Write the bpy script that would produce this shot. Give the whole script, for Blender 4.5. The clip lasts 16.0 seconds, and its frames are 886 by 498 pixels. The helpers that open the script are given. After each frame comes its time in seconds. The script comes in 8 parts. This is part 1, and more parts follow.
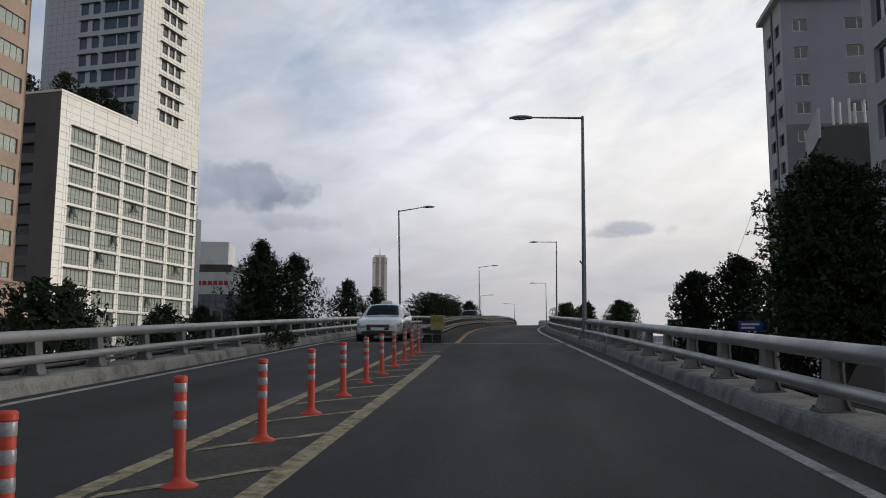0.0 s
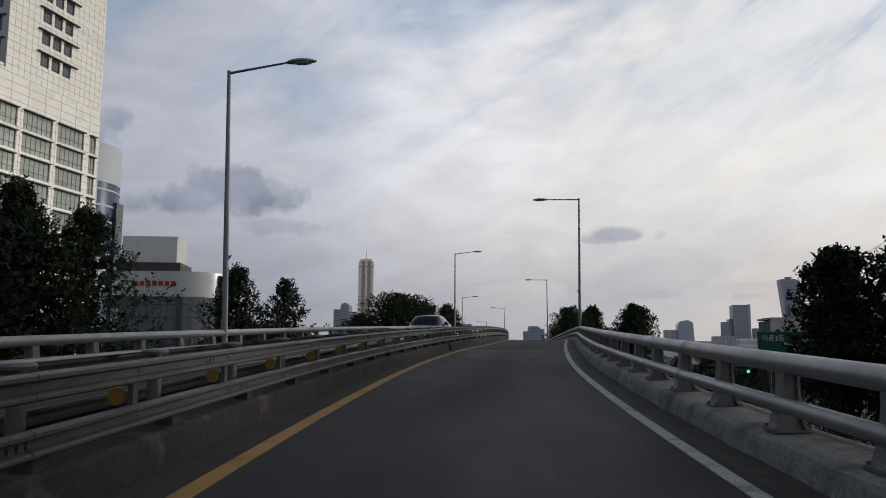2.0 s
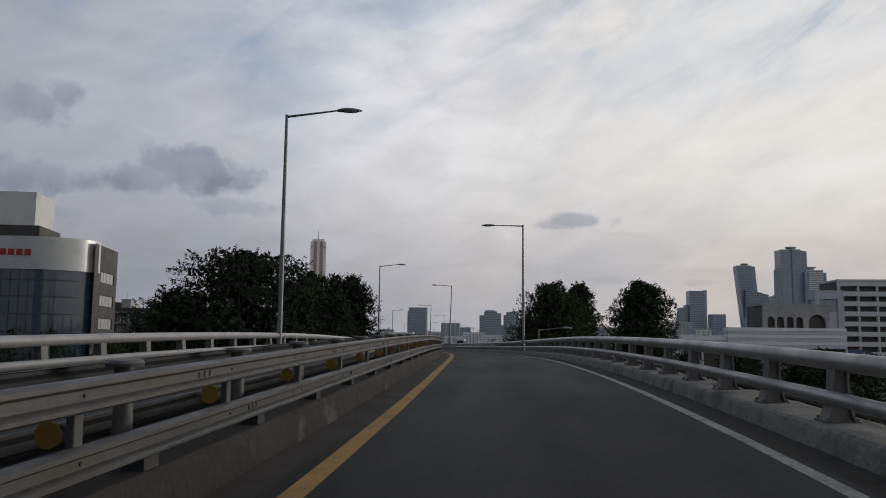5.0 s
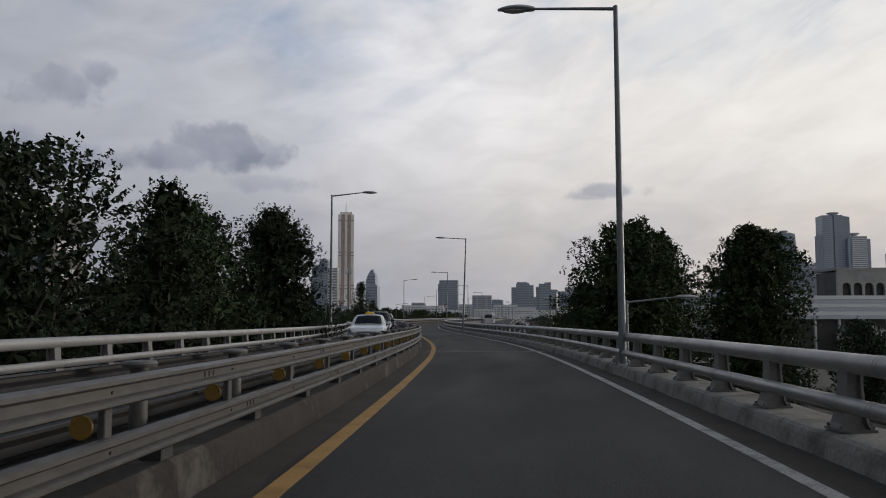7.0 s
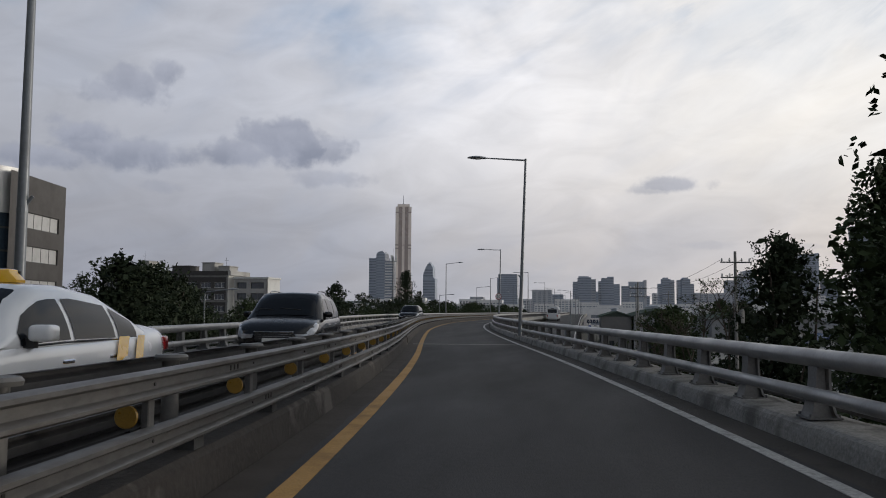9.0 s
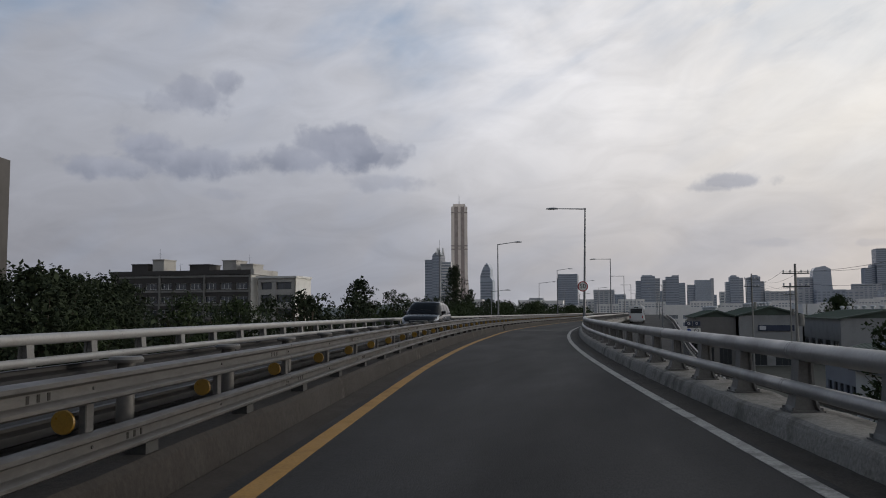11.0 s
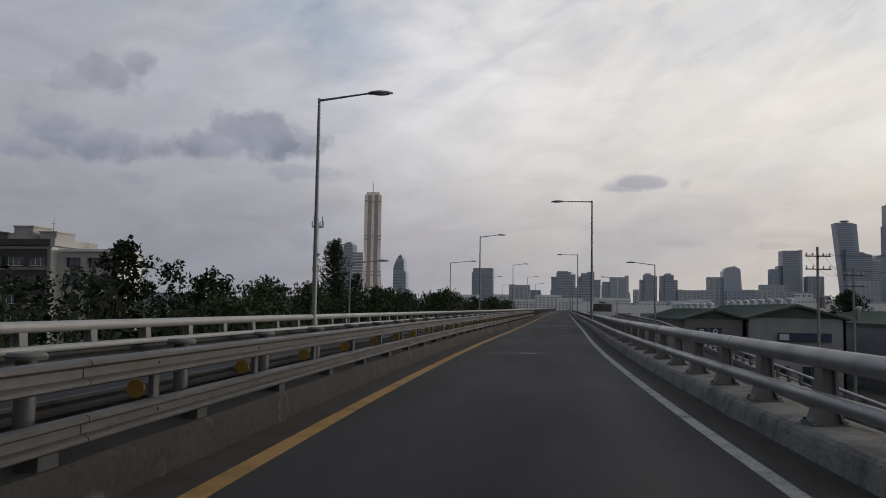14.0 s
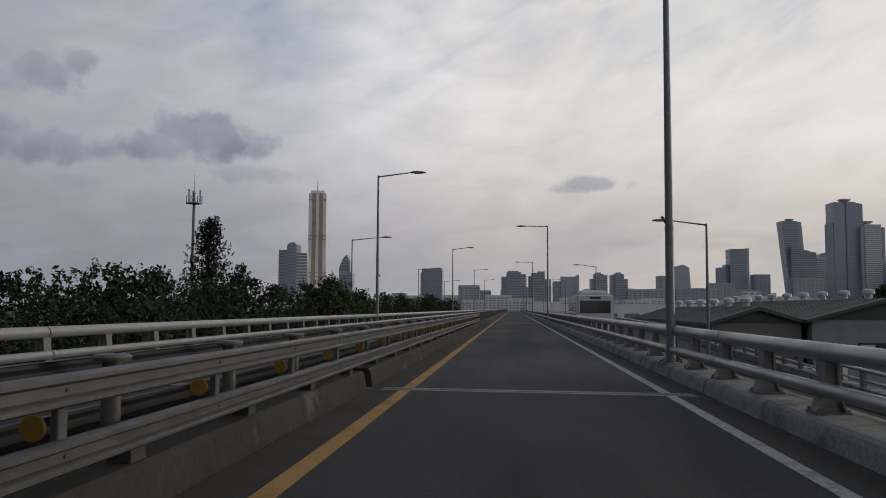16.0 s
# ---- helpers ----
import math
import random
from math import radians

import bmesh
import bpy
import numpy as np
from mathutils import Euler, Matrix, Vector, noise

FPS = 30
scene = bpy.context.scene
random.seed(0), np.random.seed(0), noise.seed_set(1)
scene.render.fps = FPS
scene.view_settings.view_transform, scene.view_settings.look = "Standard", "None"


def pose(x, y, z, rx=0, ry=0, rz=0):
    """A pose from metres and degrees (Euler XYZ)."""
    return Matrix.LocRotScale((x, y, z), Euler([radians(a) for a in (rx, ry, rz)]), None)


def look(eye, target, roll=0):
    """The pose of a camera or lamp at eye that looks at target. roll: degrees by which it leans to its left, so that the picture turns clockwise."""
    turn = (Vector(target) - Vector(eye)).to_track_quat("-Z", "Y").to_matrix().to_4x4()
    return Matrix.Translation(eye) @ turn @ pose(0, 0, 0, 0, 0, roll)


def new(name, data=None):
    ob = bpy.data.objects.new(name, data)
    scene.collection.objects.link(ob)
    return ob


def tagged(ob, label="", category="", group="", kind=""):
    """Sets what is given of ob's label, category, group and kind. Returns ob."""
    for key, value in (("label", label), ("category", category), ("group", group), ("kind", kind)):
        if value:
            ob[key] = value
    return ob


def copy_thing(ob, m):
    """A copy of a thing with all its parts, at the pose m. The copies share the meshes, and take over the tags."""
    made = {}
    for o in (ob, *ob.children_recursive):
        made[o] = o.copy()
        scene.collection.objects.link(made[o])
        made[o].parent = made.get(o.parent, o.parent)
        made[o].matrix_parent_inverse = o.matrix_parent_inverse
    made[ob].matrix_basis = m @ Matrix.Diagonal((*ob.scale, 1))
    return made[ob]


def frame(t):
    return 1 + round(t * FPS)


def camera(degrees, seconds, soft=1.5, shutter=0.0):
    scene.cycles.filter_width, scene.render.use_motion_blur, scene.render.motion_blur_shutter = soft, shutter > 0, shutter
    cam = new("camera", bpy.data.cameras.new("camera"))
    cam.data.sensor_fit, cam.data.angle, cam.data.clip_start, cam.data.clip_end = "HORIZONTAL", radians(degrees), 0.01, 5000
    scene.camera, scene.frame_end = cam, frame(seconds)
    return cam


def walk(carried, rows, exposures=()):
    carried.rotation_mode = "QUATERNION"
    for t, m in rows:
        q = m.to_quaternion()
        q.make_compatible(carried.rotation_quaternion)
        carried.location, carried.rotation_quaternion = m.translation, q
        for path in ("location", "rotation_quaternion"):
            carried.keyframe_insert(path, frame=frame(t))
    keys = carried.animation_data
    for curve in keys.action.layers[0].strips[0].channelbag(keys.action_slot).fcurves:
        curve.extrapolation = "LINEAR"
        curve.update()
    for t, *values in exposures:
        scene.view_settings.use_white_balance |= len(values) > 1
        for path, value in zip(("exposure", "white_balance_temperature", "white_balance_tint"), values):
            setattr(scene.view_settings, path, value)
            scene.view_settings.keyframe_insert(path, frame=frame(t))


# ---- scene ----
import colorsys

# ------------------------------------------------------------------ camera
cam = camera(56.16, 16.0, soft=1.0)
walk(cam, [
    (0.0, pose(0.00, 0.00, 0.00, 97.24, -0.15, 7.50)),
    (0.5, pose(-0.47, 8.59, 0.47, 97.25, -0.20, 7.35)),
    (1.0, pose(-0.90, 17.06, 0.92, 97.38, -0.30, 7.23)),
    (1.5, pose(-1.33, 25.42, 1.37, 97.77, -0.33, 6.91)),
    (2.0, pose(-1.74, 33.70, 1.79, 97.61, -0.27, 6.72)),
    (2.5, pose(-2.13, 41.92, 2.21, 97.50, -0.26, 6.48)),
    (3.0, pose(-2.46, 50.10, 2.63, 97.52, -0.22, 6.01)),
    (3.5, pose(-2.67, 58.29, 3.03, 97.55, -0.36, 5.69)),
    (4.0, pose(-2.74, 66.52, 3.40, 97.17, -0.79, 5.41)),
    (4.5, pose(-2.69, 74.81, 3.76, 96.83, -0.82, 4.37)),
    (5.0, pose(-2.58, 83.16, 4.09, 96.49, -0.67, 3.74)),
    (5.5, pose(-2.49, 91.59, 4.37, 96.01, -0.49, 3.80)),
    (6.0, pose(-2.49, 100.05, 4.57, 95.45, -0.31, 4.33)),
    (6.5, pose(-2.64, 108.52, 4.68, 94.96, -0.16, 5.05)),
    (7.0, pose(-2.96, 116.96, 4.70, 94.62, 0.02, 5.97)),
    (7.5, pose(-3.41, 125.36, 4.68, 94.32, -0.08, 7.17)),
    (8.0, pose(-3.98, 133.78, 4.66, 94.24, -0.32, 8.15)),
    (8.5, pose(-4.68, 142.28, 4.62, 94.28, -0.56, 9.02)),
    (9.0, pose(-5.56, 150.93, 4.57, 94.22, -0.43, 10.06)),
    (9.5, pose(-6.68, 159.78, 4.53, 94.19, -0.19, 11.04)),
    (10.0, pose(-7.94, 168.82, 4.49, 94.21, 0.27, 12.51)),
    (10.5, pose(-9.51, 177.98, 4.47, 94.28, 0.36, 13.69)),
    (11.0, pose(-11.22, 187.23, 4.45, 94.37, 0.24, 14.10)),
    (11.5, pose(-12.84, 196.56, 4.46, 94.41, 0.01, 13.76)),
    (12.0, pose(-14.35, 205.93, 4.47, 94.30, -0.25, 12.87)),
    (12.5, pose(-15.65, 215.34, 4.48, 94.03, -0.48, 11.68)),
    (13.0, pose(-16.71, 224.77, 4.49, 94.12, -0.55, 10.29)),
    (13.5, pose(-17.53, 234.22, 4.49, 94.12, -0.75, 8.61)),
    (14.0, pose(-18.16, 243.69, 4.48, 93.94, -0.88, 8.23)),
    (14.5, pose(-18.63, 253.16, 4.46, 93.98, -0.81, 6.46)),
    (15.0, pose(-18.96, 262.67, 4.45, 94.09, -0.52, 5.70)),
    (15.5, pose(-19.17, 272.24, 4.455, 94.02, -0.41, 5.13)),
    (16.0, pose(-19.24, 281.90, 4.455, 94.07, -0.28, 4.82)),
], exposures=[(0.0, 0.09, 6280, 10), (1.5, -0.02, 6250, 10), (3.5, -0.24, 6250, 10), (5.0, -0.19, 6350, 10), (6.5, -0.15, 6450, 10), (7.5, -0.03, 6430, 10), (9.2, 0.04, 6370, 10), (10.0, -0.06, 6400, 10), (12.5, -0.1, 6450, 10), (14.0, -0.17, 6530, 10), (16.0, -0.22, 6530, 10)])

# ------------------------------------------------------------------ world, sun
SUN_AZ, SUN_EL = -62.0, 6.5      # degrees left of +y, degrees above the horizon
CLOUDS = [  # azimuth, elevation, half width, half height (degrees), depth
    (21.0, 10.95, 3.0, 1.45, 1.0), (23.6, 10.35, 2.3, 1.0, 0.9), (20.9, 11.9, 1.5, 0.95, 1.0), (18.2, 10.9, 1.7, 1.0, 0.75), (23.3, 11.4, 0.9, 0.7, 0.8), (18.2, 8.9, 2.5, 0.6, 0.42),
    (30.9, 14.2, 1.9, 1.3, 0.8), (29.1, 15.3, 0.9, 0.95, 0.8), (32.6, 13.6, 1.3, 0.8, 0.6),
    (33.7, 10.75, 2.0, 1.25, 0.95), (30.9, 9.95, 3.2, 0.95, 0.9), (36.2, 9.3, 2.4, 0.75, 0.8), (29.0, 7.9, 1.2, 0.4, 0.35),
    (-5.6, 8.45, 1.9, 0.55, 0.62), (-4.6, 8.2, 1.6, 0.35, 0.45), (-7.6, 4.4, 1.6, 0.3, 0.2), (-13.5, 4.2, 1.2, 0.25, 0.2),
]


def make_world():
    world = bpy.data.worlds.new("sky")
    scene.world = world
    world.use_nodes = True
    nt = world.node_tree
    nt.nodes.clear()
    link = nt.links.new

    def node(kind, **props):
        n = nt.nodes.new(kind)
        for key, value in props.items():
            if key == "operation":
                n.operation = value
            elif key == "blend":
                n.blend_type = value
        return n

    def maths(op, a, b=None, c=None, clamp=False):
        n = node("ShaderNodeMath", operation=op)
        n.use_clamp = clamp
        for k, v in enumerate((a, b, c)):
            if v is None:
                continue
            if isinstance(v, (int, float)):
                n.inputs[k].default_value = v
            else:
                link(v, n.inputs[k])
        return n.outputs[0]

    def ramp(v, lo, hi, a=0.0, b=1.0):
        n = node("ShaderNodeMapRange")
        n.interpolation_type = "SMOOTHSTEP"
        for k, x in enumerate((v, lo, hi, a, b)):
            if isinstance(x, (int, float)):
                n.inputs[k].default_value = x
            else:
                link(x, n.inputs[k])
        return n.outputs[0]

    def mix(f, a, b):
        n = node("ShaderNodeMix")
        n.data_type = "RGBA"
        for sock, v in ((n.inputs[0], f), (n.inputs[6], a), (n.inputs[7], b)):
            if isinstance(v, tuple):
                sock.default_value = (*v, 1)
            elif isinstance(v, (int, float)):
                sock.default_value = v
            else:
                link(v, sock)
        return n.outputs[2]

    def noise_at(vec, scale, detail=5.0, rough=0.55, dist=0.0):
        n = node("ShaderNodeTexNoise")
        link(vec, n.inputs["Vector"])
        n.inputs["Scale"].default_value = scale
        n.inputs["Detail"].default_value = detail
        n.inputs["Roughness"].default_value = rough
        n.inputs["Distortion"].default_value = dist
        return n.outputs["Fac"]

    coord = node("ShaderNodeTexCoord").outputs["Generated"]
    sep = node("ShaderNodeSeparateXYZ")
    link(coord, sep.inputs[0])
    x, y, z = sep.outputs
    el = maths("MULTIPLY", maths("ARCSINE", z), 57.29578)
    az = maths("MULTIPLY", maths("ARCTAN2", maths("MULTIPLY", x, -1.0), y), 57.29578)

    sky = node("ShaderNodeTexSky")
    sky.sky_type = "NISHITA"
    sky.sun_disc = False
    sky.sun_elevation = radians(SUN_EL)
    sky.sun_rotation = radians(-SUN_AZ)
    blue = node("ShaderNodeVectorMath", operation="SCALE")
    link(sky.outputs[0], blue.inputs[0])
    blue.inputs["Scale"].default_value = 0.10

    # a high cloud sheet combed into slanting streaks, with blue gaps higher up
    along = maths("ADD", maths("MULTIPLY", az, -0.90), maths("MULTIPLY", el, 0.44))
    across = maths("ADD", maths("MULTIPLY", az, 0.44), maths("MULTIPLY", el, 0.90))
    comb = node("ShaderNodeCombineXYZ")
    link(maths("MULTIPLY", along, 0.035), comb.inputs[0])
    link(maths("MULTIPLY", across, 0.085), comb.inputs[1])
    broadv = node("ShaderNodeCombineXYZ")
    link(maths("MULTIPLY", az, 0.05), broadv.inputs[0])
    link(maths("MULTIPLY", el, 0.07), broadv.inputs[1])
    streak = noise_at(comb.outputs[0], 1.6, 5.0, 0.5, 0.5)
    broad = noise_at(broadv.outputs[0], 1.3, 5.0, 0.55, 0.4)
    gap = maths("ADD", maths("MULTIPLY", streak, 0.55), maths("MULTIPLY", broad, 0.55))
    thin = ramp(el, 8.0, 29.0, 0.30, 0.59)
    cover = ramp(maths("SUBTRACT", gap, thin), -0.22, 0.16)
    cover = maths("MULTIPLY", cover, ramp(el, 70.0, 25.0, 0.5, 1.0))
    # clouds facing away from the sun are duller than those in front of it
    away = ramp(maths("ABSOLUTE", maths("ADD", az, -SUN_AZ * 0.6)), 48.0, 130.0)
    white = mix(ramp(az, 27.0, 2.0), (0.52, 0.535, 0.59), (0.88, 0.865, 0.875))
    white = mix(away, white, (0.135, 0.142, 0.165))
    glow = ramp(maths("ABSOLUTE", maths("ADD", az, 20.0)), 30.0, 4.0)
    white = mix(maths("MULTIPLY", glow, ramp(el, 2.0, 9.0)), white, (0.86, 0.81, 0.745))
    low = ramp(el, 15.0, 1.5)
    white = mix(maths("MULTIPLY", low, 0.8), white, mix(ramp(az, 25.0, -20.0), (0.275, 0.275, 0.305), (0.57, 0.505, 0.455)))
    white = mix(maths("MULTIPLY", ramp(maths("ADD", streak, maths("MULTIPLY", broad, 0.4)), 0.78, 0.52), 0.5), white, mix(0.55, white, (0.36, 0.41, 0.52)))
    deep = mix(0.7, blue.outputs[0], (0.27, 0.40, 0.60))
    colour = mix(cover, deep, white)
    # the sheet is brightest low towards the sun and duller overhead
    colour = mix(ramp(el, 25.0, 50.0, 0.0, 0.85), colour, (0.075, 0.097, 0.135))

    # soft mottling of the sheet
    patch = node("ShaderNodeCombineXYZ")
    link(maths("MULTIPLY", maths("ADD", az, maths("MULTIPLY", el, -0.5)), 0.11), patch.inputs[0])
    link(maths("MULTIPLY", maths("ADD", el, maths("MULTIPLY", az, 0.12)), 0.30), patch.inputs[1])
    mottle = noise_at(patch.outputs[0], 1.4, 6.0, 0.55, 0.8)
    shade = node("ShaderNodeVectorMath", operation="SCALE")
    link(colour, shade.inputs[0])
    link(maths("MULTIPLY_ADD", maths("SUBTRACT", mottle, 0.5), 0.42, 1.0), shade.inputs["Scale"])
    colour = mix(ramp(el, 40.0, 24.0), colour, shade.outputs[0])
    # brighter combed ice cloud towards the sun's side
    comb2 = node("ShaderNodeCombineXYZ")
    link(maths("MULTIPLY", along, 0.05), comb2.inputs[0])
    link(maths("MULTIPLY", across, 0.17), comb2.inputs[1])
    hair = noise_at(comb2.outputs[0], 1.5, 6.0, 0.6, 0.7)
    right = maths("MULTIPLY", ramp(az, 3.0, -15.0), ramp(el, 5.0, 12.0))
    colour = mix(maths("MULTIPLY", right, ramp(hair, 0.30, 0.68, 0.25, 0.65)), colour, (1.0, 0.975, 0.94))
    colour = mix(maths("MULTIPLY", maths("MULTIPLY", right, ramp(el, 15.0, 20.0)), ramp(hair, 0.48, 0.34, 0.0, 0.45)), colour, (0.40, 0.52, 0.68))

    # lower grey heaps
    fine = noise_at(coord, 26.0, 4.0, 0.52, 0.1)
    wisp = noise_at(coord, 90.0, 3.0, 0.5, 0.3)
    puff = maths("ADD", maths("SUBTRACT", fine, 0.5), maths("MULTIPLY", maths("SUBTRACT", wisp, 0.5), 0.35))
    heap, crest = None, None
    for a0, e0, wa, we, depth in CLOUDS:
        u = maths("DIVIDE", maths("SUBTRACT", az, a0), wa * 1.1)
        v = maths("DIVIDE", maths("SUBTRACT", el, e0), we)
        d = maths("SQRT", maths("ADD", maths("MULTIPLY", u, u), maths("MULTIPLY", v, v)))
        soft = maths("ADD", d, maths("MULTIPLY", puff, 1.9))
        m = maths("MULTIPLY", ramp(soft, 1.30, 0.55), depth)
        c = maths("MULTIPLY", m, ramp(v, -0.5, 0.9))
        heap = m if heap is None else maths("MAXIMUM", heap, m)
        crest = c if crest is None else maths("MAXIMUM", crest, c)
    grey = mix(ramp(fine, 0.36, 0.64), (0.25, 0.27, 0.335), (0.325, 0.345, 0.415))
    grey = mix(maths("MULTIPLY", crest, 0.55), grey, (0.43, 0.445, 0.515))
    colour = mix(heap, colour, grey)

    bg = node("ShaderNodeBackground")
    link(colour, bg.inputs[0])
    bg.inputs[1].default_value = 1.0
    out = node("ShaderNodeOutputWorld")
    link(bg.outputs[0], out.inputs[0])


make_world()
sun = new("sun", bpy.data.lights.new("sun", "SUN"))
sun.data.energy, sun.data.angle, sun.data.color = 1.3, radians(11), (1.0, 0.91, 0.79)
_a, _e = radians(SUN_AZ), radians(SUN_EL)
_to_sun = Vector((-math.sin(_a) * math.cos(_e), math.cos(_a) * math.cos(_e), math.sin(_e)))
sun.matrix_world = look(_to_sun * 300, (0, 0, 0))

# ------------------------------------------------------------------ materials
MATS = {}


def material(name, base, rough=0.7, metal=0.0, grain=40.0, vary=0.25, stain=1.2, stain_amount=0.3, stain_to=None,
             bump=0.15, coat=0.0, stretch=(1, 1, 1), per_object=0.0, per_island=0.0, spec=0.5, bump_size=0.01, stain_span=(0.5, 0.72)):
    """A surface with fine grain and broad stains in real sizes."""
    if name in MATS:
        return MATS[name]
    m = bpy.data.materials.new(name)
    m.use_nodes = True
    nt = m.node_tree
    bsdf = nt.nodes["Principled BSDF"]
    link = nt.links.new
    tc = nt.nodes.new("ShaderNodeTexCoord")
    mp = nt.nodes.new("ShaderNodeMapping")
    mp.inputs["Scale"].default_value = stretch
    link(tc.outputs["Object"], mp.inputs[0])

    def tex(scale, detail, rough_):
        n = nt.nodes.new("ShaderNodeTexNoise")
        n.inputs["Scale"].default_value = scale
        n.inputs["Detail"].default_value = detail
        n.inputs["Roughness"].default_value = rough_
        link(mp.outputs[0], n.inputs["Vector"])
        return n.outputs["Fac"]

    fine, broad = tex(grain, 6.0, 0.65), tex(stain, 5.0, 0.6)

    def span(v, lo, hi, a, b):
        n = nt.nodes.new("ShaderNodeMapRange")
        link(v, n.inputs[0])
        for k, q in enumerate((lo, hi, a, b)):
            n.inputs[k + 1].default_value = q
        return n.outputs[0]

    def mixc(f, a, b, blend="MIX"):
        n = nt.nodes.new("ShaderNodeMix")
        n.data_type, n.blend_type = "RGBA", blend
        for sock, v in ((n.inputs[0], f), (n.inputs[6], a), (n.inputs[7], b)):
            if isinstance(v, tuple):
                sock.default_value = (*v, 1)
            elif isinstance(v, (int, float)):
                sock.default_value = v
            else:
                link(v, sock)
        return n.outputs[2]

    dark = tuple(c * (1 - vary) for c in base)
    light = tuple(min(1, c * (1 + vary)) for c in base)
    col = mixc(span(fine, 0.3, 0.7, 0, 1), dark, light)
    to = stain_to or tuple(c * 0.45 for c in base)
    col = mixc(span(broad, stain_span[0], stain_span[1], 0, stain_amount), col, to)
    if per_object:
        info = nt.nodes.new("ShaderNodeObjectInfo")
        col = mixc(span(info.outputs["Random"], 0, 1, 0, per_object), col, tuple(c * 0.5 for c in base))
    if per_island:
        geo = nt.nodes.new("ShaderNodeNewGeometry")
        col = mixc(span(geo.outputs["Random Per Island"], 0, 1, 0, per_island), col, tuple(min(1, c * 2.0) for c in base))
    link(col, bsdf.inputs["Base Color"])
    link(span(broad, 0.3, 0.7, max(0.02, rough - 0.12), min(1, rough + 0.12)), bsdf.inputs["Roughness"])
    bsdf.inputs["Metallic"].default_value = metal
    bsdf.inputs["Coat Weight"].default_value = coat
    bsdf.inputs["Specular IOR Level"].default_value = spec
    if bump:
        b = nt.nodes.new("ShaderNodeBump")
        b.inputs["Strength"].default_value = bump
        b.inputs["Distance"].default_value = bump_size
        link(fine, b.inputs["Height"])
        link(b.outputs[0], bsdf.inputs["Normal"])
    MATS[name] = m
    return m


def glass(name, tint, rough=0.06):
    """Dark window glass over an unlit inside; paler tints hold reflection or haze."""
    return material(name, tint, rough, 0.0, 3.0, 0.25, 0.35, 0.25, None, 0.03, 0.0, spec=0.9, per_object=0.5)


def lamp_glow(name, colour, strength):
    m = bpy.data.materials.new(name)
    m.use_nodes = True
    b = m.node_tree.nodes["Principled BSDF"]
    b.inputs["Base Color"].default_value = (*colour, 1)
    b.inputs["Emission Color"].default_value = (*colour, 1)
    b.inputs["Emission Strength"].default_value = strength
    return m


ASPHALT = material("asphalt", (0.0202, 0.0193, 0.0194), 0.84, 0, 70, 0.6, 0.55, 0.7, (0.0165, 0.0163, 0.0165), 0.7, stretch=(1, 0.22, 1), spec=0.38, bump_size=0.008)
ASPHALT_LANE = material("lane asphalt", (0.0202, 0.0193, 0.0194), 0.84, 0, 70, 0.6, 0.55, 0.7, (0.0165, 0.0163, 0.0165), 0.7, stretch=(1, 0.22, 1), spec=0.38, bump_size=0.008)
ASPHALT_OLD = material("old asphalt", (0.052, 0.047, 0.041), 0.95, 0, 30, 0.6, 1.6, 0.8, (0.026, 0.024, 0.022), 0.9, bump_size=0.02)
KERB = material("kerb concrete", (0.245, 0.234, 0.215), 0.9, 0, 26, 0.35, 1.9, 0.85, (0.10, 0.093, 0.082), 0.45, bump_size=0.018, stain_span=(0.48, 0.66))
DIRT = material("road dirt", (0.042, 0.036, 0.030), 1.0, 0, 40, 0.5, 2.2, 0.7, (0.024, 0.021, 0.018), 0.8, bump_size=0.02)
TAR_DIRT = material("oily road dirt", (0.030, 0.0235, 0.0185), 0.95, 0, 40, 0.4, 1.4, 0.6, (0.020, 0.0165, 0.0135), 0.5)
# dark brown base mixes real staining with painted shade under the barrier
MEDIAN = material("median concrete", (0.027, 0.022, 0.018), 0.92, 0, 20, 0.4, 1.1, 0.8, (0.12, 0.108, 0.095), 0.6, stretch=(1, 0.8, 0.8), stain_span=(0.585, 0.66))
DECK = material("deck concrete", (0.26, 0.255, 0.24), 0.9, 0, 8, 0.25, 0.4, 0.5, (0.12, 0.115, 0.11), 0.3)
WHITE_LINE = material("white road paint", (0.34, 0.335, 0.32), 0.8, 0, 30, 0.4, 3.0, 0.85, (0.12, 0.118, 0.112), 0.3)
YELLOW_LINE = material("yellow road paint", (0.36, 0.20, 0.05), 0.8, 0, 60, 0.3, 2.0, 0.7, (0.17, 0.10, 0.04), 0.3)
WORN_LINE = material("worn yellow road paint", (0.30, 0.25, 0.15), 0.85, 0, 9, 0.5, 5.5, 1.0, (0.045, 0.040, 0.034), 0.4)
RAIL_PAINT = material("grey rail paint", (0.28, 0.277, 0.273), 0.42, 0.25, 25, 0.12, 1.5, 0.4, (0.19, 0.175, 0.155), 0.06)
# posts share the rail grey, darkened in colour because they stand in shade
POST_PAINT = material("shaded post casting", (0.17, 0.168, 0.165), 0.6, 0.15, 30, 0.2, 3.0, 0.5, (0.09, 0.08, 0.07), 0.15, per_object=0.35)
GALV = material("galvanised beam", (0.084, 0.082, 0.080), 0.5, 0.3, 14, 0.3, 2.4, 0.7, (0.075, 0.064, 0.055), 0.12, stretch=(1, 0.5, 1.6))
GALV_POST = material("galvanised post", (0.115, 0.112, 0.108), 0.6, 0.25, 16, 0.2, 2.5, 0.4, (0.12, 0.115, 0.11), 0.1, per_object=0.3)
SLOT_DARK = material("dark slot", (0.012, 0.011, 0.010), 0.9, 0, 20, 0.2, 2, 0.2, None, 0.0)
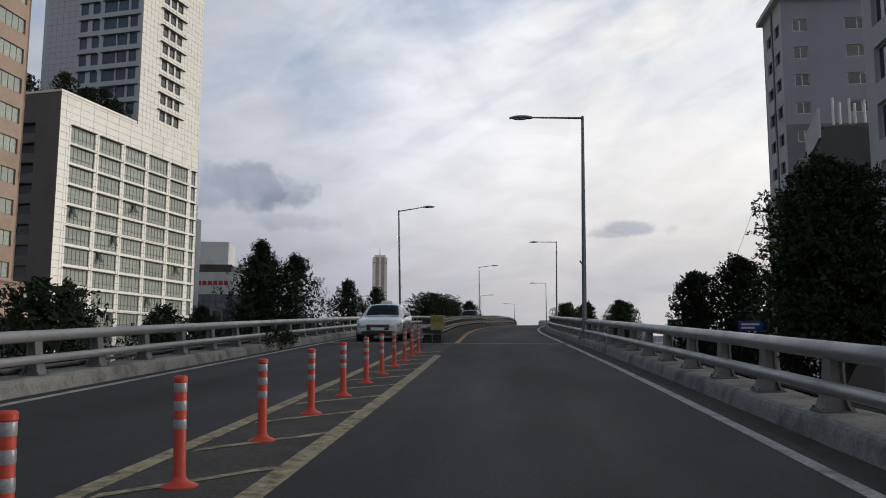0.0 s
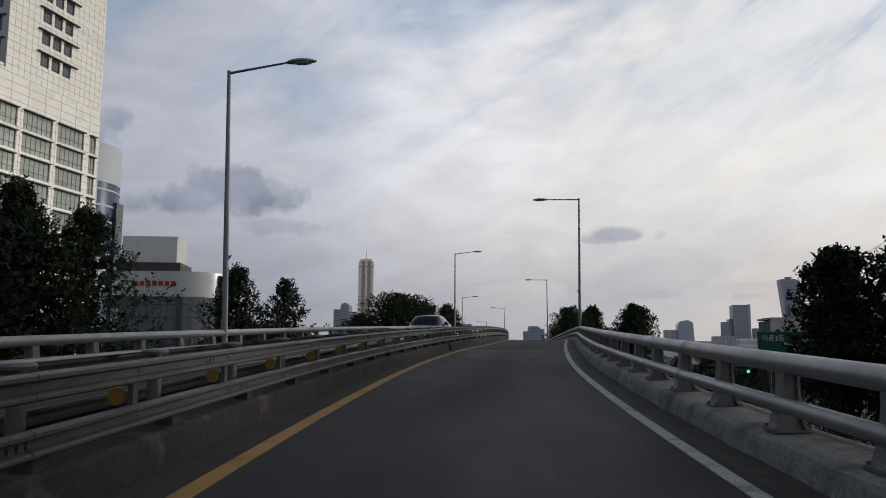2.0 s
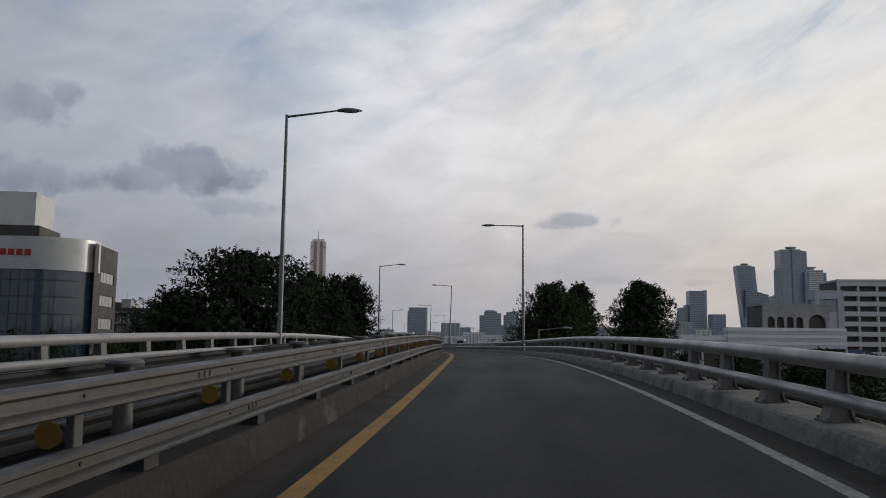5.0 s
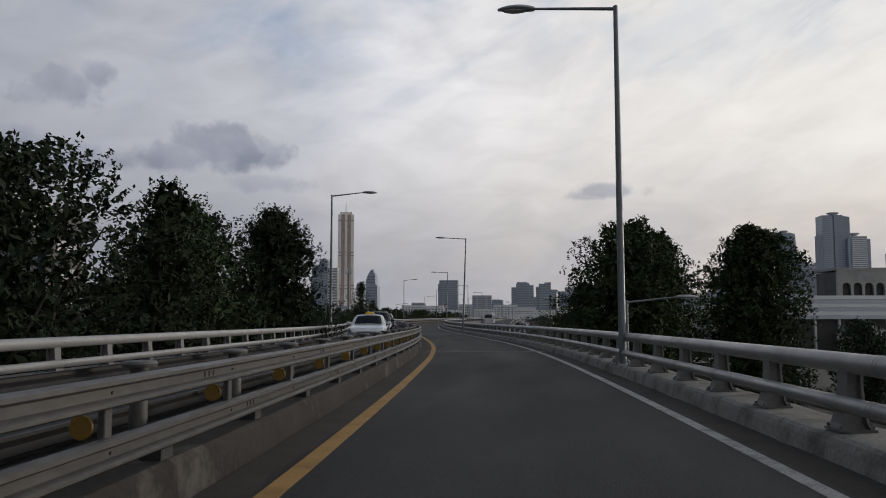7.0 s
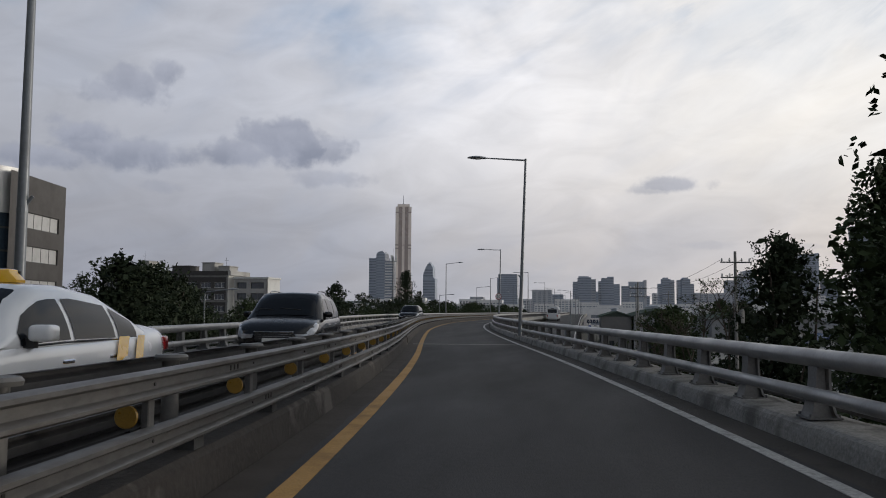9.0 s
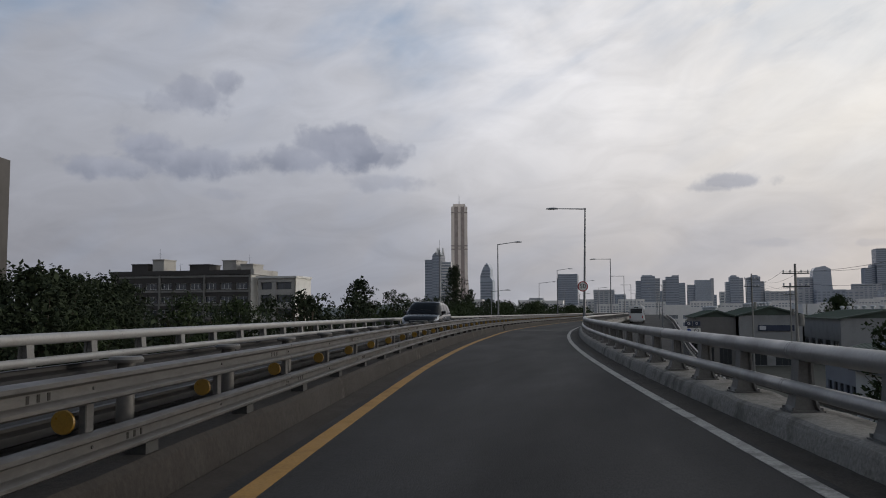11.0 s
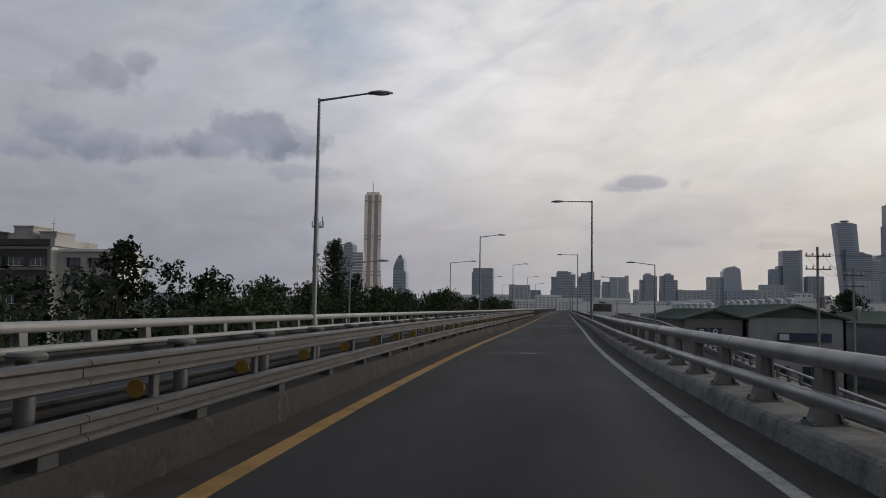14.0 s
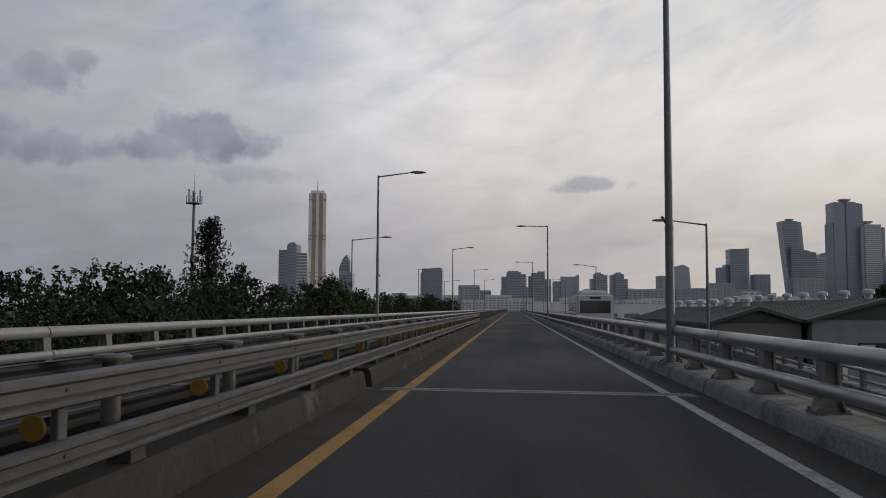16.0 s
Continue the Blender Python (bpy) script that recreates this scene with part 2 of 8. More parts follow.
# galvanised steel again, with the shade on the far beams put into its colour
GALV_SHADED = material("shaded back of the beam", (0.033, 0.033, 0.0345), 0.6, 0.3, 14, 0.3, 2.4, 0.6, (0.028, 0.026, 0.024), 0.12, stretch=(1, 0.5, 1.6))
RUBBER = material("dark bracket", (0.05, 0.05, 0.05), 0.8, 0, 20, 0.3, 2, 0.3)
AMBER = material("amber reflector", (0.29, 0.165, 0.022), 0.35, 0, 120, 0.25, 9, 0.5, (0.33, 0.17, 0.02), 0.3, per_object=0.5)
POLE_PAINT = material("pole paint", (0.17, 0.185, 0.20), 0.45, 0.3, 12, 0.12, 1.0, 0.3, None, 0.05)
LAMP_HEAD = material("lamp head", (0.30, 0.31, 0.32), 0.4, 0.3, 20, 0.1, 3, 0.2, None, 0.05)
LAMP_LENS = material("lamp lens", (0.55, 0.55, 0.52), 0.25, 0, 30, 0.1, 3, 0.1, None, 0.02)
ORANGE = material("orange rubber", (0.50, 0.050, 0.022), 0.55, 0, 30, 0.15, 4, 0.45, (0.27, 0.035, 0.02), 0.1)
BAND = material("reflective band", (0.30, 0.30, 0.31), 0.35, 0.1, 60, 0.25, 6, 0.6, (0.18, 0.17, 0.17), 0.1)
JOINT_STEEL = material("joint steel", (0.17, 0.165, 0.155), 0.7, 0.2, 18, 0.4, 2.8, 0.8, (0.07, 0.066, 0.06), 0.3)
JOINT_RUBBER = material("joint rubber", (0.075, 0.073, 0.07), 0.9, 0, 18, 0.3, 3, 0.4, (0.07, 0.065, 0.06), 0.2)
PATCH = material("fresh tar patch", (0.021, 0.021, 0.022), 0.8, 0, 60, 0.4, 1.2, 0.5, (0.028, 0.028, 0.028), 0.4)
BARK = material("bark", (0.065, 0.05, 0.038), 0.95, 0, 14, 0.4, 2, 0.4, None, 0.7, stretch=(1, 1, 0.25), bump_size=0.03)
GRASS_GROUND = material("ground soil and grass", (0.040, 0.042, 0.032), 1.0, 0, 1.2, 0.35, 0.03, 0.6, (0.10, 0.095, 0.085), 0.3)


def leaf_material(name, base):
    m = bpy.data.materials.new(name)
    m.use_nodes = True
    nt = m.node_tree
    b = nt.nodes["Principled BSDF"]
    geo = nt.nodes.new("ShaderNodeNewGeometry")
    rampn = nt.nodes.new("ShaderNodeValToRGB")
    rampn.color_ramp.elements[0].color = (*[c * 0.80 for c in base], 1)
    rampn.color_ramp.elements[1].color = (*[min(1, c * 1.2) for c in base], 1)
    nt.links.new(geo.outputs["Random Per Island"], rampn.inputs[0])
    nt.links.new(rampn.outputs[0], b.inputs["Base Color"])
    b.inputs["Roughness"].default_value = 0.75
    b.inputs["Specular IOR Level"].default_value = 0.12
    return m


LEAF = leaf_material("broad leaves", (0.037, 0.053, 0.023))
LEAF_DARK = leaf_material("dark leaves", (0.027, 0.037, 0.020))
LEAF_CONIFER = leaf_material("ginkgo leaves", (0.028, 0.038, 0.022))
LEAF_LIGHT = leaf_material("light leaves", (0.048, 0.064, 0.023))


# ------------------------------------------------------------------ building helpers
def mesh_from(name, bm):
    me = bpy.data.meshes.new(name)
    bm.to_mesh(me)
    bm.free()
    return me


def smooth(me, angle=40):
    me.shade_smooth()
    me.set_sharp_from_angle(angle=radians(angle))
    return me


def thing(name, m=None, label="", category="", group="", kind=""):
    ob = new(name)
    ob.empty_display_size = 0.2
    if m is not None:
        ob.matrix_basis = m
    return tagged(ob, label, category, group, kind)


def part(name, bm, mat, parent, label="", m=None, soft=None):
    me = bm if isinstance(bm, bpy.types.Mesh) else mesh_from(name, bm)
    if mat is not None and not me.materials:
        me.materials.append(mat)
    if soft:
        smooth(me, soft)
    ob = new(name, me)
    ob.parent = parent
    if m is not None:
        ob.matrix_basis = m
    if label:
        ob["label"] = label
    return ob


def structure(name, bm, mat, label, category, kind="structure"):
    me = bm if isinstance(bm, bpy.types.Mesh) else mesh_from(name, bm)
    if mat is not None and not me.materials:
        me.materials.append(mat)
    return tagged(new(name, me), label, category, "", kind)


def box(bm, x0, x1, y0, y1, z0, z1, m=None):
    vs = [bm.verts.new((x, y, z)) for z in (z0, z1) for y in (y0, y1) for x in (x0, x1)]
    if m is not None:
        for v in vs:
            v.co = m @ v.co
    for f in ((0, 2, 3, 1), (4, 5, 7, 6), (0, 1, 5, 4), (2, 6, 7, 3), (0, 4, 6, 2), (1, 3, 7, 5)):
        bm.faces.new([vs[k] for k in f])
    return vs


def bevelled_box(x0, x1, y0, y1, z0, z1, r=0.02, seg=1):
    bm = bmesh.new()
    box(bm, x0, x1, y0, y1, z0, z1)
    bmesh.ops.bevel(bm, geom=bm.edges[:], offset=r, segments=seg, affect="EDGES", profile=0.6)
    return bm


def tube(bm, p0, p1, r0, r1, n=8, caps=True):
    p0, p1 = Vector(p0), Vector(p1)
    q = (p1 - p0).to_track_quat("Z", "Y")
    rings = []
    for p, r in ((p0, r0), (p1, r1)):
        rings.append([bm.verts.new(p + q @ Vector((r * math.cos(2 * math.pi * k / n), r * math.sin(2 * math.pi * k / n), 0))) for k in range(n)])
    for k in range(n):
        j = (k + 1) % n
        bm.faces.new((rings[0][k], rings[0][j], rings[1][j], rings[1][k]))
    if caps:
        bm.faces.new(rings[0][::-1])
        bm.faces.new(rings[1])


def lathe(bm, profile, n=12, m=None, caps=True):
    """Turn (radius, height) pairs about z."""
    rings = []
    for r, z in profile:
        rings.append([bm.verts.new((r * math.cos(2 * math.pi * k / n), r * math.sin(2 * math.pi * k / n), z)) for k in range(n)])
    for a, b in zip(rings, rings[1:]):
        for k in range(n):
            j = (k + 1) % n
            bm.faces.new((a[k], a[j], b[j], b[k]))
    if caps:
        bm.faces.new(rings[0][::-1])
        bm.faces.new(rings[-1])
    if m is not None:
        for ring in rings:
            for v in ring:
                v.co = m @ v.co


# ------------------------------------------------------------------ road alignment: heading and grade every 20 m
HEAD = [2.799, 4.063, 4.122, -0.77, -2.245, 0.819, 2.676, 4.367, 8.347, 10.944, 10.043, 6.882, 3.787, 1.338, -0.255, 0.0]
GRADE = [3.135, 3.02, 2.94, 2.698, 2.306, 1.027, -0.146, -0.289, -0.273, -0.103, 0.073, 0.072, -0.072, -0.05, 0.0, 0.0]
ROAD_START = (0.392, -0.018, -1.201)
S_MIN, S_MAX = -60, 620


def lay_out():
    knots = np.arange(len(HEAD)) * 20.0
    table = {0: (Vector(ROAD_START), radians(HEAD[0]), radians(GRADE[0]))}

    def step(p, s, ds):
        h, g = np.interp(s + ds / 2, knots, HEAD), np.interp(s + ds / 2, knots, GRADE)
        h, g = radians(h), radians(g)
        d = Vector((-math.sin(h) * math.cos(g), math.cos(h) * math.cos(g), math.sin(g))) * ds
        return p + d

    for direction, last in ((1, S_MAX + 2), (-1, S_MIN - 2)):
        p = Vector(ROAD_START)
        for s in range(0, last, direction):
            p = step(p, s, direction)
            n = s + direction
            table[n] = (p.copy(), radians(float(np.interp(n, knots, HEAD))), radians(float(np.interp(n, knots, GRADE))))
    return table


LINE = lay_out()


def axis(s):
    k = math.floor(s)
    u = s - k
    a, b = LINE[k], LINE[k + 1]
    return a[0].lerp(b[0], u), a[1] * (1 - u) + b[1] * u, a[2] * (1 - u) + b[2] * u


def at(s, lat, up=0.0):
    p, h, g = axis(s)
    return p + Vector((math.cos(h) * lat, math.sin(h) * lat, up))


def on_road(s, lat, up=0.0, turn=0.0, tilt=True):
    """A frame on the road: x to the right, y ahead, z up."""
    p, h, g = axis(s)
    m = Matrix.Translation(at(s, lat, up)) @ Matrix.Rotation(h + radians(turn), 4, "Z")
    if tilt:
        m = m @ Matrix.Rotation(g, 4, "X")
    return m


def stations(s0, s1, step):
    n = max(1, math.ceil((s1 - s0) / step))
    return [s0 + (s1 - s0) * k / n for k in range(n + 1)]


def sweep(bm, profile, s0, s1, step=2.5, closed=True, wander=None):
    """Draw a cross-section of (lateral, height) along the road."""
    rings = []
    for s in stations(s0, s1, step):
        dx, dz = wander(s) if wander else (0, 0)
        rings.append([bm.verts.new(at(s, lat + dx, up + dz)) for lat, up in profile])
    n = len(profile)
    for a, b in zip(rings, rings[1:]):
        for k in range(n if closed else n - 1):
            j = (k + 1) % n
            bm.faces.new((a[k], a[j], b[j], b[k]))
    if closed:
        bm.faces.new(rings[0])
        bm.faces.new(rings[-1][::-1])
    bmesh.ops.recalc_face_normals(bm, faces=bm.faces[:])
    return bm


def circle(cx, cz, r, n=10):
    return [(cx + r * math.cos(2 * math.pi * k / n), cz + r * math.sin(2 * math.pi * k / n)) for k in range(n)]


GROUND_Z = -5.5
JOINTS = [29.6, 65.0, 120.8, 148.5, 183.6, 241.15, 295.4, 350.0, 410.0]
LANE = 1.93
L_KERB, R_KERB = -7.05, 2.27

# ------------------------------------------------------------------ ground, deck, road
def wear_lanes(mat):
    """Paler wheel tracks and a darker oily strip between them, broken up along the road; the map holds lateral metres and metres along."""
    nt = mat.node_tree
    bsdf = nt.nodes["Principled BSDF"]
    old = bsdf.inputs["Base Color"].links[0].from_socket
    uv = nt.nodes.new("ShaderNodeUVMap")
    uv.uv_map = "lane"
    sep = nt.nodes.new("ShaderNodeSeparateXYZ")
    nt.links.new(uv.outputs[0], sep.inputs[0])

    def maths(op, a, b=0.0):
        n = nt.nodes.new("ShaderNodeMath")
        n.operation = op
        for k, v in enumerate((a, b)):
            if isinstance(v, (int, float)):
                n.inputs[k].default_value = v
            else:
                nt.links.new(v, n.inputs[k])
        return n.outputs[0]
    scale = nt.nodes.new("ShaderNodeMapping")
    scale.inputs["Scale"].default_value = (2.2, 0.06, 1)
    nt.links.new(uv.outputs[0], scale.inputs[0])
    streak = nt.nodes.new("ShaderNodeTexNoise")
    streak.inputs["Scale"].default_value = 1.0
    streak.inputs["Detail"].default_value = 4.0
    nt.links.new(scale.outputs[0], streak.inputs["Vector"])
    total = None
    for centre, width, gain in ((-0.85, 0.42, 0.24), (0.85, 0.42, 0.24), (0.0, 0.40, -0.20), (-4.35, 0.45, 0.2), (-6.0, 0.45, 0.2), (-5.2, 0.4, -0.2)):
        d = maths("DIVIDE", maths("SUBTRACT", sep.outputs[0], centre), width)
        bell = maths("DIVIDE", gain, maths("ADD", 1.0, maths("POWER", maths("ABSOLUTE", d), 4.0)))
        total = bell if total is None else maths("ADD", total, bell)
    gain = maths("ADD", 1.0, maths("ADD", total, maths("MULTIPLY", maths("SUBTRACT", streak.outputs["Fac"], 0.5), 0.7)))
    mul = nt.nodes.new("ShaderNodeVectorMath")
    mul.operation = "SCALE"
    nt.links.new(old, mul.inputs[0])
    nt.links.new(gain, mul.inputs["Scale"])
    nt.links.new(mul.outputs[0], bsdf.inputs["Base Color"])


wear_lanes(ASPHALT_LANE)
bm = bmesh.new()
R = 4500
vs = [bm.verts.new(v) for v in ((-R, -R, GROUND_Z), (R, -R, GROUND_Z), (R, R, GROUND_Z), (-R, R, GROUND_Z))]
bm.faces.new(vs)
structure("ground", bm, GRASS_GROUND, "dull grey-green ground of the city below the flyover", "ground")

bm = sweep(bmesh.new(), [(L_KERB, -0.02), (R_KERB + 0.09, -0.02), (R_KERB + 0.09, 0.0), (L_KERB, 0.0)], S_MIN, S_MAX, 2.5)
road = structure("road", bm, ASPHALT_LANE, "dark grey worn asphalt carriageway of a two-way flyover ramp", "road")
_uv = road.data.uv_layers.new(name="lane")
_lats, _along = (L_KERB, R_KERB + 0.09, R_KERB + 0.09, L_KERB), stations(S_MIN, S_MAX, 2.5)
for lp in road.data.loops:
    _uv.data[lp.index].uv = (_lats[lp.vertex_index % 4], _along[lp.vertex_index // 4])
bm = sweep(bmesh.new(), [(-7.95, -0.30), (-7.2, -0.75), (2.3, -0.75), (3.1, -0.30), (3.1, -0.03), (-7.95, -0.03)], S_MIN, S_MAX, 5)
structure("bridge_deck", bm, DECK, "grey concrete deck slab of the flyover", "bridge deck")
for s in range(-30, 600, 35):
    p = at(s, -2.4, -0.75)
    if p.z - GROUND_Z < 1.0:
        continue
    bm = bmesh.new()
    box(bm, -4.2, 4.2, -0.8, 0.8, -0.9, 0)
    lathe(bm, [(0.95, -(p.z - GROUND_Z)), (0.95, -0.9)], 16)
    pier = structure("bridge_pier", bm, DECK, "round grey concrete pier under the flyover", "pier")
    pier.matrix_basis = on_road(s, -2.4, -0.75, tilt=False)


def kerb_run(s0, s1, side):
    """One concrete kerb between two deck joints, with a chipped, slightly wavy top edge."""
    rnd = random.Random(int(s0 * 10) + side)
    ph = rnd.random() * 9

    def wander(s):
        return (0.034 * noise.noise((s * 0.9 + ph, 3.1 * side, 0)) + 0.022 * noise.noise((s * 3.1, ph, 2)), 0.018 * noise.noise((s * 1.1, ph, 7)) + 0.014 * noise.noise((s * 3.7, 1.0, ph)))
    if side > 0:
        prof = [(R_KERB + 0.08, -0.28), (R_KERB + 0.08, 0.0), (R_KERB + 0.115, 0.15), (R_KERB + 0.135, 0.195), (R_KERB + 0.18, 0.220), (R_KERB + 0.70, 0.235), (R_KERB + 0.78, 0.20), (R_KERB + 0.82, -0.28)]
    else:
        prof = [(L_KERB - 0.02, -0.28), (L_KERB - 0.02, 0.0), (L_KERB - 0.055, 0.15), (L_KERB - 0.075, 0.195), (L_KERB - 0.12, 0.220), (L_KERB - 0.66, 0.235), (L_KERB - 0.76, 0.20), (L_KERB - 0.80, -0.28)]
    bm = sweep(bmesh.new(), prof, s0, s1, 0.35, wander=wander)
    structure("kerb", bm, KERB, "weathered pale concrete kerb that carries the bridge railing", "kerb")


cuts = [S_MIN] + JOINTS + [S_MAX]
for a, b in zip(cuts, cuts[1:]):
    kerb_run(a + 0.03, b - 0.03, 1)
    kerb_run(a + 0.03, b - 0.03, -1)

# concrete base of the median, from its nose on
M_IN, M_OUT = -2.42, -3.18
NOSE = 31.0
mcuts = [30.4] + JOINTS[1:] + [S_MAX]
for k, (a, b) in enumerate(zip(mcuts, mcuts[1:])):
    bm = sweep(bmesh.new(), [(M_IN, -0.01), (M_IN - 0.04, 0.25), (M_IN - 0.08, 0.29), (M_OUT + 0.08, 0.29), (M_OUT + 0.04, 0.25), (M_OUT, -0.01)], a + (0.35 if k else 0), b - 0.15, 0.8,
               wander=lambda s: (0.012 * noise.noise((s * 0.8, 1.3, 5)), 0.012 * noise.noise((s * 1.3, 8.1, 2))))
    structure("median_kerb", bm, MEDIAN, "stained brown-grey concrete base, shade in its colour, under the median barrier", "median kerb")


def stripe(name, s0, s1, lat, width, mat, label, up=0.005, step=2.0, lat1=None):
    def wander(s):
        u = 0 if lat1 is None else (s - s0) / (s1 - s0)
        return ((0 if lat1 is None else (lat1 - lat) * u) + 0.008 * noise.noise((s * 0.7, lat, 1)), 0)
    bm = sweep(bmesh.new(), [(lat - width / 2, up - 0.006), (lat + width / 2, up - 0.006), (lat + width / 2, up), (lat - width / 2, up)], s0, s1, step, wander=wander)
    return structure(name, bm, mat, label, "road marking")


stripe("edge_line", S_MIN, 29.0, LANE, 0.13, WHITE_LINE, "worn white edge line along the kerb")
for s0, s1, l0, l1 in ((30.2, 60.0, 1.92, 1.89), (60.0, 100.0, 1.89, 1.88), (100.0, 128.0, 1.88, 1.86), (128.0, 150.0, 1.86, 1.92), (150.0, 205.0, 1.92, 1.90), (205.0, 225.0, 1.90, 1.84), (225.0, 300.0, 1.84, 1.86), (300.0, S_MAX, 1.86, 1.92)):
    stripe("edge_line", s0, s1, l0, 0.14, WHITE_LINE, "white edge line along the kerb", lat1=l1)
stripe("edge_line", S_MIN, S_MAX, -6.72, 0.13, WHITE_LINE, "white edge line of the oncoming lane")
for s0, s1, l0, l1 in ((30.2, 46.0, -1.92, -1.96), (46.0, 58.0, -1.96, -2.07), (58.0, 66.5, -2.07, -2.06), (66.5, 71.0, -2.06, -1.80), (71.0, 104.0, -1.80, -1.94), (104.0, 205.0, -1.94, -1.92), (205.0, 228.0, -1.92, -1.84), (228.0, 240.0, -1.84, -2.02), (240.0, 285.0, -2.02, -1.88), (285.0, S_MAX, -1.88, -1.93)):
    stripe("centre_line", s0, s1, l0, 0.17, YELLOW_LINE, "yellow line beside the median barrier", lat1=l1)
stripe("centre_line", 30.2, S_MAX, -3.75, 0.15, YELLOW_LINE, "yellow line of the oncoming lane")
# painted island ahead of the median nose
stripe("island_line", S_MIN, 22.0, -2.02, 0.18, WORN_LINE, "worn yellow line of the painted island", lat1=-2.06)
stripe("island_line", S_MIN, 29.0, -3.14, 0.16, WORN_LINE, "flaking yellow line of the painted island", lat1=-3.22)
bm = sweep(bmesh.new(), [(-3.10, -0.004), (-2.05, -0.004), (-2.05, 0.003), (-3.10, 0.003)], S_MIN, 29.2, 2.5)
structure("island_surface", bm, ASPHALT_OLD, "rough brownish asphalt strip of the painted island", "road marking")
for k in range(22):
    s = -14.0 + k * 1.75
    bm = bmesh.new()
    cells = [-3.05 + 0.93 * i / 12 for i in range(13)]
    edge = [(bm.verts.new(at(s + (l + 3.05) * 1.15 + 0.05 * noise.noise((l * 5, k, 1)), l, 0.0085)), bm.verts.new(at(s + (l + 3.05) * 1.15 + 0.15 + 0.09 * noise.noise((l * 6, k, 4)), l, 0.0085))) for l in cells]
    for a, b in zip(edge, edge[1:]):
        bm.faces.new((a[0], b[0], b[1], a[1]))
    structure("hatch_line", bm, WORN_LINE, "flaking yellow hatch stroke of the painted island", "road marking")

for s in JOINTS:
    base = thing("expansion_joint", None, "steel expansion joint across the bridge deck", "expansion joint", "deck joints", "structure")
    for off, wid, mat, nm in ((-0.13, 0.15, JOINT_STEEL, "edge_beam"), (0.0, 0.11, JOINT_RUBBER, "seal"), (0.13, 0.15, JOINT_STEEL, "edge_beam")):
        bm = bmesh.new()
        for l0, l1 in ((L_KERB, M_OUT), (M_OUT, M_IN), (M_IN, R_KERB)):
            vs = [bm.verts.new(at(s + off + d + l * -0.085, l, h)) for h in (-0.01, 0.007) for l, d in ((l0, -wid / 2), (l1, -wid / 2), (l1, wid / 2), (l0, wid / 2))]
            for f in ((4, 5, 6, 7), (0, 1, 5, 4), (2, 3, 7, 6)):
                bm.faces.new([vs[i] for i in f])
        part(nm, bm, mat, base)

# tar patch with a bright scrape
bm = bmesh.new()
bm.faces.new([bm.verts.new(at(s, l, 0.004)) for s, l in ((266.9, -1.25), (266.95, 0.35), (268.2, 0.40), (268.15, -1.2))])
structure("road_patch", bm, PATCH, "dark rectangular repair patch in the asphalt", "road patch")

bm = bmesh.new()
bm.faces.new([bm.verts.new(at(s, l, 0.007)) for s, l in ((267.35, -0.42), (267.30, 0.02), (267.42, 0.06), (267.50, -0.38))])
structure("road_scrape", bm, WHITE_LINE, "pale scrape across a tar patch", "road patch")
bm = bmesh.new()
bm.faces.new([bm.verts.new(at(s, l, 0.004)) for s, l in ((243.3, -1.80), (243.2, 0.02), (245.3, 0.05), (245.4, -1.84))])
structure("road_patch", bm, PATCH, "dark square repair patch in the asphalt", "road patch")

def dirt_strip(s0, s1, lat_foot, way, reach, mat, label):
    """Grit swept against a kerb foot, with a ragged inner edge."""
    bm = bmesh.new()
    last = None
    for s in stations(s0, s1, 0.5):
        w = reach * (0.80 + 0.32 * noise.noise((s * 0.22, lat_foot, 1.0)) + 0.10 * noise.noise((s * 1.3, lat_foot, 5.0)))
        pair = (bm.verts.new(at(s, lat_foot, 0.014)), bm.verts.new(at(s, lat_foot + way * max(0.02, w), -0.003)))
        if last:
            bm.faces.new((last[0], last[1], pair[1], pair[0]) if way < 0 else (last[1], last[0], pair[0], pair[1]))
        last = pair
    structure("road_dirt", bm, mat, label, "dirt")


dirt_strip(-20, 420, R_KERB + 0.085, -1, 0.46, DIRT, "grey-brown grit along the kerb foot")
dirt_strip(32, 420, M_IN + 0.012, 1, 0.52, TAR_DIRT, "dark oily dirt along the median foot")

# ------------------------------------------------------------------ bridge railings
def post_mesh():
    """A cast railing post: foot plate, a pedestal of H section that flares towards its foot, and a saddle under the top pipe. x is outward."""
    bm = bmesh.new()
    box(bm, -0.15, 0.17, -0.16, 0.16, 0.0, 0.02)
    rings = []
    for z, hy, x0, x1 in ((0.02, 0.150, -0.125, 0.145), (0.06, 0.128, -0.105, 0.125), (0.14, 0.110, -0.085, 0.110), (0.26, 0.100, -0.065, 0.098), (0.40, 0.098, -0.050, 0.090), (0.50, 0.106, -0.045, 0.090)):
        f, w = 0.024, 0.55 * hy
        plan = [(x0, -hy), (x0 + f, -hy), (x0 + f * 1.5, -w), (x1 - f * 1.5, -w), (x1 - f, -hy), (x1, -hy), (x1, hy), (x1 - f, hy), (x1 - f * 1.5, w), (x0 + f * 1.5, w), (x0 + f, hy), (x0, hy)]
        rings.append([bm.verts.new((x, y, z)) for x, y in plan])
    for a, b in zip(rings, rings[1:]):
        for k in range(12):
            j = (k + 1) % 12
            bm.faces.new((a[k], a[j], b[j], b[k]))
    bm.faces.new(rings[-1])
    for x in (-0.125, 0.145):
        for y in (-0.135, 0.135):
            lathe(bm, [(0.014, 0.02), (0.014, 0.05)], 6, Matrix.Translation((x, y, 0)))
    bmesh.ops.recalc_face_normals(bm, faces=bm.faces[:])
    return mesh_from("post", bm)


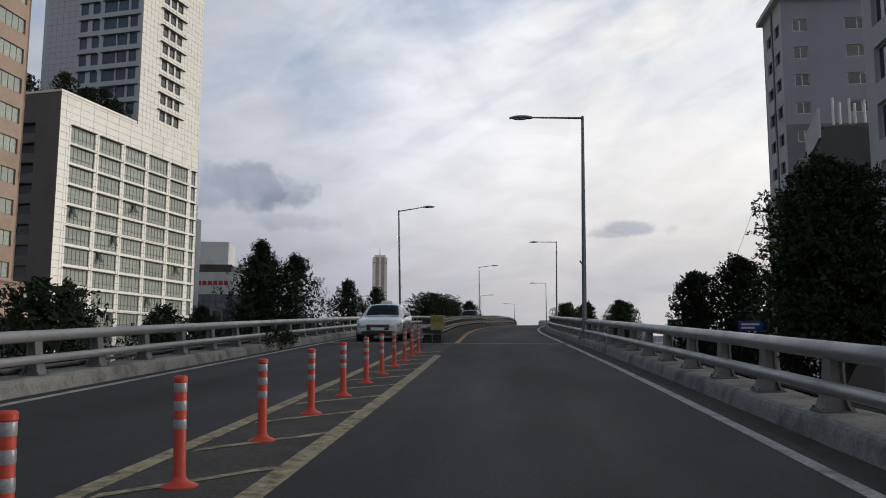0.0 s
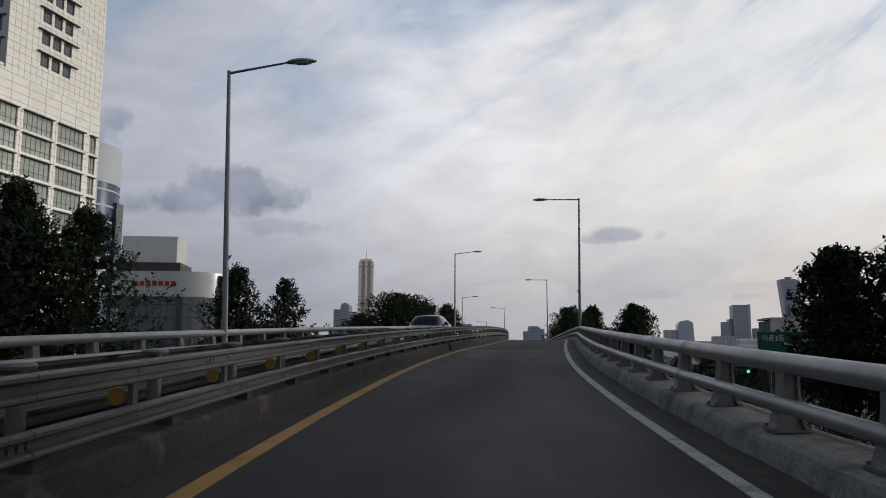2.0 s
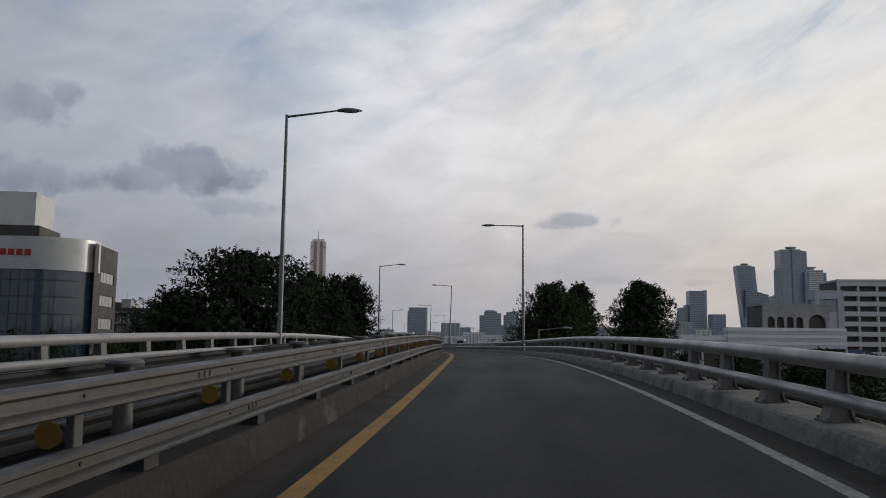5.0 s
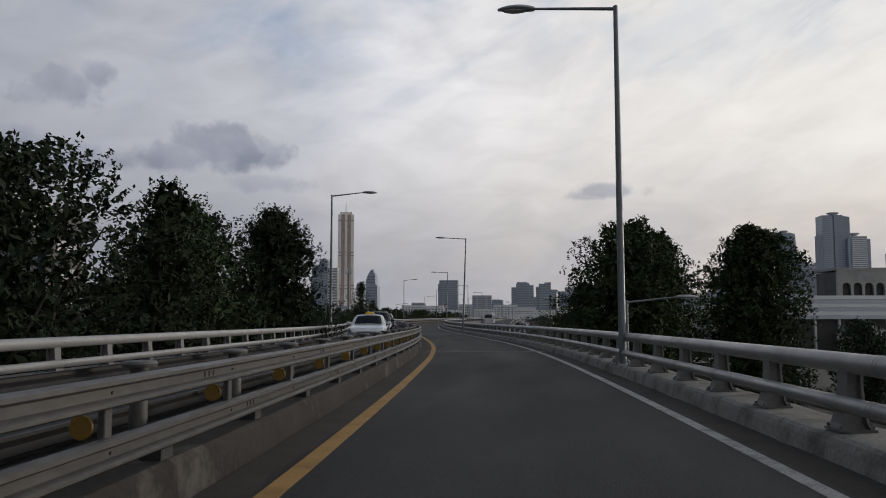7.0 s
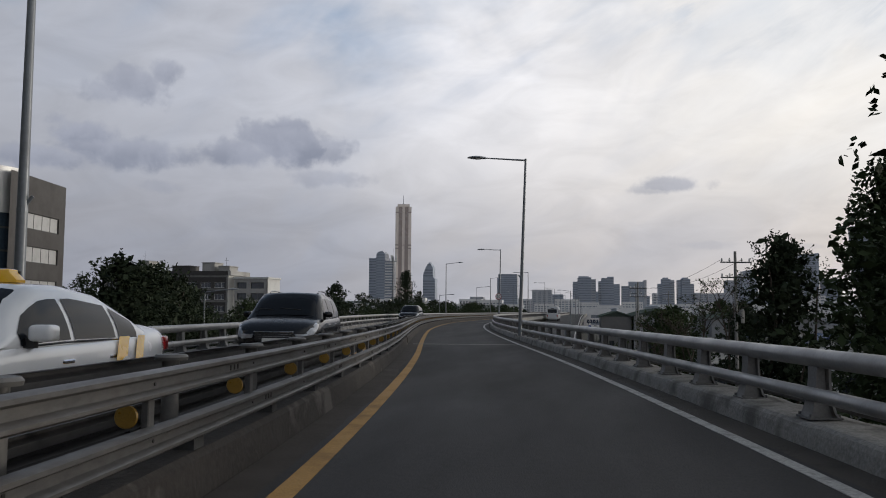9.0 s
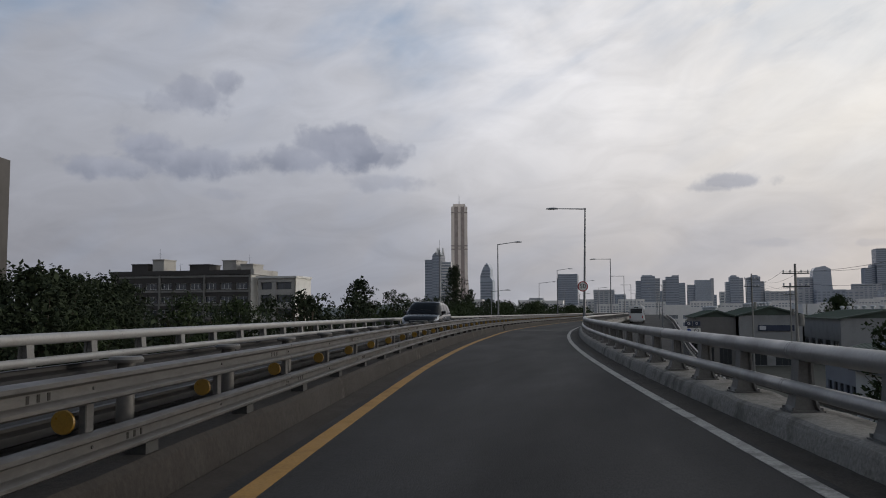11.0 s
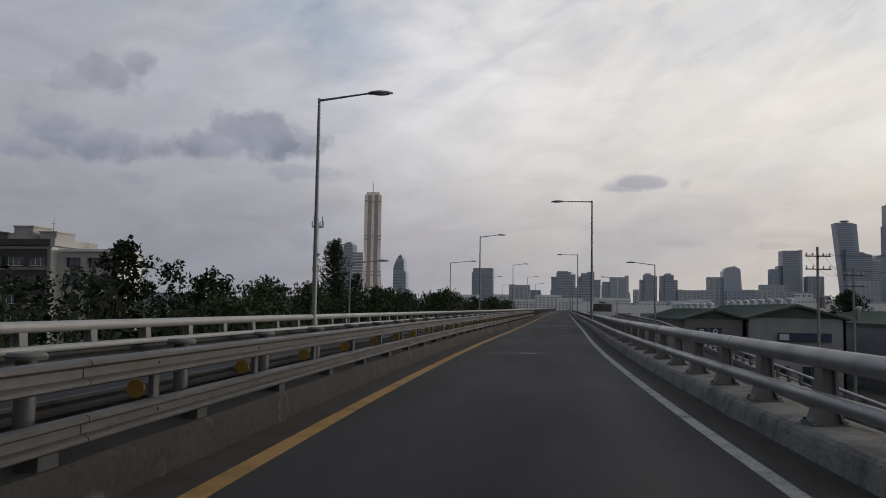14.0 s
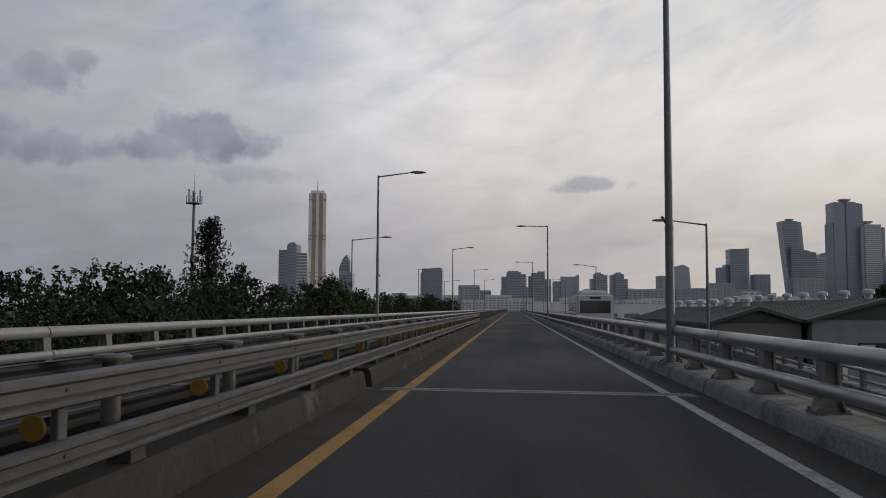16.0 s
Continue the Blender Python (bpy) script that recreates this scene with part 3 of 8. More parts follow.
def railing(side, label):
    """Two steel pipes on cast posts; side 1 is right of the lane, -1 the far side of the oncoming lane."""
    lat = (R_KERB + 0.39) if side > 0 else (L_KERB - 0.36)
    rail = thing("bridge_railing", None, label, "bridge railing", "bridge railings")
    cuts_ = [S_MIN + 2.0] + JOINTS + [S_MAX]
    for a, b in zip(cuts_, cuts_[1:]):
        for up, r, nm in ((0.803, 0.090, "top_rail"), (0.462, 0.066, "lower_rail")):
            ob = part(nm, sweep(bmesh.new(), circle(lat - side * (0.0 if r > 0.08 else 0.09), up, r, 14), a + 0.02, b - 0.02, 1.5), RAIL_PAINT, rail, soft=50)
    # sleeves where the pipes are joined
    for nm, up, r, off in (("top_sleeve", 0.803, 0.093, 0.0), ("lower_sleeve", 0.462, 0.069, 0.09)):
        bm = bmesh.new()
        lathe(bm, [(r, -0.05), (r, -0.012), (r - 0.006, -0.010), (r - 0.006, 0.010), (r, 0.012), (r, 0.05)], 14, Matrix.Rotation(radians(90), 4, "X"))
        me = smooth(mesh_from(nm, bm))
        me.materials.append(RAIL_PAINT)
        for k in range(54):
            s = -8.0 + k * 6.6
            part(nm, me, None, rail, m=on_road(s, lat - side * off, up))
    me = post_mesh()
    me.materials.append(POST_PAINT)
    flip = Matrix.Identity(4) if side > 0 else Matrix.Rotation(math.pi, 4, "Z")
    for k in range(185):
        s = -13.07 + k * 1.94
        part("post", me, None, rail, m=on_road(s, lat, 0.226) @ flip)
    far = bmesh.new()
    k = 0
    s = -13.07 + 185 * 1.94
    while s < S_MAX - 2:
        m = on_road(s, lat, 0.226) @ flip
        box(far, -0.07, 0.10, -0.09, 0.09, 0.0, 0.50, m)
        s += 1.94
    ob = part("far_posts", far, POST_PAINT, rail)
    ob["kind"] = "stuff"
    # cable conduit behind the posts
    part("conduit", sweep(bmesh.new(), circle(lat + side * 0.24, 0.31, 0.03, 8), S_MIN + 2, S_MAX, 2.0,
         wander=lambda q: (0.015 * noise.noise((q * 0.5, 2, side)), 0.012 * noise.noise((q * 0.8, 5, side)))), GALV_POST, rail, "thin grey conduit", soft=60)
    return rail


railing(1, "two-pipe grey steel bridge railing on cast posts coloured for shade")
railing(-1, "two-pipe grey steel bridge railing beyond the oncoming lane")


# ------------------------------------------------------------------ median barrier
def beam_profile(lat, up, side):
    """Channelled guard beam section, 0.17 m high, facing side."""
    pts = [(0.0, 0.0), (0.048, 0.004), (0.064, 0.016), (0.064, 0.034), (0.050, 0.046), (0.014, 0.056), (0.014, 0.108), (0.050, 0.118), (0.066, 0.130), (0.066, 0.152), (0.048, 0.164), (0.0, 0.166)]
    front = [(lat + side * x, up + z) for x, z in pts]
    back = [(lat + side * (x - 0.008), up + z) for x, z in reversed(pts)]
    return front + back


median = thing("median_barrier", None, "galvanised double-beam guard rail with amber reflector discs on a concrete base", "guard rail")
B_IN, B_OUT = -2.52, -3.06
for side, lat in ((1, B_IN), (-1, B_OUT)):
    for up, nm in ((0.702, "upper_beam"), (0.378, "lower_beam")):
        a = NOSE - 1.3
        while a < S_MAX - 1:
            b = min(a + 8.8, S_MAX)
            # far-side beams get the copy coloured dark for shade
            part(nm, sweep(bmesh.new(), beam_profile(lat, up, side), a, b - 0.012, 1.1), GALV if side > 0 else GALV_SHADED, median, soft=35)
            if b > 330:
                b = S_MAX
            a = b

bm = bmesh.new()
lathe(bm, [(0.11, 0.0), (0.11, 0.014), (0.060, 0.016), (0.060, 0.575), (0.112, 0.578), (0.118, 0.60), (0.104, 0.618)], 14)
post_me = smooth(mesh_from("post", bm))
post_me.materials.append(GALV_POST)
bm = bmesh.new()
box(bm, -0.022, 0.022, -0.045, 0.045, 0.0, 0.46)
bmesh.ops.bevel(bm, geom=bm.edges[:], offset=0.006, affect="EDGES")
spacer_me = mesh_from("spacer", bm)
spacer_me.materials.append(GALV)
bm = bmesh.new()
box(bm, -0.07, 0.07, -0.10, 0.10, 0.0, 0.11)
box(bm, -0.055, 0.055, -0.08, 0.08, 0.11, 0.13)
block_me = mesh_from("bracket", bm)
block_me.materials.append(RUBBER)
bm = bmesh.new()
lathe(bm, [(0.064, -0.012), (0.070, 0.0), (0.064, 0.010), (0.02, 0.016)], 20, Matrix.Rotation(radians(90), 4, "X"))
disc_me = smooth(mesh_from("reflector", bm), 30)
disc_me.materials.append(AMBER)
bm = bmesh.new()
lathe(bm, [(0.010, -0.004), (0.010, 0.008)], 6, Matrix.Rotation(radians(90), 4, "Y"))
bolt_me = mesh_from("bolt", bm)
bolt_me.materials.append(RUBBER)
M_MID = (M_IN + M_OUT) / 2
# near-black boxes stand in for the shade inside the beam's slot holes
bm = bmesh.new()
box(bm, -0.004, 0.004, -0.013, 0.013, -0.020, 0.020)
slot_me = mesh_from("slot", bm)
slot_me.materials.append(SLOT_DARK)
FIRST_POST, POST_STEP = 32.45, 2.15
for k in range(140):
    s = FIRST_POST + k * POST_STEP
    part("post", post_me, None, median, m=on_road(s, M_MID, 0.285))
    part("spacer", spacer_me, None, median, m=on_road(s - 1.05, B_IN - 0.02, 0.39))
    part("bracket", block_me, None, median, m=on_road(s - 0.2, B_IN - 0.07, 0.285))
    part("reflector", disc_me, None, median, "round amber reflector disc", m=on_road(s - 1.11, B_IN - 0.12, 0.603) @ Matrix.Rotation(radians(180), 4, "Z"))
    for q in (0.460, 0.784):
        part("bolt", bolt_me, None, median, m=on_road(s - 1.05, B_IN + 0.014, q))
        if k % 2 == 0 and k < 100:
            for d in (0.0, 0.095, 0.19):
                part("slot", slot_me, None, median, m=on_road(s + 0.45 + d + (1.1 if q < 0.6 else 0.0), B_IN + 0.013, q))
bm = bmesh.new()
for k in range(140, 272):
    s = FIRST_POST + k * POST_STEP
    m = on_road(s, M_MID, 0.285)
    box(bm, -0.06, 0.06, -0.06, 0.06, 0, 0.62, m)
    box(bm, 0.22, 0.28, -1.05 - 0.05, -1.05 + 0.05, 0.06, 0.56, m)
part("far_posts", bm, GALV_POST, median)["kind"] = "stuff"
# bull-nose end and the warning wrap
bm = bmesh.new()
for up in (0.378, 0.702):
    rings = []
    for k in range(9):
        a = math.pi * k / 8
        c, sn = math.cos(a), math.sin(a)
        rings.append([bm.verts.new(at(NOSE - 1.3 - 0.18 * sn, M_MID + (B_IN - M_MID + 0.05) * c, up + z)) for z in (0.0, 0.045, 0.083, 0.12, 0.166)])
    for a, b in zip(rings, rings[1:]):
        for k in range(4):
            bm.faces.new((a[k], a[k + 1], b[k + 1], b[k]))
bmesh.ops.solidify(bm, geom=bm.faces[:], thickness=0.01)
part("end_wrap", bm, GALV, median, "bent galvanised end piece", soft=40)

SIGN_YELLOW = material("faded yellow board", (0.26, 0.215, 0.075), 0.6, 0, 25, 0.25, 5, 0.6, (0.12, 0.10, 0.05), 0.1)
SIGN_BLACK = material("black paint", (0.012, 0.012, 0.012), 0.5, 0, 20, 0.1, 2, 0.1, None, 0.0)
SIGN_WHITE = material("white sign face", (0.72, 0.72, 0.70), 0.45, 0, 20, 0.05, 3, 0.15, (0.5, 0.49, 0.46), 0.02)
SIGN_RED = material("red sign ring", (0.30, 0.012, 0.018), 0.45, 0, 20, 0.08, 3, 0.15, None, 0.02)
SIGN_GREEN = material("green sign face", (0.008, 0.085, 0.050), 0.5, 0, 10, 0.08, 1, 0.2, None, 0.02)
SIGN_BLUE = material("blue sign face", (0.018, 0.055, 0.26), 0.5, 0, 10, 0.08, 1, 0.2, None, 0.02)


def lettering(parent, words, size, m, mat, name="lettering", thick=0.003):
    cu = bpy.data.curves.new(name, "FONT")
    cu.body, cu.size, cu.align_x, cu.align_y, cu.extrude = words, size, "CENTER", "CENTER", thick
    tmp = bpy.data.objects.new(name, cu)
    scene.collection.objects.link(tmp)
    me = bpy.data.meshes.new_from_object(tmp.evaluated_get(bpy.context.evaluated_depsgraph_get()))
    bpy.data.objects.remove(tmp)
    bpy.data.curves.remove(cu)
    me.materials.clear()
    me.materials.append(mat)
    return part(name, me, None, parent, m=m)


UPRIGHT = Matrix.Rotation(radians(90), 4, "X")     # a flat thing in xy made to stand and face -y
board = thing("warning_board", on_road(28.9, -2.55, 0.0), "faded yellow board with dark Korean writing on the barrier's nose", "sign")
bm = bevelled_box(-0.22, 0.22, -0.012, 0.012, 0.50, 1.02, 0.01)
part("panel", bm, SIGN_YELLOW, board)
bm = bevelled_box(0.222, 0.236, -0.012, 0.46, 0.56, 1.0, 0.005)
part("side_flap", bm, SIGN_YELLOW, board, "bent side of the board")
lettering(board, "보수예정", 0.125, pose(0, -0.013, 0.83) @ UPRIGHT @ Matrix.Diagonal((0.85, 1.7, 1, 1)), SIGN_BLACK, "lettering", 0.003)
for x in (-0.16, 0.16):
    bm = bmesh.new()
    box(bm, x - 0.02, x + 0.02, 0.012, 0.042, 0.0, 0.95)
    part("leg", bm, GALV_POST, board)

# ------------------------------------------------------------------ street lamps
def arm_mesh(reach, rise):
    bm = bmesh.new()
    n = 10
    rings = []
    for k in range(n + 1):
        u = k / n
        rings.append((Vector((-reach * u, 0, rise * u)), 0.042 - 0.014 * u))
    skin = [[bm.verts.new((p.x, r * math.cos(2 * math.pi * k / 8), p.z + r * math.sin(2 * math.pi * k / 8))) for k in range(8)] for p, r in rings]
    for a, b in zip(skin, skin[1:]):
        for k in range(8):
            j = (k + 1) % 8
            bm.faces.new((a[k], a[j], b[j], b[k]))
    bm.faces.new(skin[0])
    bm.faces.new(skin[-1][::-1])
    bmesh.ops.recalc_face_normals(bm, faces=bm.faces[:])
    return bm


def head_mesh(sx):
    """A flat cobra head, its long axis along x."""
    bm = bmesh.new()
    n, rows = 14, 9
    grid = []
    for i in range(rows):
        u = i / (rows - 1)
        w = 0.17 * math.sin(math.pi * min(1, 0.08 + u * 0.95)) ** 0.6
        top = 0.085 * math.sin(math.pi * min(1, 0.10 + u * 0.88)) ** 0.7
        x = -sx * (0.82 * u)
        grid.append([bm.verts.new((x, w * math.cos(2 * math.pi * k / n), (top if math.sin(2 * math.pi * k / n) > 0 else 0.05) * math.sin(2 * math.pi * k / n))) for k in range(n)])
    for a, b in zip(grid, grid[1:]):
        for k in range(n):
            j = (k + 1) % n
            bm.faces.new((a[k], a[j], b[j], b[k]))
    bm.faces.new(grid[0])
    bm.faces.new(grid[-1][::-1])
    bmesh.ops.recalc_face_normals(bm, faces=bm.faces[:])
    return bm


def street_lamp(height, reach, rise, label, group):
    lamp = thing("street_lamp", None, label, "street lamp", group)
    bm = bmesh.new()
    lathe(bm, [(0.084, 0.02), (0.078, 2.4), (0.050, height - 0.05), (0.052, height + 0.06), (0.03, height + 0.08)], 12)
    part("pole", bm, POLE_PAINT, lamp, soft=40)
    bm = bmesh.new()
    box(bm, -0.2, 0.2, -0.2, 0.2, 0, 0.025)
    for x in (-0.15, 0.15):
        for y in (-0.15, 0.15):
            lathe(bm, [(0.025, 0.025), (0.025, 0.07)], 6, Matrix.Translation((x, y, 0)))
    part("base_plate", bm, POST_PAINT, lamp)
    arm = part("arm", arm_mesh(reach, rise), POLE_PAINT, lamp, m=Matrix.Translation((0, 0, height)), soft=40)
    head = part("head", head_mesh(1), LAMP_HEAD, arm, "flat grey lamp head", m=Matrix.Translation((-reach + 0.06, 0, rise)), soft=50)
    bm = bmesh.new()
    lathe(bm, [(0.13, -0.012), (0.135, 0.0), (0.12, 0.008)], 16, Matrix.Diagonal((1.9, 1, 1, 1)))
    lens = part("lens", bm, LAMP_LENS, arm, "pale lens", m=Matrix.Translation((-reach - 0.38, 0, rise - 0.048)), soft=40)
    bm = bmesh.new()
    tube(bm, (0, 0, 0), (-0.14, -0.02, 0.20), 0.028, 0.028, 8)
    tube(bm, (0, 0, -0.05), (0, 0, 0.02), 0.082, 0.081, 10)
    part("flag_holder", bm, POLE_PAINT, lamp, "short slanted flag socket", m=Matrix.Translation((0, 0, 2.5)))
    bm = bmesh.new()
    box(bm, 0.06, 0.092, -0.045, 0.045, 0.6, 0.9)
    part("hatch", bm, POST_PAINT, lamp)
    return lamp


lamp_r = street_lamp(7.84, 1.85, 0.03, "tall grey street lamp with one arm over the lane", "lamps along the ramp")
lamp_r.matrix_basis = on_road(29.2, 2.55, 0.205, tilt=False) @ Matrix.Rotation(radians(0.5), 4, "Y")
for s, lean, lat in ((81.0, 0.5, 2.64), (135.3, -0.2, 2.55), (188.2, 1.9, 2.36), (244.4, 1.35, 2.55), (298.8, 0, 2.55), (352.8, 0, 2.55), (407.0, 0, 2.55), (461.0, 0, 2.55), (515.0, 0, 2.55)):
    copy_thing(lamp_r, on_road(s, lat, 0.205, tilt=False) @ Matrix.Rotation(radians(lean), 4, "Y"))
lamp_l = street_lamp(7.84, 1.75, 0.22, "tall grey street lamp reaching over the oncoming lane", "lamps along the ramp")
lamp_l.matrix_basis = on_road(55.5, -7.35, 0.205, 180, tilt=False) @ Matrix.Rotation(radians(1.3), 4, "Y")
for s in (110.2, 163.5, 271.7, 326.0, 380.0, 434.0, 488.0):
    copy_thing(lamp_l, on_road(s, -7.35, 0.205, 180, tilt=False))

# speed limit sign clamped to a lamp pole
sign = thing("speed_limit_sign", on_road(244.25, 2.50, 2.86, tilt=False) @ Matrix.Scale(1.13, 4), "round white speed limit sign with a red ring", "road sign")
bm = bmesh.new()
lathe(bm, [(0.30, -0.004), (0.30, 0.004)], 40, UPRIGHT)
part("face", bm, SIGN_WHITE, sign)
bm = bmesh.new()
lathe(bm, [(0.245, 0.0045), (0.245, 0.009), (0.302, 0.009), (0.302, -0.008), (0.245, -0.008)], 40, UPRIGHT, caps=False)
part("ring", bm, SIGN_RED, sign, "dark red rim")
lettering(sign, "50", 0.37, Matrix.Translation((0, -0.009, 0.0)) @ UPRIGHT, SIGN_BLACK, "numerals")
bm = bmesh.new()
box(bm, -0.02, 0.02, 0.01, 0.16, -0.14, -0.10)
box(bm, -0.02, 0.02, 0.01, 0.16, 0.10, 0.14)
part("clamp", bm, GALV_POST, sign)

# ------------------------------------------------------------------ orange lane posts on the painted island
def lane_post():
    ob = thing("delineator_post", None, "orange flexible lane post with grey reflective bands", "delineator", "lane posts on the painted island")
    bm = bmesh.new()
    lathe(bm, [(0.125, 0.0), (0.125, 0.012), (0.07, 0.035), (0.048, 0.06), (0.042, 0.08), (0.041, 0.70), (0.046, 0.705), (0.046, 0.735), (0.036, 0.745)], 16)
    part("stem", bm, ORANGE, ob, soft=35)
    for z in (0.388, 0.512, 0.634):
        bm = bmesh.new()
        lathe(bm, [(0.0425, z), (0.0435, z + 0.003), (0.0435, z + 0.061), (0.0425, z + 0.064)], 16, caps=False)
        part("band", bm, BAND, ob, "grey reflective band", soft=35)
    return ob


first = lane_post()
first.matrix_basis = on_road(-10.1, -2.60)
for k in range(1, 18):
    s = -10.1 + 1.97 * k
    lean = random.Random(k).uniform(-2.5, 2.5)
    copy_thing(first, on_road(s, -2.62 - 0.004 * max(0.0, s - 6.0) + random.Random(k + 50).uniform(-0.01, 0.01)) @ Matrix.Rotation(radians(lean), 4, "X") @ Matrix.Rotation(radians(lean * 0.6), 4, "Y"))

# ------------------------------------------------------------------ buildings
PANEL_WHITE = material("white stone panel", (0.84, 0.80, 0.71), 0.32, 0, 1.2, 0.05, 0.15, 0.2, (0.52, 0.49, 0.43), 0.05)
PANEL_GREY = material("pale grey panel", (0.50, 0.52, 0.55), 0.6, 0, 1.2, 0.05, 0.12, 0.2, (0.40, 0.42, 0.45), 0.05)
PANEL_DARK = material("dark grey panel", (0.15, 0.145, 0.14), 0.6, 0, 1.5, 0.08, 0.2, 0.3, None, 0.05)
JOINT_LINE = material("panel joint", (0.20, 0.185, 0.16), 0.9, 0, 5, 0.1, 1, 0.2, None, 0.0)
BRICK_TAN = material("tan stone panel", (0.36, 0.255, 0.185), 0.7, 0, 2.0, 0.12, 0.3, 0.25, None, 0.1)
STUCCO_GREY = material("grey apartment paint", (0.30, 0.31, 0.345), 0.9, 0, 6, 0.06, 0.2, 0.25, None, 0.15)
STUCCO_LIGHT = material("light apartment paint", (0.60, 0.60, 0.58), 0.9, 0, 6, 0.06, 0.2, 0.25, None, 0.15)
STUCCO_BAND = material("slate grey apartment paint", (0.175, 0.178, 0.195), 0.9, 0, 6, 0.06, 0.2, 0.25, None, 0.15)
STUCCO_BROWN = material("brown-grey render", (0.088, 0.086, 0.087), 0.9, 0, 6, 0.1, 0.3, 0.3, None, 0.15)
CONCRETE = material("old concrete wall", (0.36, 0.35, 0.33), 0.9, 0, 4, 0.15, 0.25, 0.5, (0.16, 0.15, 0.14), 0.2)
ROOF_GREY = material("flat roof", (0.18, 0.18, 0.18), 0.9, 0, 3, 0.15, 0.3, 0.3, None, 0.2)
ROOF_GREEN = material("green sheet roof", (0.060, 0.085, 0.068), 0.7, 0, 4, 0.15, 0.3, 0.6, (0.065, 0.068, 0.06), 0.15)
GLASS_DARK = glass("dark window glass", (0.030, 0.036, 0.042))
# pale green tint stands for blinds plus sky reflected in the panes
GLASS_GREEN = glass("green glass with sky in its tint", (0.38, 0.42, 0.355), 0.12)
GLASS_BLUE = glass("blue curtain glass", (0.07, 0.11, 0.175), 0.12)
GLASS_TOWER = material("matt blue curtain glass", (0.050, 0.080, 0.140), 0.35, 0.0, 3.0, 0.25, 0.35, 0.25, None, 0.03, 0.0, spec=0.22)
SIDE_DARK = material("dark brown cladding", (0.05, 0.045, 0.042), 0.6, 0, 1.5, 0.1, 0.2, 0.3, None, 0.05)
GLASS_SHOW = glass("showroom glass", (0.045, 0.066, 0.088), 0.08)
FRAME_DARK = material("dark window frame", (0.06, 0.065, 0.065), 0.5, 0.3, 10, 0.1, 1, 0.1, None, 0.0)
FRAME_WHITE = material("white window frame", (0.62, 0.62, 0.60), 0.5, 0, 10, 0.1, 1, 0.1, None, 0.0)
METAL_PANEL = material("brushed metal cladding", (0.48, 0.48, 0.47), 0.45, 0.5, 4, 0.05, 0.4, 0.2, None, 0.03)
RED_LETTER = material("red lettering", (0.32, 0.02, 0.02), 0.5, 0, 10, 0.1, 1, 0.1, None, 0.0)


def openings_wall(bm, width, zs, xs, depth, hollow):
    """A wall in the plane y=0 facing -y: cells (i, j) with hollow(i, j) true are openings with reveals."""
    for i in range(len(xs) - 1):
        for j in range(len(zs) - 1):
            x0, x1, z0, z1 = xs[i], xs[i + 1], zs[j], zs[j + 1]
            if not hollow(i, j):
                bm.faces.new([bm.verts.new(v) for v in ((x0, 0, z0), (x1, 0, z0), (x1, 0, z1), (x0, 0, z1))])
                continue
            f = [(x0, z0), (x1, z0), (x1, z1), (x0, z1)]
            for k in range(4):
                a, b = f[k], f[(k + 1) % 4]
                bm.faces.new([bm.verts.new(v) for v in ((a[0], 0, a[1]), (a[0], depth, a[1]), (b[0], depth, b[1]), (b[0], 0, b[1]))])


WINDOW_MESHES = {}


def window_meshes(w, h, lights, transom, bar, frame_mat, glass_mat):
    key = (round(w, 2), round(h, 2), lights, transom, frame_mat.name, glass_mat.name)
    if key not in WINDOW_MESHES:
        bm = bmesh.new()
        d = 0.07
        xs = [0, bar]
        for k in range(1, lights):
            xs += [w * k / lights - bar / 2, w * k / lights + bar / 2]
        xs += [w - bar, w]
        zs = [0, bar] + ([h * transom - bar / 2, h * transom + bar / 2] if transom else []) + [h - bar, h]
        openings_wall(bm, w, zs, xs, d, lambda i, j: i % 2 == 1 and j % 2 == 1)
        bmesh.ops.remove_doubles(bm, verts=bm.verts, dist=0.0005)
        fr = mesh_from("window_frame", bm)
        fr.materials.append(frame_mat)
        bm = bmesh.new()
        box(bm, bar * 0.5, w - bar * 0.5, d * 0.5, d * 0.5 + 0.02, bar * 0.5, h - bar * 0.5)
        pane = mesh_from("pane", bm)
        pane.materials.append(glass_mat)
        WINDOW_MESHES[key] = (fr, pane)
    return WINDOW_MESHES[key]


def window(parent, m, w, h, lights=2, transom=0.0, bar=0.07, frame_mat=None, glass_mat=None):
    fr, pane = window_meshes(w, h, lights, transom, bar, frame_mat or FRAME_DARK, glass_mat or GLASS_DARK)
    ob = part("window", fr, None, parent, m=m)
    part("pane", pane, None, ob)
    return ob


def facade(parent, m, width, height, wall_mat, columns, rows, depth=0.25, lights=2, transom=0.0, bar=0.07, frame_mat=None, glass_mat=None, label="", skip=None, name="wall"):
    """columns: (x, w) of the openings; rows: (z, h). Faces -y of m. lights may be a list, one for each column."""
    xs = [0.0]
    for x, w in columns:
        xs += [x, x + w]
    xs.append(width)
    zs = [0.0]
    for z, h in rows:
        zs += [z, z + h]
    zs.append(height)
    bm = bmesh.new()
    openings_wall(bm, width, zs, xs, depth, lambda i, j: i % 2 == 1 and j % 2 == 1 and not (skip and skip(i // 2, j // 2)))
    part(name, bm, wall_mat, parent, label, m)
    for i, (x, w) in enumerate(columns):
        for j, (z, h) in enumerate(rows):
            if skip and skip(i, j):
                continue
            window(parent, m @ Matrix.Translation((x, depth - 0.09, z)), w, h, lights[i] if isinstance(lights, list) else lights, transom, bar, frame_mat, glass_mat)


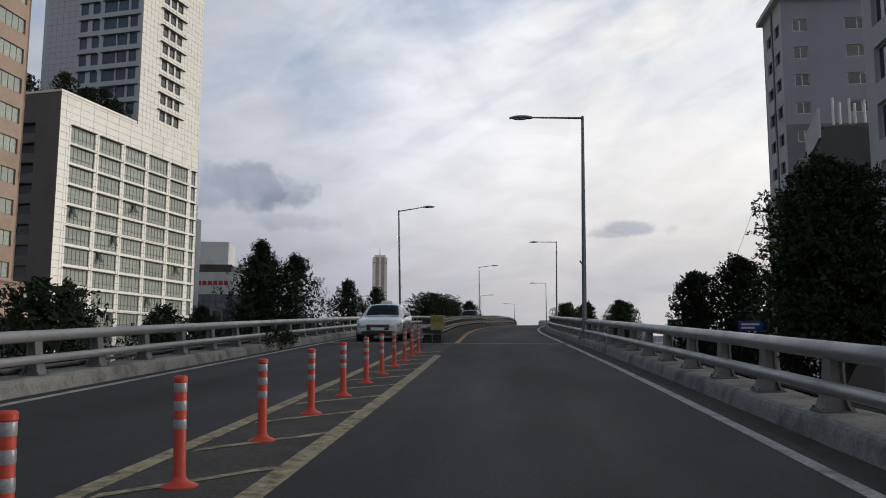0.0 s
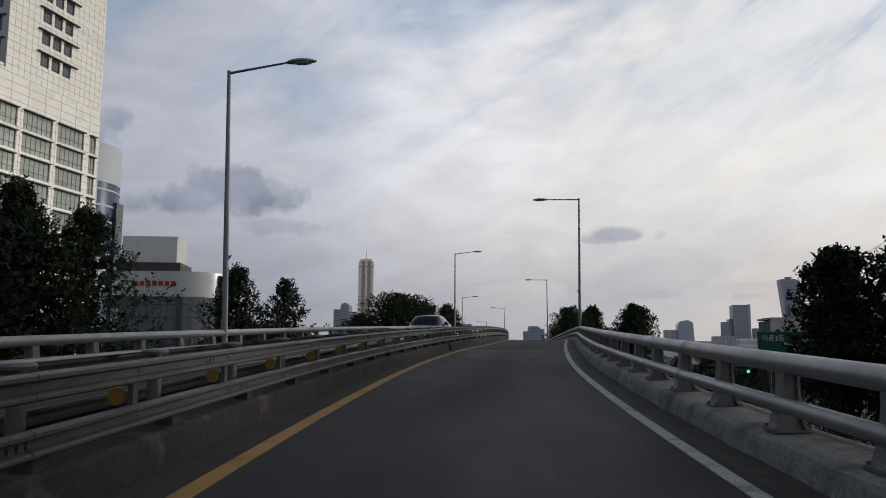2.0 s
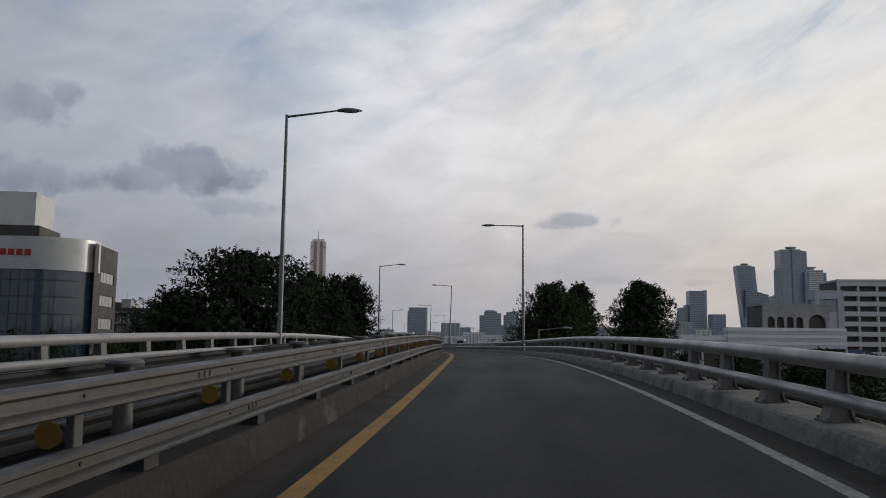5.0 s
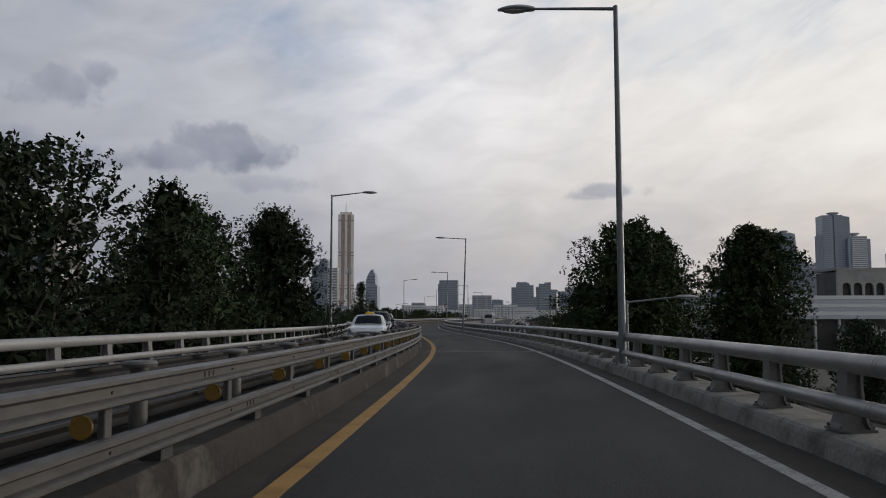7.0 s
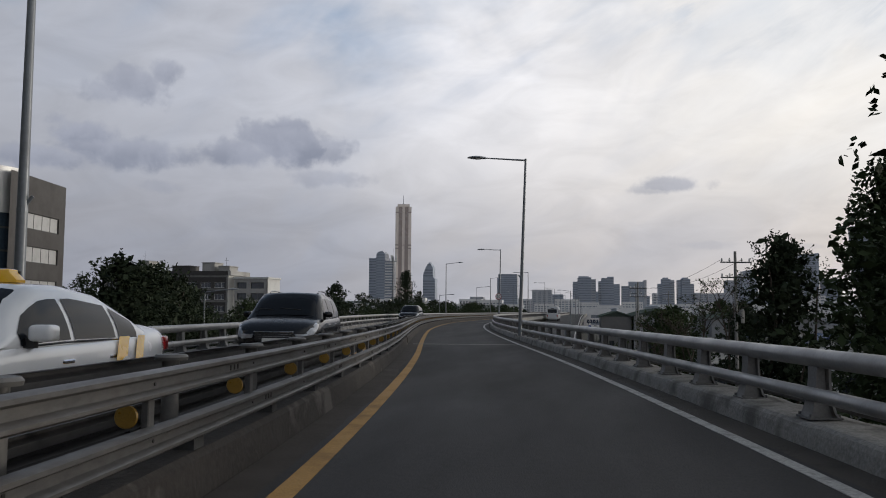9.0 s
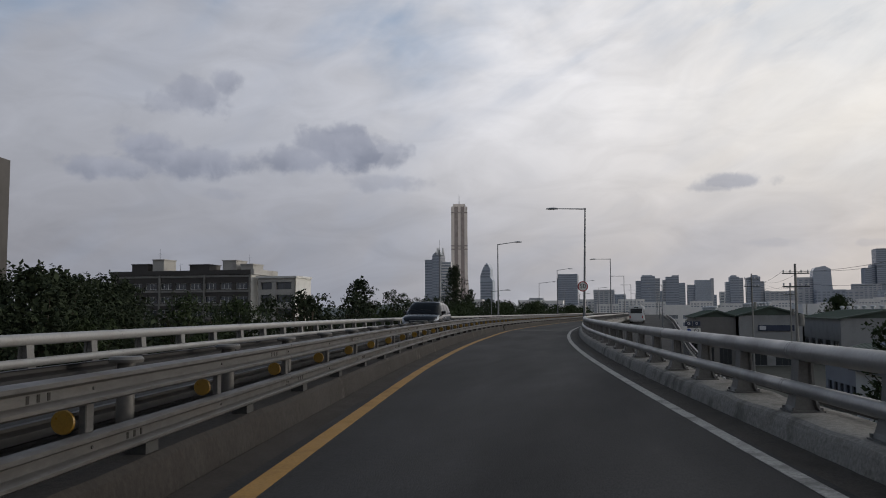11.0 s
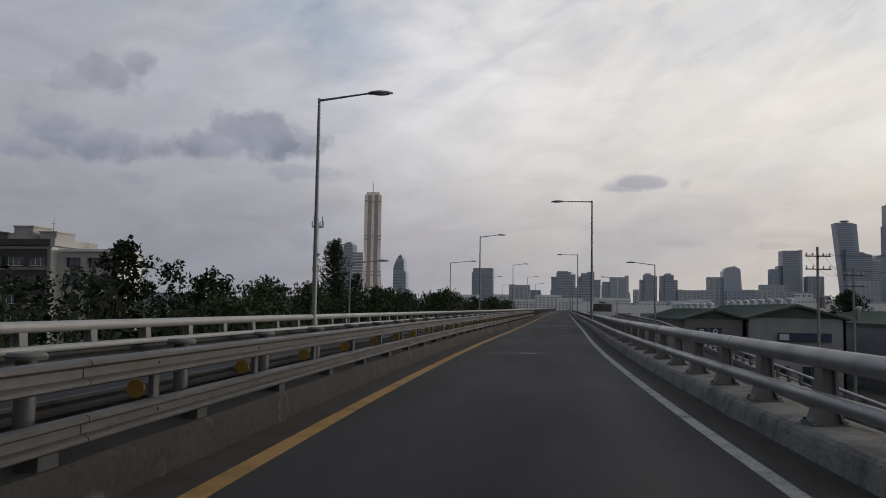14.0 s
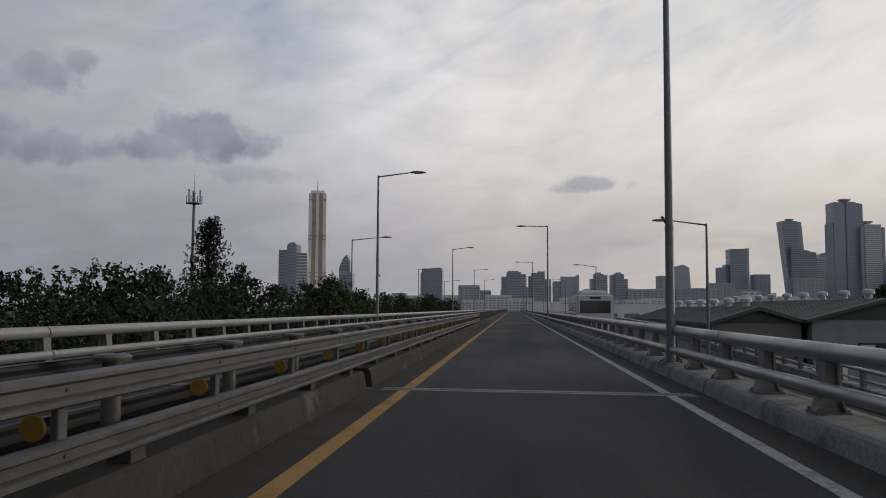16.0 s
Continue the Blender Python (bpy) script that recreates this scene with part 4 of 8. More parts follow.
def plain_wall(parent, m, width, height, mat, label="", name="wall"):
    bm = bmesh.new()
    box(bm, 0, width, 0, 0.3, 0, height)
    return part(name, bm, mat, parent, label, m)


def grid_joints(parent, m, width, height, dx, dz, proud=0.012, zone=None):
    """Recess-coloured joint strips between cladding panels."""
    bm = bmesh.new()
    z = dz
    while z < height:
        box(bm, 0, width, -proud, 0.0, z - 0.02, z + 0.02)
        z += dz
    x = dx
    while x < width:
        box(bm, x - 0.015, x + 0.015, -proud, 0.0, 0, height)
        x += dx
    return bm


def fins(parent, m, spans, heights, reach, thick):
    """A thin dark fin over each window or window group; fins of one length share a mesh."""
    for x, w in spans:
        bm = bmesh.new()
        box(bm, 0, w, -reach, 0.0, 0, thick)
        me = mesh_from("sun_shade", bm)
        me.materials.append(FRAME_DARK)
        for z in heights:
            part("sun_shade", me, None, parent, m=m @ Matrix.Translation((x, 0, z)))


# --- the pale podium block with its tower, on one slightly turned grid
def pale_block():
    T = -7.8
    org = Vector((-70.2, 108.5, GROUND_Z))
    house = thing("office_block", pose(org.x, org.y, org.z, 0, 0, T), "cream stone office block with green glass bays and a roof garden", "building")
    H = 43.3
    L = 36.3
    side = pose(0, 0, 0, 0, 0, 90)          # facade facing +x, running along +y
    bays = [(2.45 + 6.35 * k, 5.3) for k in range(5)] + [(34.35, 1.35)]
    rows = [(3.39 + 3.0 * k, 2.45) for k in range(12)]
    facade(house, side, L, H, PANEL_WHITE, bays, rows, 0.24, [6, 6, 6, 6, 6, 2], 0.30, 0.075, FRAME_DARK, GLASS_GREEN)
    part("panel_joint", grid_joints(house, side, L, H, 200, 1.1), JOINT_LINE, house, m=side)
    bm = bmesh.new()
    for k in range(12):
        z = H - 4.2 + 0.0
        box(bm, 1.2 + 3.0 * k - 0.02, 1.2 + 3.0 * k + 0.02, -0.012, 0, z, H)
    for x, w in bays[:-1]:
        for xx in (x - 0.42, x - 0.98):
            box(bm, xx - 0.015, xx + 0.015, -0.013, 0, 0, H - 4.5)
    part("panel_joint", bm, JOINT_LINE, house, m=side)
    fins(house, side, [(x - 0.1, w + 0.2) for x, w in bays], [z + h * 0.98 for z, h in rows], 0.35, 0.14)
    # near face with strip windows, panelled dark for the shade it stands in
    facade(house, pose(-22, 0, 0, 0, 0, 0), 22, H, PANEL_DARK, [(0.5, 17.3)], [(4.4 + 3.0 * k, 1.65) for k in range(12)], 0.9, 6, 0, 0.08, FRAME_DARK, GLASS_DARK)
    part("panel_joint", grid_joints(house, pose(-22, 0, 0), 22, H, 200, 3.0), JOINT_LINE, house, m=pose(-22, 0, 0))
    plain_wall(house, pose(-22, L, 0, 0, 0, 0), 22, H, PANEL_GREY)
    plain_wall(house, pose(-22, L, 0, 0, 0, -90), L, H, PANEL_GREY)
    bm = bmesh.new()
    box(bm, -21.9, -0.1, 0.1, L - 0.1, H - 0.8, H - 0.5)
    part("roof", bm, ROOF_GREY, house)
    bm = bmesh.new()
    box(bm, -22.1, 0.12, -0.12, 0.25, H, H + 0.35)
    box(bm, -0.3, 0.13, 0.25, 17.5, H, H + 0.35)
    part("parapet_coping", bm, PANEL_WHITE, house)
    # open casements
    for k, (b, r) in enumerate(((0, 7), (2, 8), (1, 6), (1, 5), (0, 2), (1, 2), (3, 3), (4, 5), (2, 1), (3, 0), (4, 1), (1, 1))):
        x, w = bays[b]
        z, h = rows[r]
        bm = bmesh.new()
        box(bm, 0, 0.78, -0.03, 0.03, -1.5, 0)
        part("open_casement", bm, FRAME_DARK, house, "tilted open casement", m=side @ pose(x + 0.9 + (k % 3) * 1.6, 0.1, z + h * 0.95, -24, 0, 0))

    # the tower above
    tower = thing("hotel_tower", pose(org.x, org.y, org.z, 0, 0, T), "tall pale panelled tower with dark window bands", "building")
    y0, TH = 17.9, 118.0
    base = H - 0.4
    tw = L - y0 - 0.02
    m_side = pose(0.03, y0, base, 0, 0, 90)
    cols = [(5.8 + 2.1 * k, 1.6) for k in range(3)]
    trows = [(2.6 + 3.05 * k, 1.75) for k in range(23)]
    facade(tower, m_side, tw, TH - base, PANEL_WHITE, cols, trows, 0.2, 1, 0, 0.09, FRAME_DARK, GLASS_DARK)
    part("panel_joint", grid_joints(tower, m_side, tw, TH - base, 1.05, 1.02, 0.010), JOINT_LINE, tower, m=m_side)
    fins(tower, m_side, [(5.0, 7.6)], [z + h for z, h in trows], 0.45, 0.14)
    m_front = pose(-19.6, y0, base, 0, 0, 0)
    fcols = [(7.2, 1.5), (9.6, 1.5), (11.9, 2.6), (14.7, 2.0), (17.1, 1.5)]
    frows = [(2.2 + 3.05 * k, 2.0) for k in range(23)]
    # bluish grey panels put shade into this front, against the sunlit white side
    facade(tower, m_front, 19.6, TH - base, PANEL_GREY, fcols, frows, 0.25, 1, 0, 0.08, FRAME_DARK, GLASS_BLUE)
    part("panel_joint", grid_joints(tower, m_front, 6.9, TH - base, 1.2, 1.02, 0.010), JOINT_LINE, tower, m=m_front)
    fins(tower, m_front, [(7.0, 3.9), (11.7, 7.5)], [z + h for z, h in frows], 0.25, 0.12)
    plain_wall(tower, pose(-19.6, L - 0.4, base, 0, 0, 0), 19.6, TH - base, PANEL_GREY)
    plain_wall(tower, pose(-19.6, L - 0.4, base, 0, 0, -90), tw, TH - base, PANEL_GREY)
    bm = bmesh.new()
    box(bm, -19.5, 0, y0 + 0.1, L - 0.1, TH - 0.5, TH)
    part("roof", bm, ROOF_GREY, tower)


pale_block()


def tan_building():
    house = thing("tan_office", pose(-63.3, 70.0, GROUND_Z, 0, 0, -1), "tan stone office building with horizontal window bands", "building")
    H = 62.0
    rows = [(10.5 + 3.7 * k, 1.85) for k in range(13)]
    facade(house, pose(0, 0, 0, 0, 0, 90), 20, H, BRICK_TAN, [(0.6, 9.0), (10.2, 9.0)], rows, 0.25, 8, 0, 0.08, FRAME_DARK, GLASS_GREEN)
    facade(house, pose(-18, 0, 0), 18, H, BRICK_TAN, [(0.6, 8.2), (9.2, 8.2)], rows, 0.25, 6, 0, 0.08, FRAME_DARK, GLASS_GREEN)
    plain_wall(house, pose(-18, 19.7, 0), 18, H, BRICK_TAN)
    plain_wall(house, pose(-18, 20, 0, 0, 0, -90), 20, H, BRICK_TAN)
    bm = bmesh.new()
    box(bm, -18, 0, 0, 20, H - 0.4, H)
    part("roof", bm, ROOF_GREY, house)
    low = thing("shop_podium", pose(-59.2, 66.0, GROUND_Z, 0, 0, -1), "low tan stone shop podium with a dark glass front", "building")
    facade(low, pose(0, 0, 0, 0, 0, 90), 24, 13.4, BRICK_TAN, [(0.8, 22.4)], [(1.0, 8.4)], 0.5, 10, 0.5, 0.1, FRAME_DARK, GLASS_DARK)
    facade(low, pose(-16, 0, 0), 16, 13.4, BRICK_TAN, [(0.8, 14.4)], [(1.0, 8.4)], 0.5, 8, 0.5, 0.1, FRAME_DARK, GLASS_DARK)
    bm = bmesh.new()
    box(bm, -16, 0, 0, 24, 13.0, 13.3)
    part("roof", bm, ROOF_GREY, low)


tan_building()


def round_glass_building():
    house = thing("round_glass_building", pose(-87.0, 176.0, GROUND_Z), "blue glass building with a rounded front and pale floor bands", "building")
    H = 46.4
    pts = [(-14, -8.5), (-3, -8.5)] + [(-3 + 9.5 * math.cos(radians(a)), 1.0 + 9.5 * math.sin(radians(a))) for a in range(-90, 61, 10)] + [(-3, 9.0), (-14, 9.0)]

    def shell(z0, z1, grow):
        b = bmesh.new()
        c = Vector((-6, 0))
        ring = [Vector(q) + (Vector(q) - c).normalized() * grow for q in pts]
        lo = [b.verts.new((q.x, q.y, z0)) for q in ring]
        hi = [b.verts.new((q.x, q.y, z1)) for q in ring]
        for k in range(len(ring)):
            j = (k + 1) % len(ring)
            b.faces.new((lo[k], lo[j], hi[j], hi[k]))
        b.faces.new(lo[::-1])
        b.faces.new(hi)
        return b
    part("glass_skin", shell(0, 39.3, 0), GLASS_TOWER, house, soft=30)
    for k in range(13):
        part("floor_band", shell(2.4 + 2.95 * k, 2.72 + 2.95 * k, 0.10), PANEL_GREY, house, soft=30)
    part("crown_wall", shell(39.3, H, 0.12), PANEL_GREY, house, "pale blank crown", soft=30)
    for k in range(4):
        bm = bmesh.new()
        box(bm, 0, 0.28, -0.12, 0, 0, 1.7 - 0.3 * (k % 2))
        box(bm, 0.5, 0.72, -0.12, 0, 0.2, 1.5)
        box(bm, 0, 0.7, -0.12, 0, 0.7, 0.95)
        part("writing_bar", bm, PANEL_DARK, house, m=pose(2.5 + k * 1.05, -8.9 + 0.4 * k, 40.0, 0, 0, 35))
    fin = bmesh.new()
    box(fin, 6.3, 7.1, 1.5, 4.0, 0, 36)
    part("side_fin", fin, GLASS_SHOW, house)


round_glass_building()


def car_showroom():
    """A showroom with a curved metal band, a dark side wall and a plain box on the roof. x=0, y=0 is the corner nearest the ramp."""
    house = thing("car_showroom", pose(-92.6, 260.0, GROUND_Z, 0, 0, 11), "car showroom with a curved metal band over tall glass", "building")
    top = 31.8
    plan = [(-33.0, 14.0), (-33.0, 1.5), (-31.0, 0.0), (-12.0, -1.2)] + [(-12 + 12 * math.sin(radians(a)), 8.8 - 10 * math.cos(radians(a))) for a in range(12, 79, 11)] + [(0.0, 8.0)]

    def band(z0, z1, out, mat, nm, lab=""):
        bm = bmesh.new()
        c = Vector((-16, 22))
        ring = [Vector(q) + (Vector(q) - c).normalized() * out for q in plan]
        inner = [Vector(q) - (Vector(q) - c).normalized() * 0.6 for q in plan]
        lo, hi = [bm.verts.new((q.x, q.y, z0)) for q in ring], [bm.verts.new((q.x, q.y, z1)) for q in ring]
        lo2, hi2 = [bm.verts.new((q.x, q.y, z0)) for q in inner], [bm.verts.new((q.x, q.y, z1)) for q in inner]
        for k in range(len(ring) - 1):
            bm.faces.new((lo[k], lo[k + 1], hi[k + 1], hi[k]))
            bm.faces.new((hi[k], hi[k + 1], hi2[k + 1], hi2[k]))
            bm.faces.new((lo2[k], lo2[k + 1], lo[k + 1], lo[k]))
        return part(nm, bm, mat, house, lab, soft=30)
    band(0, 24.6, 0.0, GLASS_SHOW, "glass_front", "tall dark showroom glass")
    band(24.6, top, 0.35, METAL_PANEL, "metal_band", "curved brushed metal band")
    for z in (3.5, 7.2, 11.0, 14.8, 18.6, 22.2):
        band(z, z + 0.3, 0.06, FRAME_DARK, "transom")
    for k in range(11):
        x = -31.0 + 1.9 * k
        bm = bmesh.new()
        box(bm, x - 0.06, x + 0.06, -0.10 - 1.2 * (x + 31) / 19, 0.05 - 1.2 * (x + 31) / 19, 0, 25.4)
        part("mullion", bm, FRAME_DARK, house)
    for k in range(7):
        bm = bmesh.new()
        box(bm, 0, 1.25, -0.12, 0.0, 0, 1.35)
        box(bm, 0.3, 0.95, -0.125, 0.0, 0.35, 1.0)
        part("sign_shape", bm, RED_LETTER, house, "red sign shape", m=pose(-23.5 + 1.75 * k, -0.95 - 0.11 * k, 27.6))
    # dark side wall; bright metal panes stand in for lit strip windows
    wall = pose(0.1, 4.0, 0, 0, 0, 90)
    facade(house, wall, 19.4, 31.2, SIDE_DARK, [(5.5, 11.6)], [(6.5 + 5.4 * k, 2.6) for k in range(4)], 0.3, 4, 0, 0.12, FRAME_DARK, METAL_PANEL, "dark side wall")
    plain_wall(house, pose(-33, 23.0, 0), 33, 31.2, PANEL_DARK)
    bm = bmesh.new()
    box(bm, -32.6, -0.3, 8.0, 23.0, 30.5, 31.0)
    part("roof", bm, ROOF_GREY, house)
    bm = bmesh.new()
    box(bm, -29.5, -11.5, 2.0, 16, 31.0, 34.6)
    part("upper_storey", bm, SIDE_DARK, house)
    bm = bmesh.new()
    box(bm, -28.2, -12.8, 2.6, 15, 34.6, 42.2)
    part("roof_box", bm, STUCCO_LIGHT, house, "plain pale box on the roof")


car_showroom()


def apartments_right():
    flat = thing("apartment_block", pose(22.7, 82.0, GROUND_Z), "grey-blue painted apartment block with small white-framed windows", "building")
    H = 40.4
    storeys = 13
    rows = [(3.7 + 2.78 * k, 1.2) for k in range(storeys)]
    for z0, z1, mat, lab in ((0.0, 22.4, STUCCO_GREY, ""), (22.4, 27.7, STUCCO_BAND, "slate grey painted band"), (27.7, H, STUCCO_GREY, "")):
        facade(flat, pose(0, 0, z0), 11.5, z1 - z0, mat, [(1.05, 1.35), (5.9, 2.4)], [(z - z0, h) for z, h in rows if z0 < z and z + h < z1], 0.22, 2, 0, 0.09, FRAME_WHITE, GLASS_DARK, lab)
    flat_side = pose(0, 6.6, 0, 0, 0, -90)
    facade(flat, flat_side, 6.6, H, STUCCO_LIGHT, [(1.0, 1.7), (4.0, 1.7)], rows, 0.3, 2, 0, 0.09, FRAME_DARK, GLASS_DARK)
    plain_wall(flat, pose(0, 6.6, 0), 11.5, H, STUCCO_GREY)
    plain_wall(flat, pose(11.5, 0, 0, 0, 0, 90), 6.6, H, STUCCO_GREY)
    bm = bmesh.new()
    box(bm, -0.6, 12.0, -0.6, 7.2, H, H + 0.5)
    part("roof_slab", bm, STUCCO_LIGHT, flat)
    bm = bmesh.new()
    box(bm, -0.12, 0, 3.1, 3.45, 0, H)
    part("drain_strip", bm, PANEL_DARK, flat)
    base = thing("podium", pose(20.1, 78.6, GROUND_Z), "pale rendered podium at the foot of the apartment block", "building")
    plain_wall(base, pose(0, 0, 0), 9.0, 12.8, STUCCO_LIGHT)
    plain_wall(base, pose(0, 3.3, 0, 0, 0, -90), 3.3, 12.8, STUCCO_LIGHT)
    bm = bmesh.new()
    box(bm, -0.12, 9.1, -0.12, 3.3, 12.8, 13.05)
    part("roof_slab", bm, STUCCO_GREY, base)
    near = thing("apartment_block", pose(16.7, 31.0, GROUND_Z, 0, 0, 0), "pale apartment block with tall windows close to the ramp", "building")
    nrows = [(1.4 + 3.0 * k, 1.9) for k in range(13)]
    facade(near, pose(0, 14, 0, 0, 0, -90), 14, 41, STUCCO_LIGHT, [(1.0, 2.2), (5.2, 2.6), (10.2, 2.4)], nrows, 0.3, 2, 0, 0.1, FRAME_WHITE, GLASS_DARK)
    facade(near, pose(0, 0, 0), 11, 41, STUCCO_LIGHT, [(1.2, 1.6), (5.5, 2.4)], nrows, 0.3, 2, 0, 0.1, FRAME_WHITE, GLASS_DARK)
    plain_wall(near, pose(0, 14, 0), 11, 41, STUCCO_LIGHT)
    bm = bmesh.new()
    box(bm, 0, 11, 0, 14, 41, 41.4)
    part("roof_slab", bm, STUCCO_GREY, near)
    low = thing("low_building", pose(19.3, 61.2, GROUND_Z, 0, 0, -10), "dark brown low building with white pipes on its roof", "building")
    facade(low, pose(0, 0, 0), 4.6, 21.8, STUCCO_BROWN, [(2.6, 1.5)], [(16.0, 2.8)], 0.3, 1, 0, 0.1, FRAME_DARK, GLASS_DARK)
    facade(low, pose(0, 8, 0, 0, 0, -90), 8, 21.8, STUCCO_BROWN, [(0.8, 0.5), (2.2, 0.5), (3.6, 0.5), (5.0, 0.5)], [(13.0, 3.4)], 0.2, 1, 0, 0.06, FRAME_WHITE, METAL_PANEL)
    bm = bmesh.new()
    box(bm, 0, 4.6, 0, 8, 21.6, 21.9)
    part("roof", bm, ROOF_GREY, low)
    bm = bmesh.new()
    box(bm, -0.15, 0.0, 0, 8, 21.0, 23.2)
    part("parapet_screen", bm, STUCCO_LIGHT, low, "pale roof screen")
    for k, x in enumerate((1.0, 1.5, 2.2, 2.6, 3.3)):
        bm = bmesh.new()
        tube(bm, (x, 1.0 + 0.3 * k, 21.9), (x, 1.0 + 0.3 * k, 24.2 - 0.3 * (k % 2)), 0.09, 0.09, 8)
        part("vent_pipe", bm, FRAME_WHITE, low)


apartments_right()


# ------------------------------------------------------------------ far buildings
# pale bluish base colours of walls and glass carry the distance haze
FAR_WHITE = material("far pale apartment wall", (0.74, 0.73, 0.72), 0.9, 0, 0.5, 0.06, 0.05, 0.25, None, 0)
FAR_GREY = material("hazed far grey wall", (0.46, 0.47, 0.50), 0.8, 0, 0.5, 0.06, 0.05, 0.25, None, 0)
FAR_BLUE = material("hazed far blue-grey wall", (0.36, 0.40, 0.47), 0.6, 0, 0.5, 0.06, 0.05, 0.25, None, 0)
FAR_GLASS = glass("hazed far glass", (0.28, 0.315, 0.37), 0.3)
FAR_PALE_GLASS = glass("hazed far pale glass", (0.42, 0.47, 0.54), 0.25)
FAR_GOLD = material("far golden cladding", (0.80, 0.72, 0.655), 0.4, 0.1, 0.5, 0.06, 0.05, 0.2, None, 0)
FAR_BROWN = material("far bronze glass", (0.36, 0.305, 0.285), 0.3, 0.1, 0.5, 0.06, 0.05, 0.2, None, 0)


def far_block(x, y, w, top, depth=None, wall=None, label="", fin=0, storey=7.0, crown=0.0, turn=0.0, bays=0, cat="building", name="far_building"):
    """A distant building: a wall core with proud floor bands and upright piers before recessed glass."""
    depth = depth or w * 0.7
    wall = wall or FAR_GREY
    H = top - GROUND_Z
    ob = thing(name, pose(x, y, GROUND_Z, 0, 0, turn), label or "distant grey high-rise building", cat, "distant city")
    bm = bmesh.new()
    box(bm, -w / 2 + 0.6, w / 2 - 0.6, 0.6, depth - 0.6, 0, H - 1)
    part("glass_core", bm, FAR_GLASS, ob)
    bm = bmesh.new()
    z = 2.0
    while z < H - 2:
        box(bm, -w / 2 + 0.3, w / 2 - 0.3, 0.3, depth - 0.3, z, z + storey * 0.5)
        z += storey
    box(bm, -w / 2, w / 2, 0, depth, H - 3, H)
    n = bays or max(2, int(w / 9))
    for k in range(n + 1):
        c = -w / 2 + w * k / n
        pw = 0.28 * w / n * (0.5 + 0.3 * (k % 2))
        box(bm, max(-w / 2, c - pw), min(w / 2, c + pw), -0.02, 1.2, 0, H)
    for c in (0.0, depth - 1.5):
        box(bm, -w / 2 - 0.02, -w / 2 + 1.2, c, c + 1.5, 0, H)
        box(bm, w / 2 - 1.2, w / 2 + 0.02, c, c + 1.5, 0, H)
    part("facade_grid", bm, wall, ob)["kind"] = "stuff"
    if crown:
        bm = bmesh.new()
        box(bm, -w * 0.28, w * 0.28, depth * 0.2, depth * 0.8, H, H + crown)
        part("roof_plant", bm, wall, ob)
    return ob


# the tall golden tower: flared foot, bronze glass between pale edges
def golden_tower(x, y, top):
    H = top - GROUND_Z
    ob = thing("golden_tower", pose(x, y, GROUND_Z, 0, 0, 14), "tall slender golden glass tower with a flared foot and mast", "skyscraper")

    def half(z):
        u = z / H
        return 14.5 + (10.5 * (1 - u / 0.45) ** 2 if u < 0.45 else 0)
    levels = [H * k / 14 for k in range(15)]

    def strip(x0, x1, y0, grow, mat, nm):
        bm = bmesh.new()
        rings = []
        for z in levels:
            h = half(z)
            rings.append([bm.verts.new((fx * h, fy * 12 * (h / 14.5), z)) for fx, fy in ((x0, y0 - grow), (x1, y0 - grow), (x1, -y0 + grow), (x0, -y0 + grow))])
        for a, b in zip(rings, rings[1:]):
            for k in range(4):
                j = (k + 1) % 4
                bm.faces.new((a[k], a[j], b[j], b[k]))
        bm.faces.new(rings[-1])
        part(nm, bm, mat, ob)
    strip(-0.97, 0.97, -0.97, 0, FAR_BROWN, "glass_core")
    for a, b in ((-1.0, -0.62), (0.62, 1.0)):
        strip(a, b, -1.0, 0.03, FAR_GOLD, "edge_pier")
    strip(-0.16, 0.16, -1.0, 0.05, FAR_GOLD, "centre_pier")
    for z in (H * 0.30, H * 0.33, H * 0.61, H * 0.64, H * 0.94):
        bm = bmesh.new()
        h = half(z)
        box(bm, -h * 1.01, h * 1.01, -12.6 * h / 14.5, 12.6 * h / 14.5, z, z + 2.0)
        part("mechanical_band", bm, FAR_BROWN, ob)
    bm = bmesh.new()
    box(bm, -11, 11, -9, 9, H, H + 5)
    part("roof_plant", bm, FAR_GOLD, ob)
    bm = bmesh.new()
    tube(bm, (0, 0, H + 5), (0, 0, H + 24), 0.9, 0.25, 6)
    part("mast", bm, FAR_GREY, ob)


golden_tower(-346, 1643, 194)


def prism(bm, poly, y0, y1):
    """A solid with the outline poly (x, z), from y0 to y1."""
    a = [bm.verts.new((x, y0, z)) for x, z in poly]
    b = [bm.verts.new((x, y1, z)) for x, z in poly]
    bm.faces.new(a)
    bm.faces.new(b[::-1])
    for k in range(len(poly)):
        j = (k + 1) % len(poly)
        bm.faces.new((a[j], a[k], b[k], b[j]))


def reach_at(poly, z):
    xs = []
    for (x0, z0), (x1, z1) in zip(poly, poly[1:] + poly[:1]):
        if (z0 - z) * (z1 - z) < 0:
            xs.append(x0 + (x1 - x0) * (z - z0) / (z1 - z0))
    return (min(xs), max(xs)) if len(xs) > 1 else None


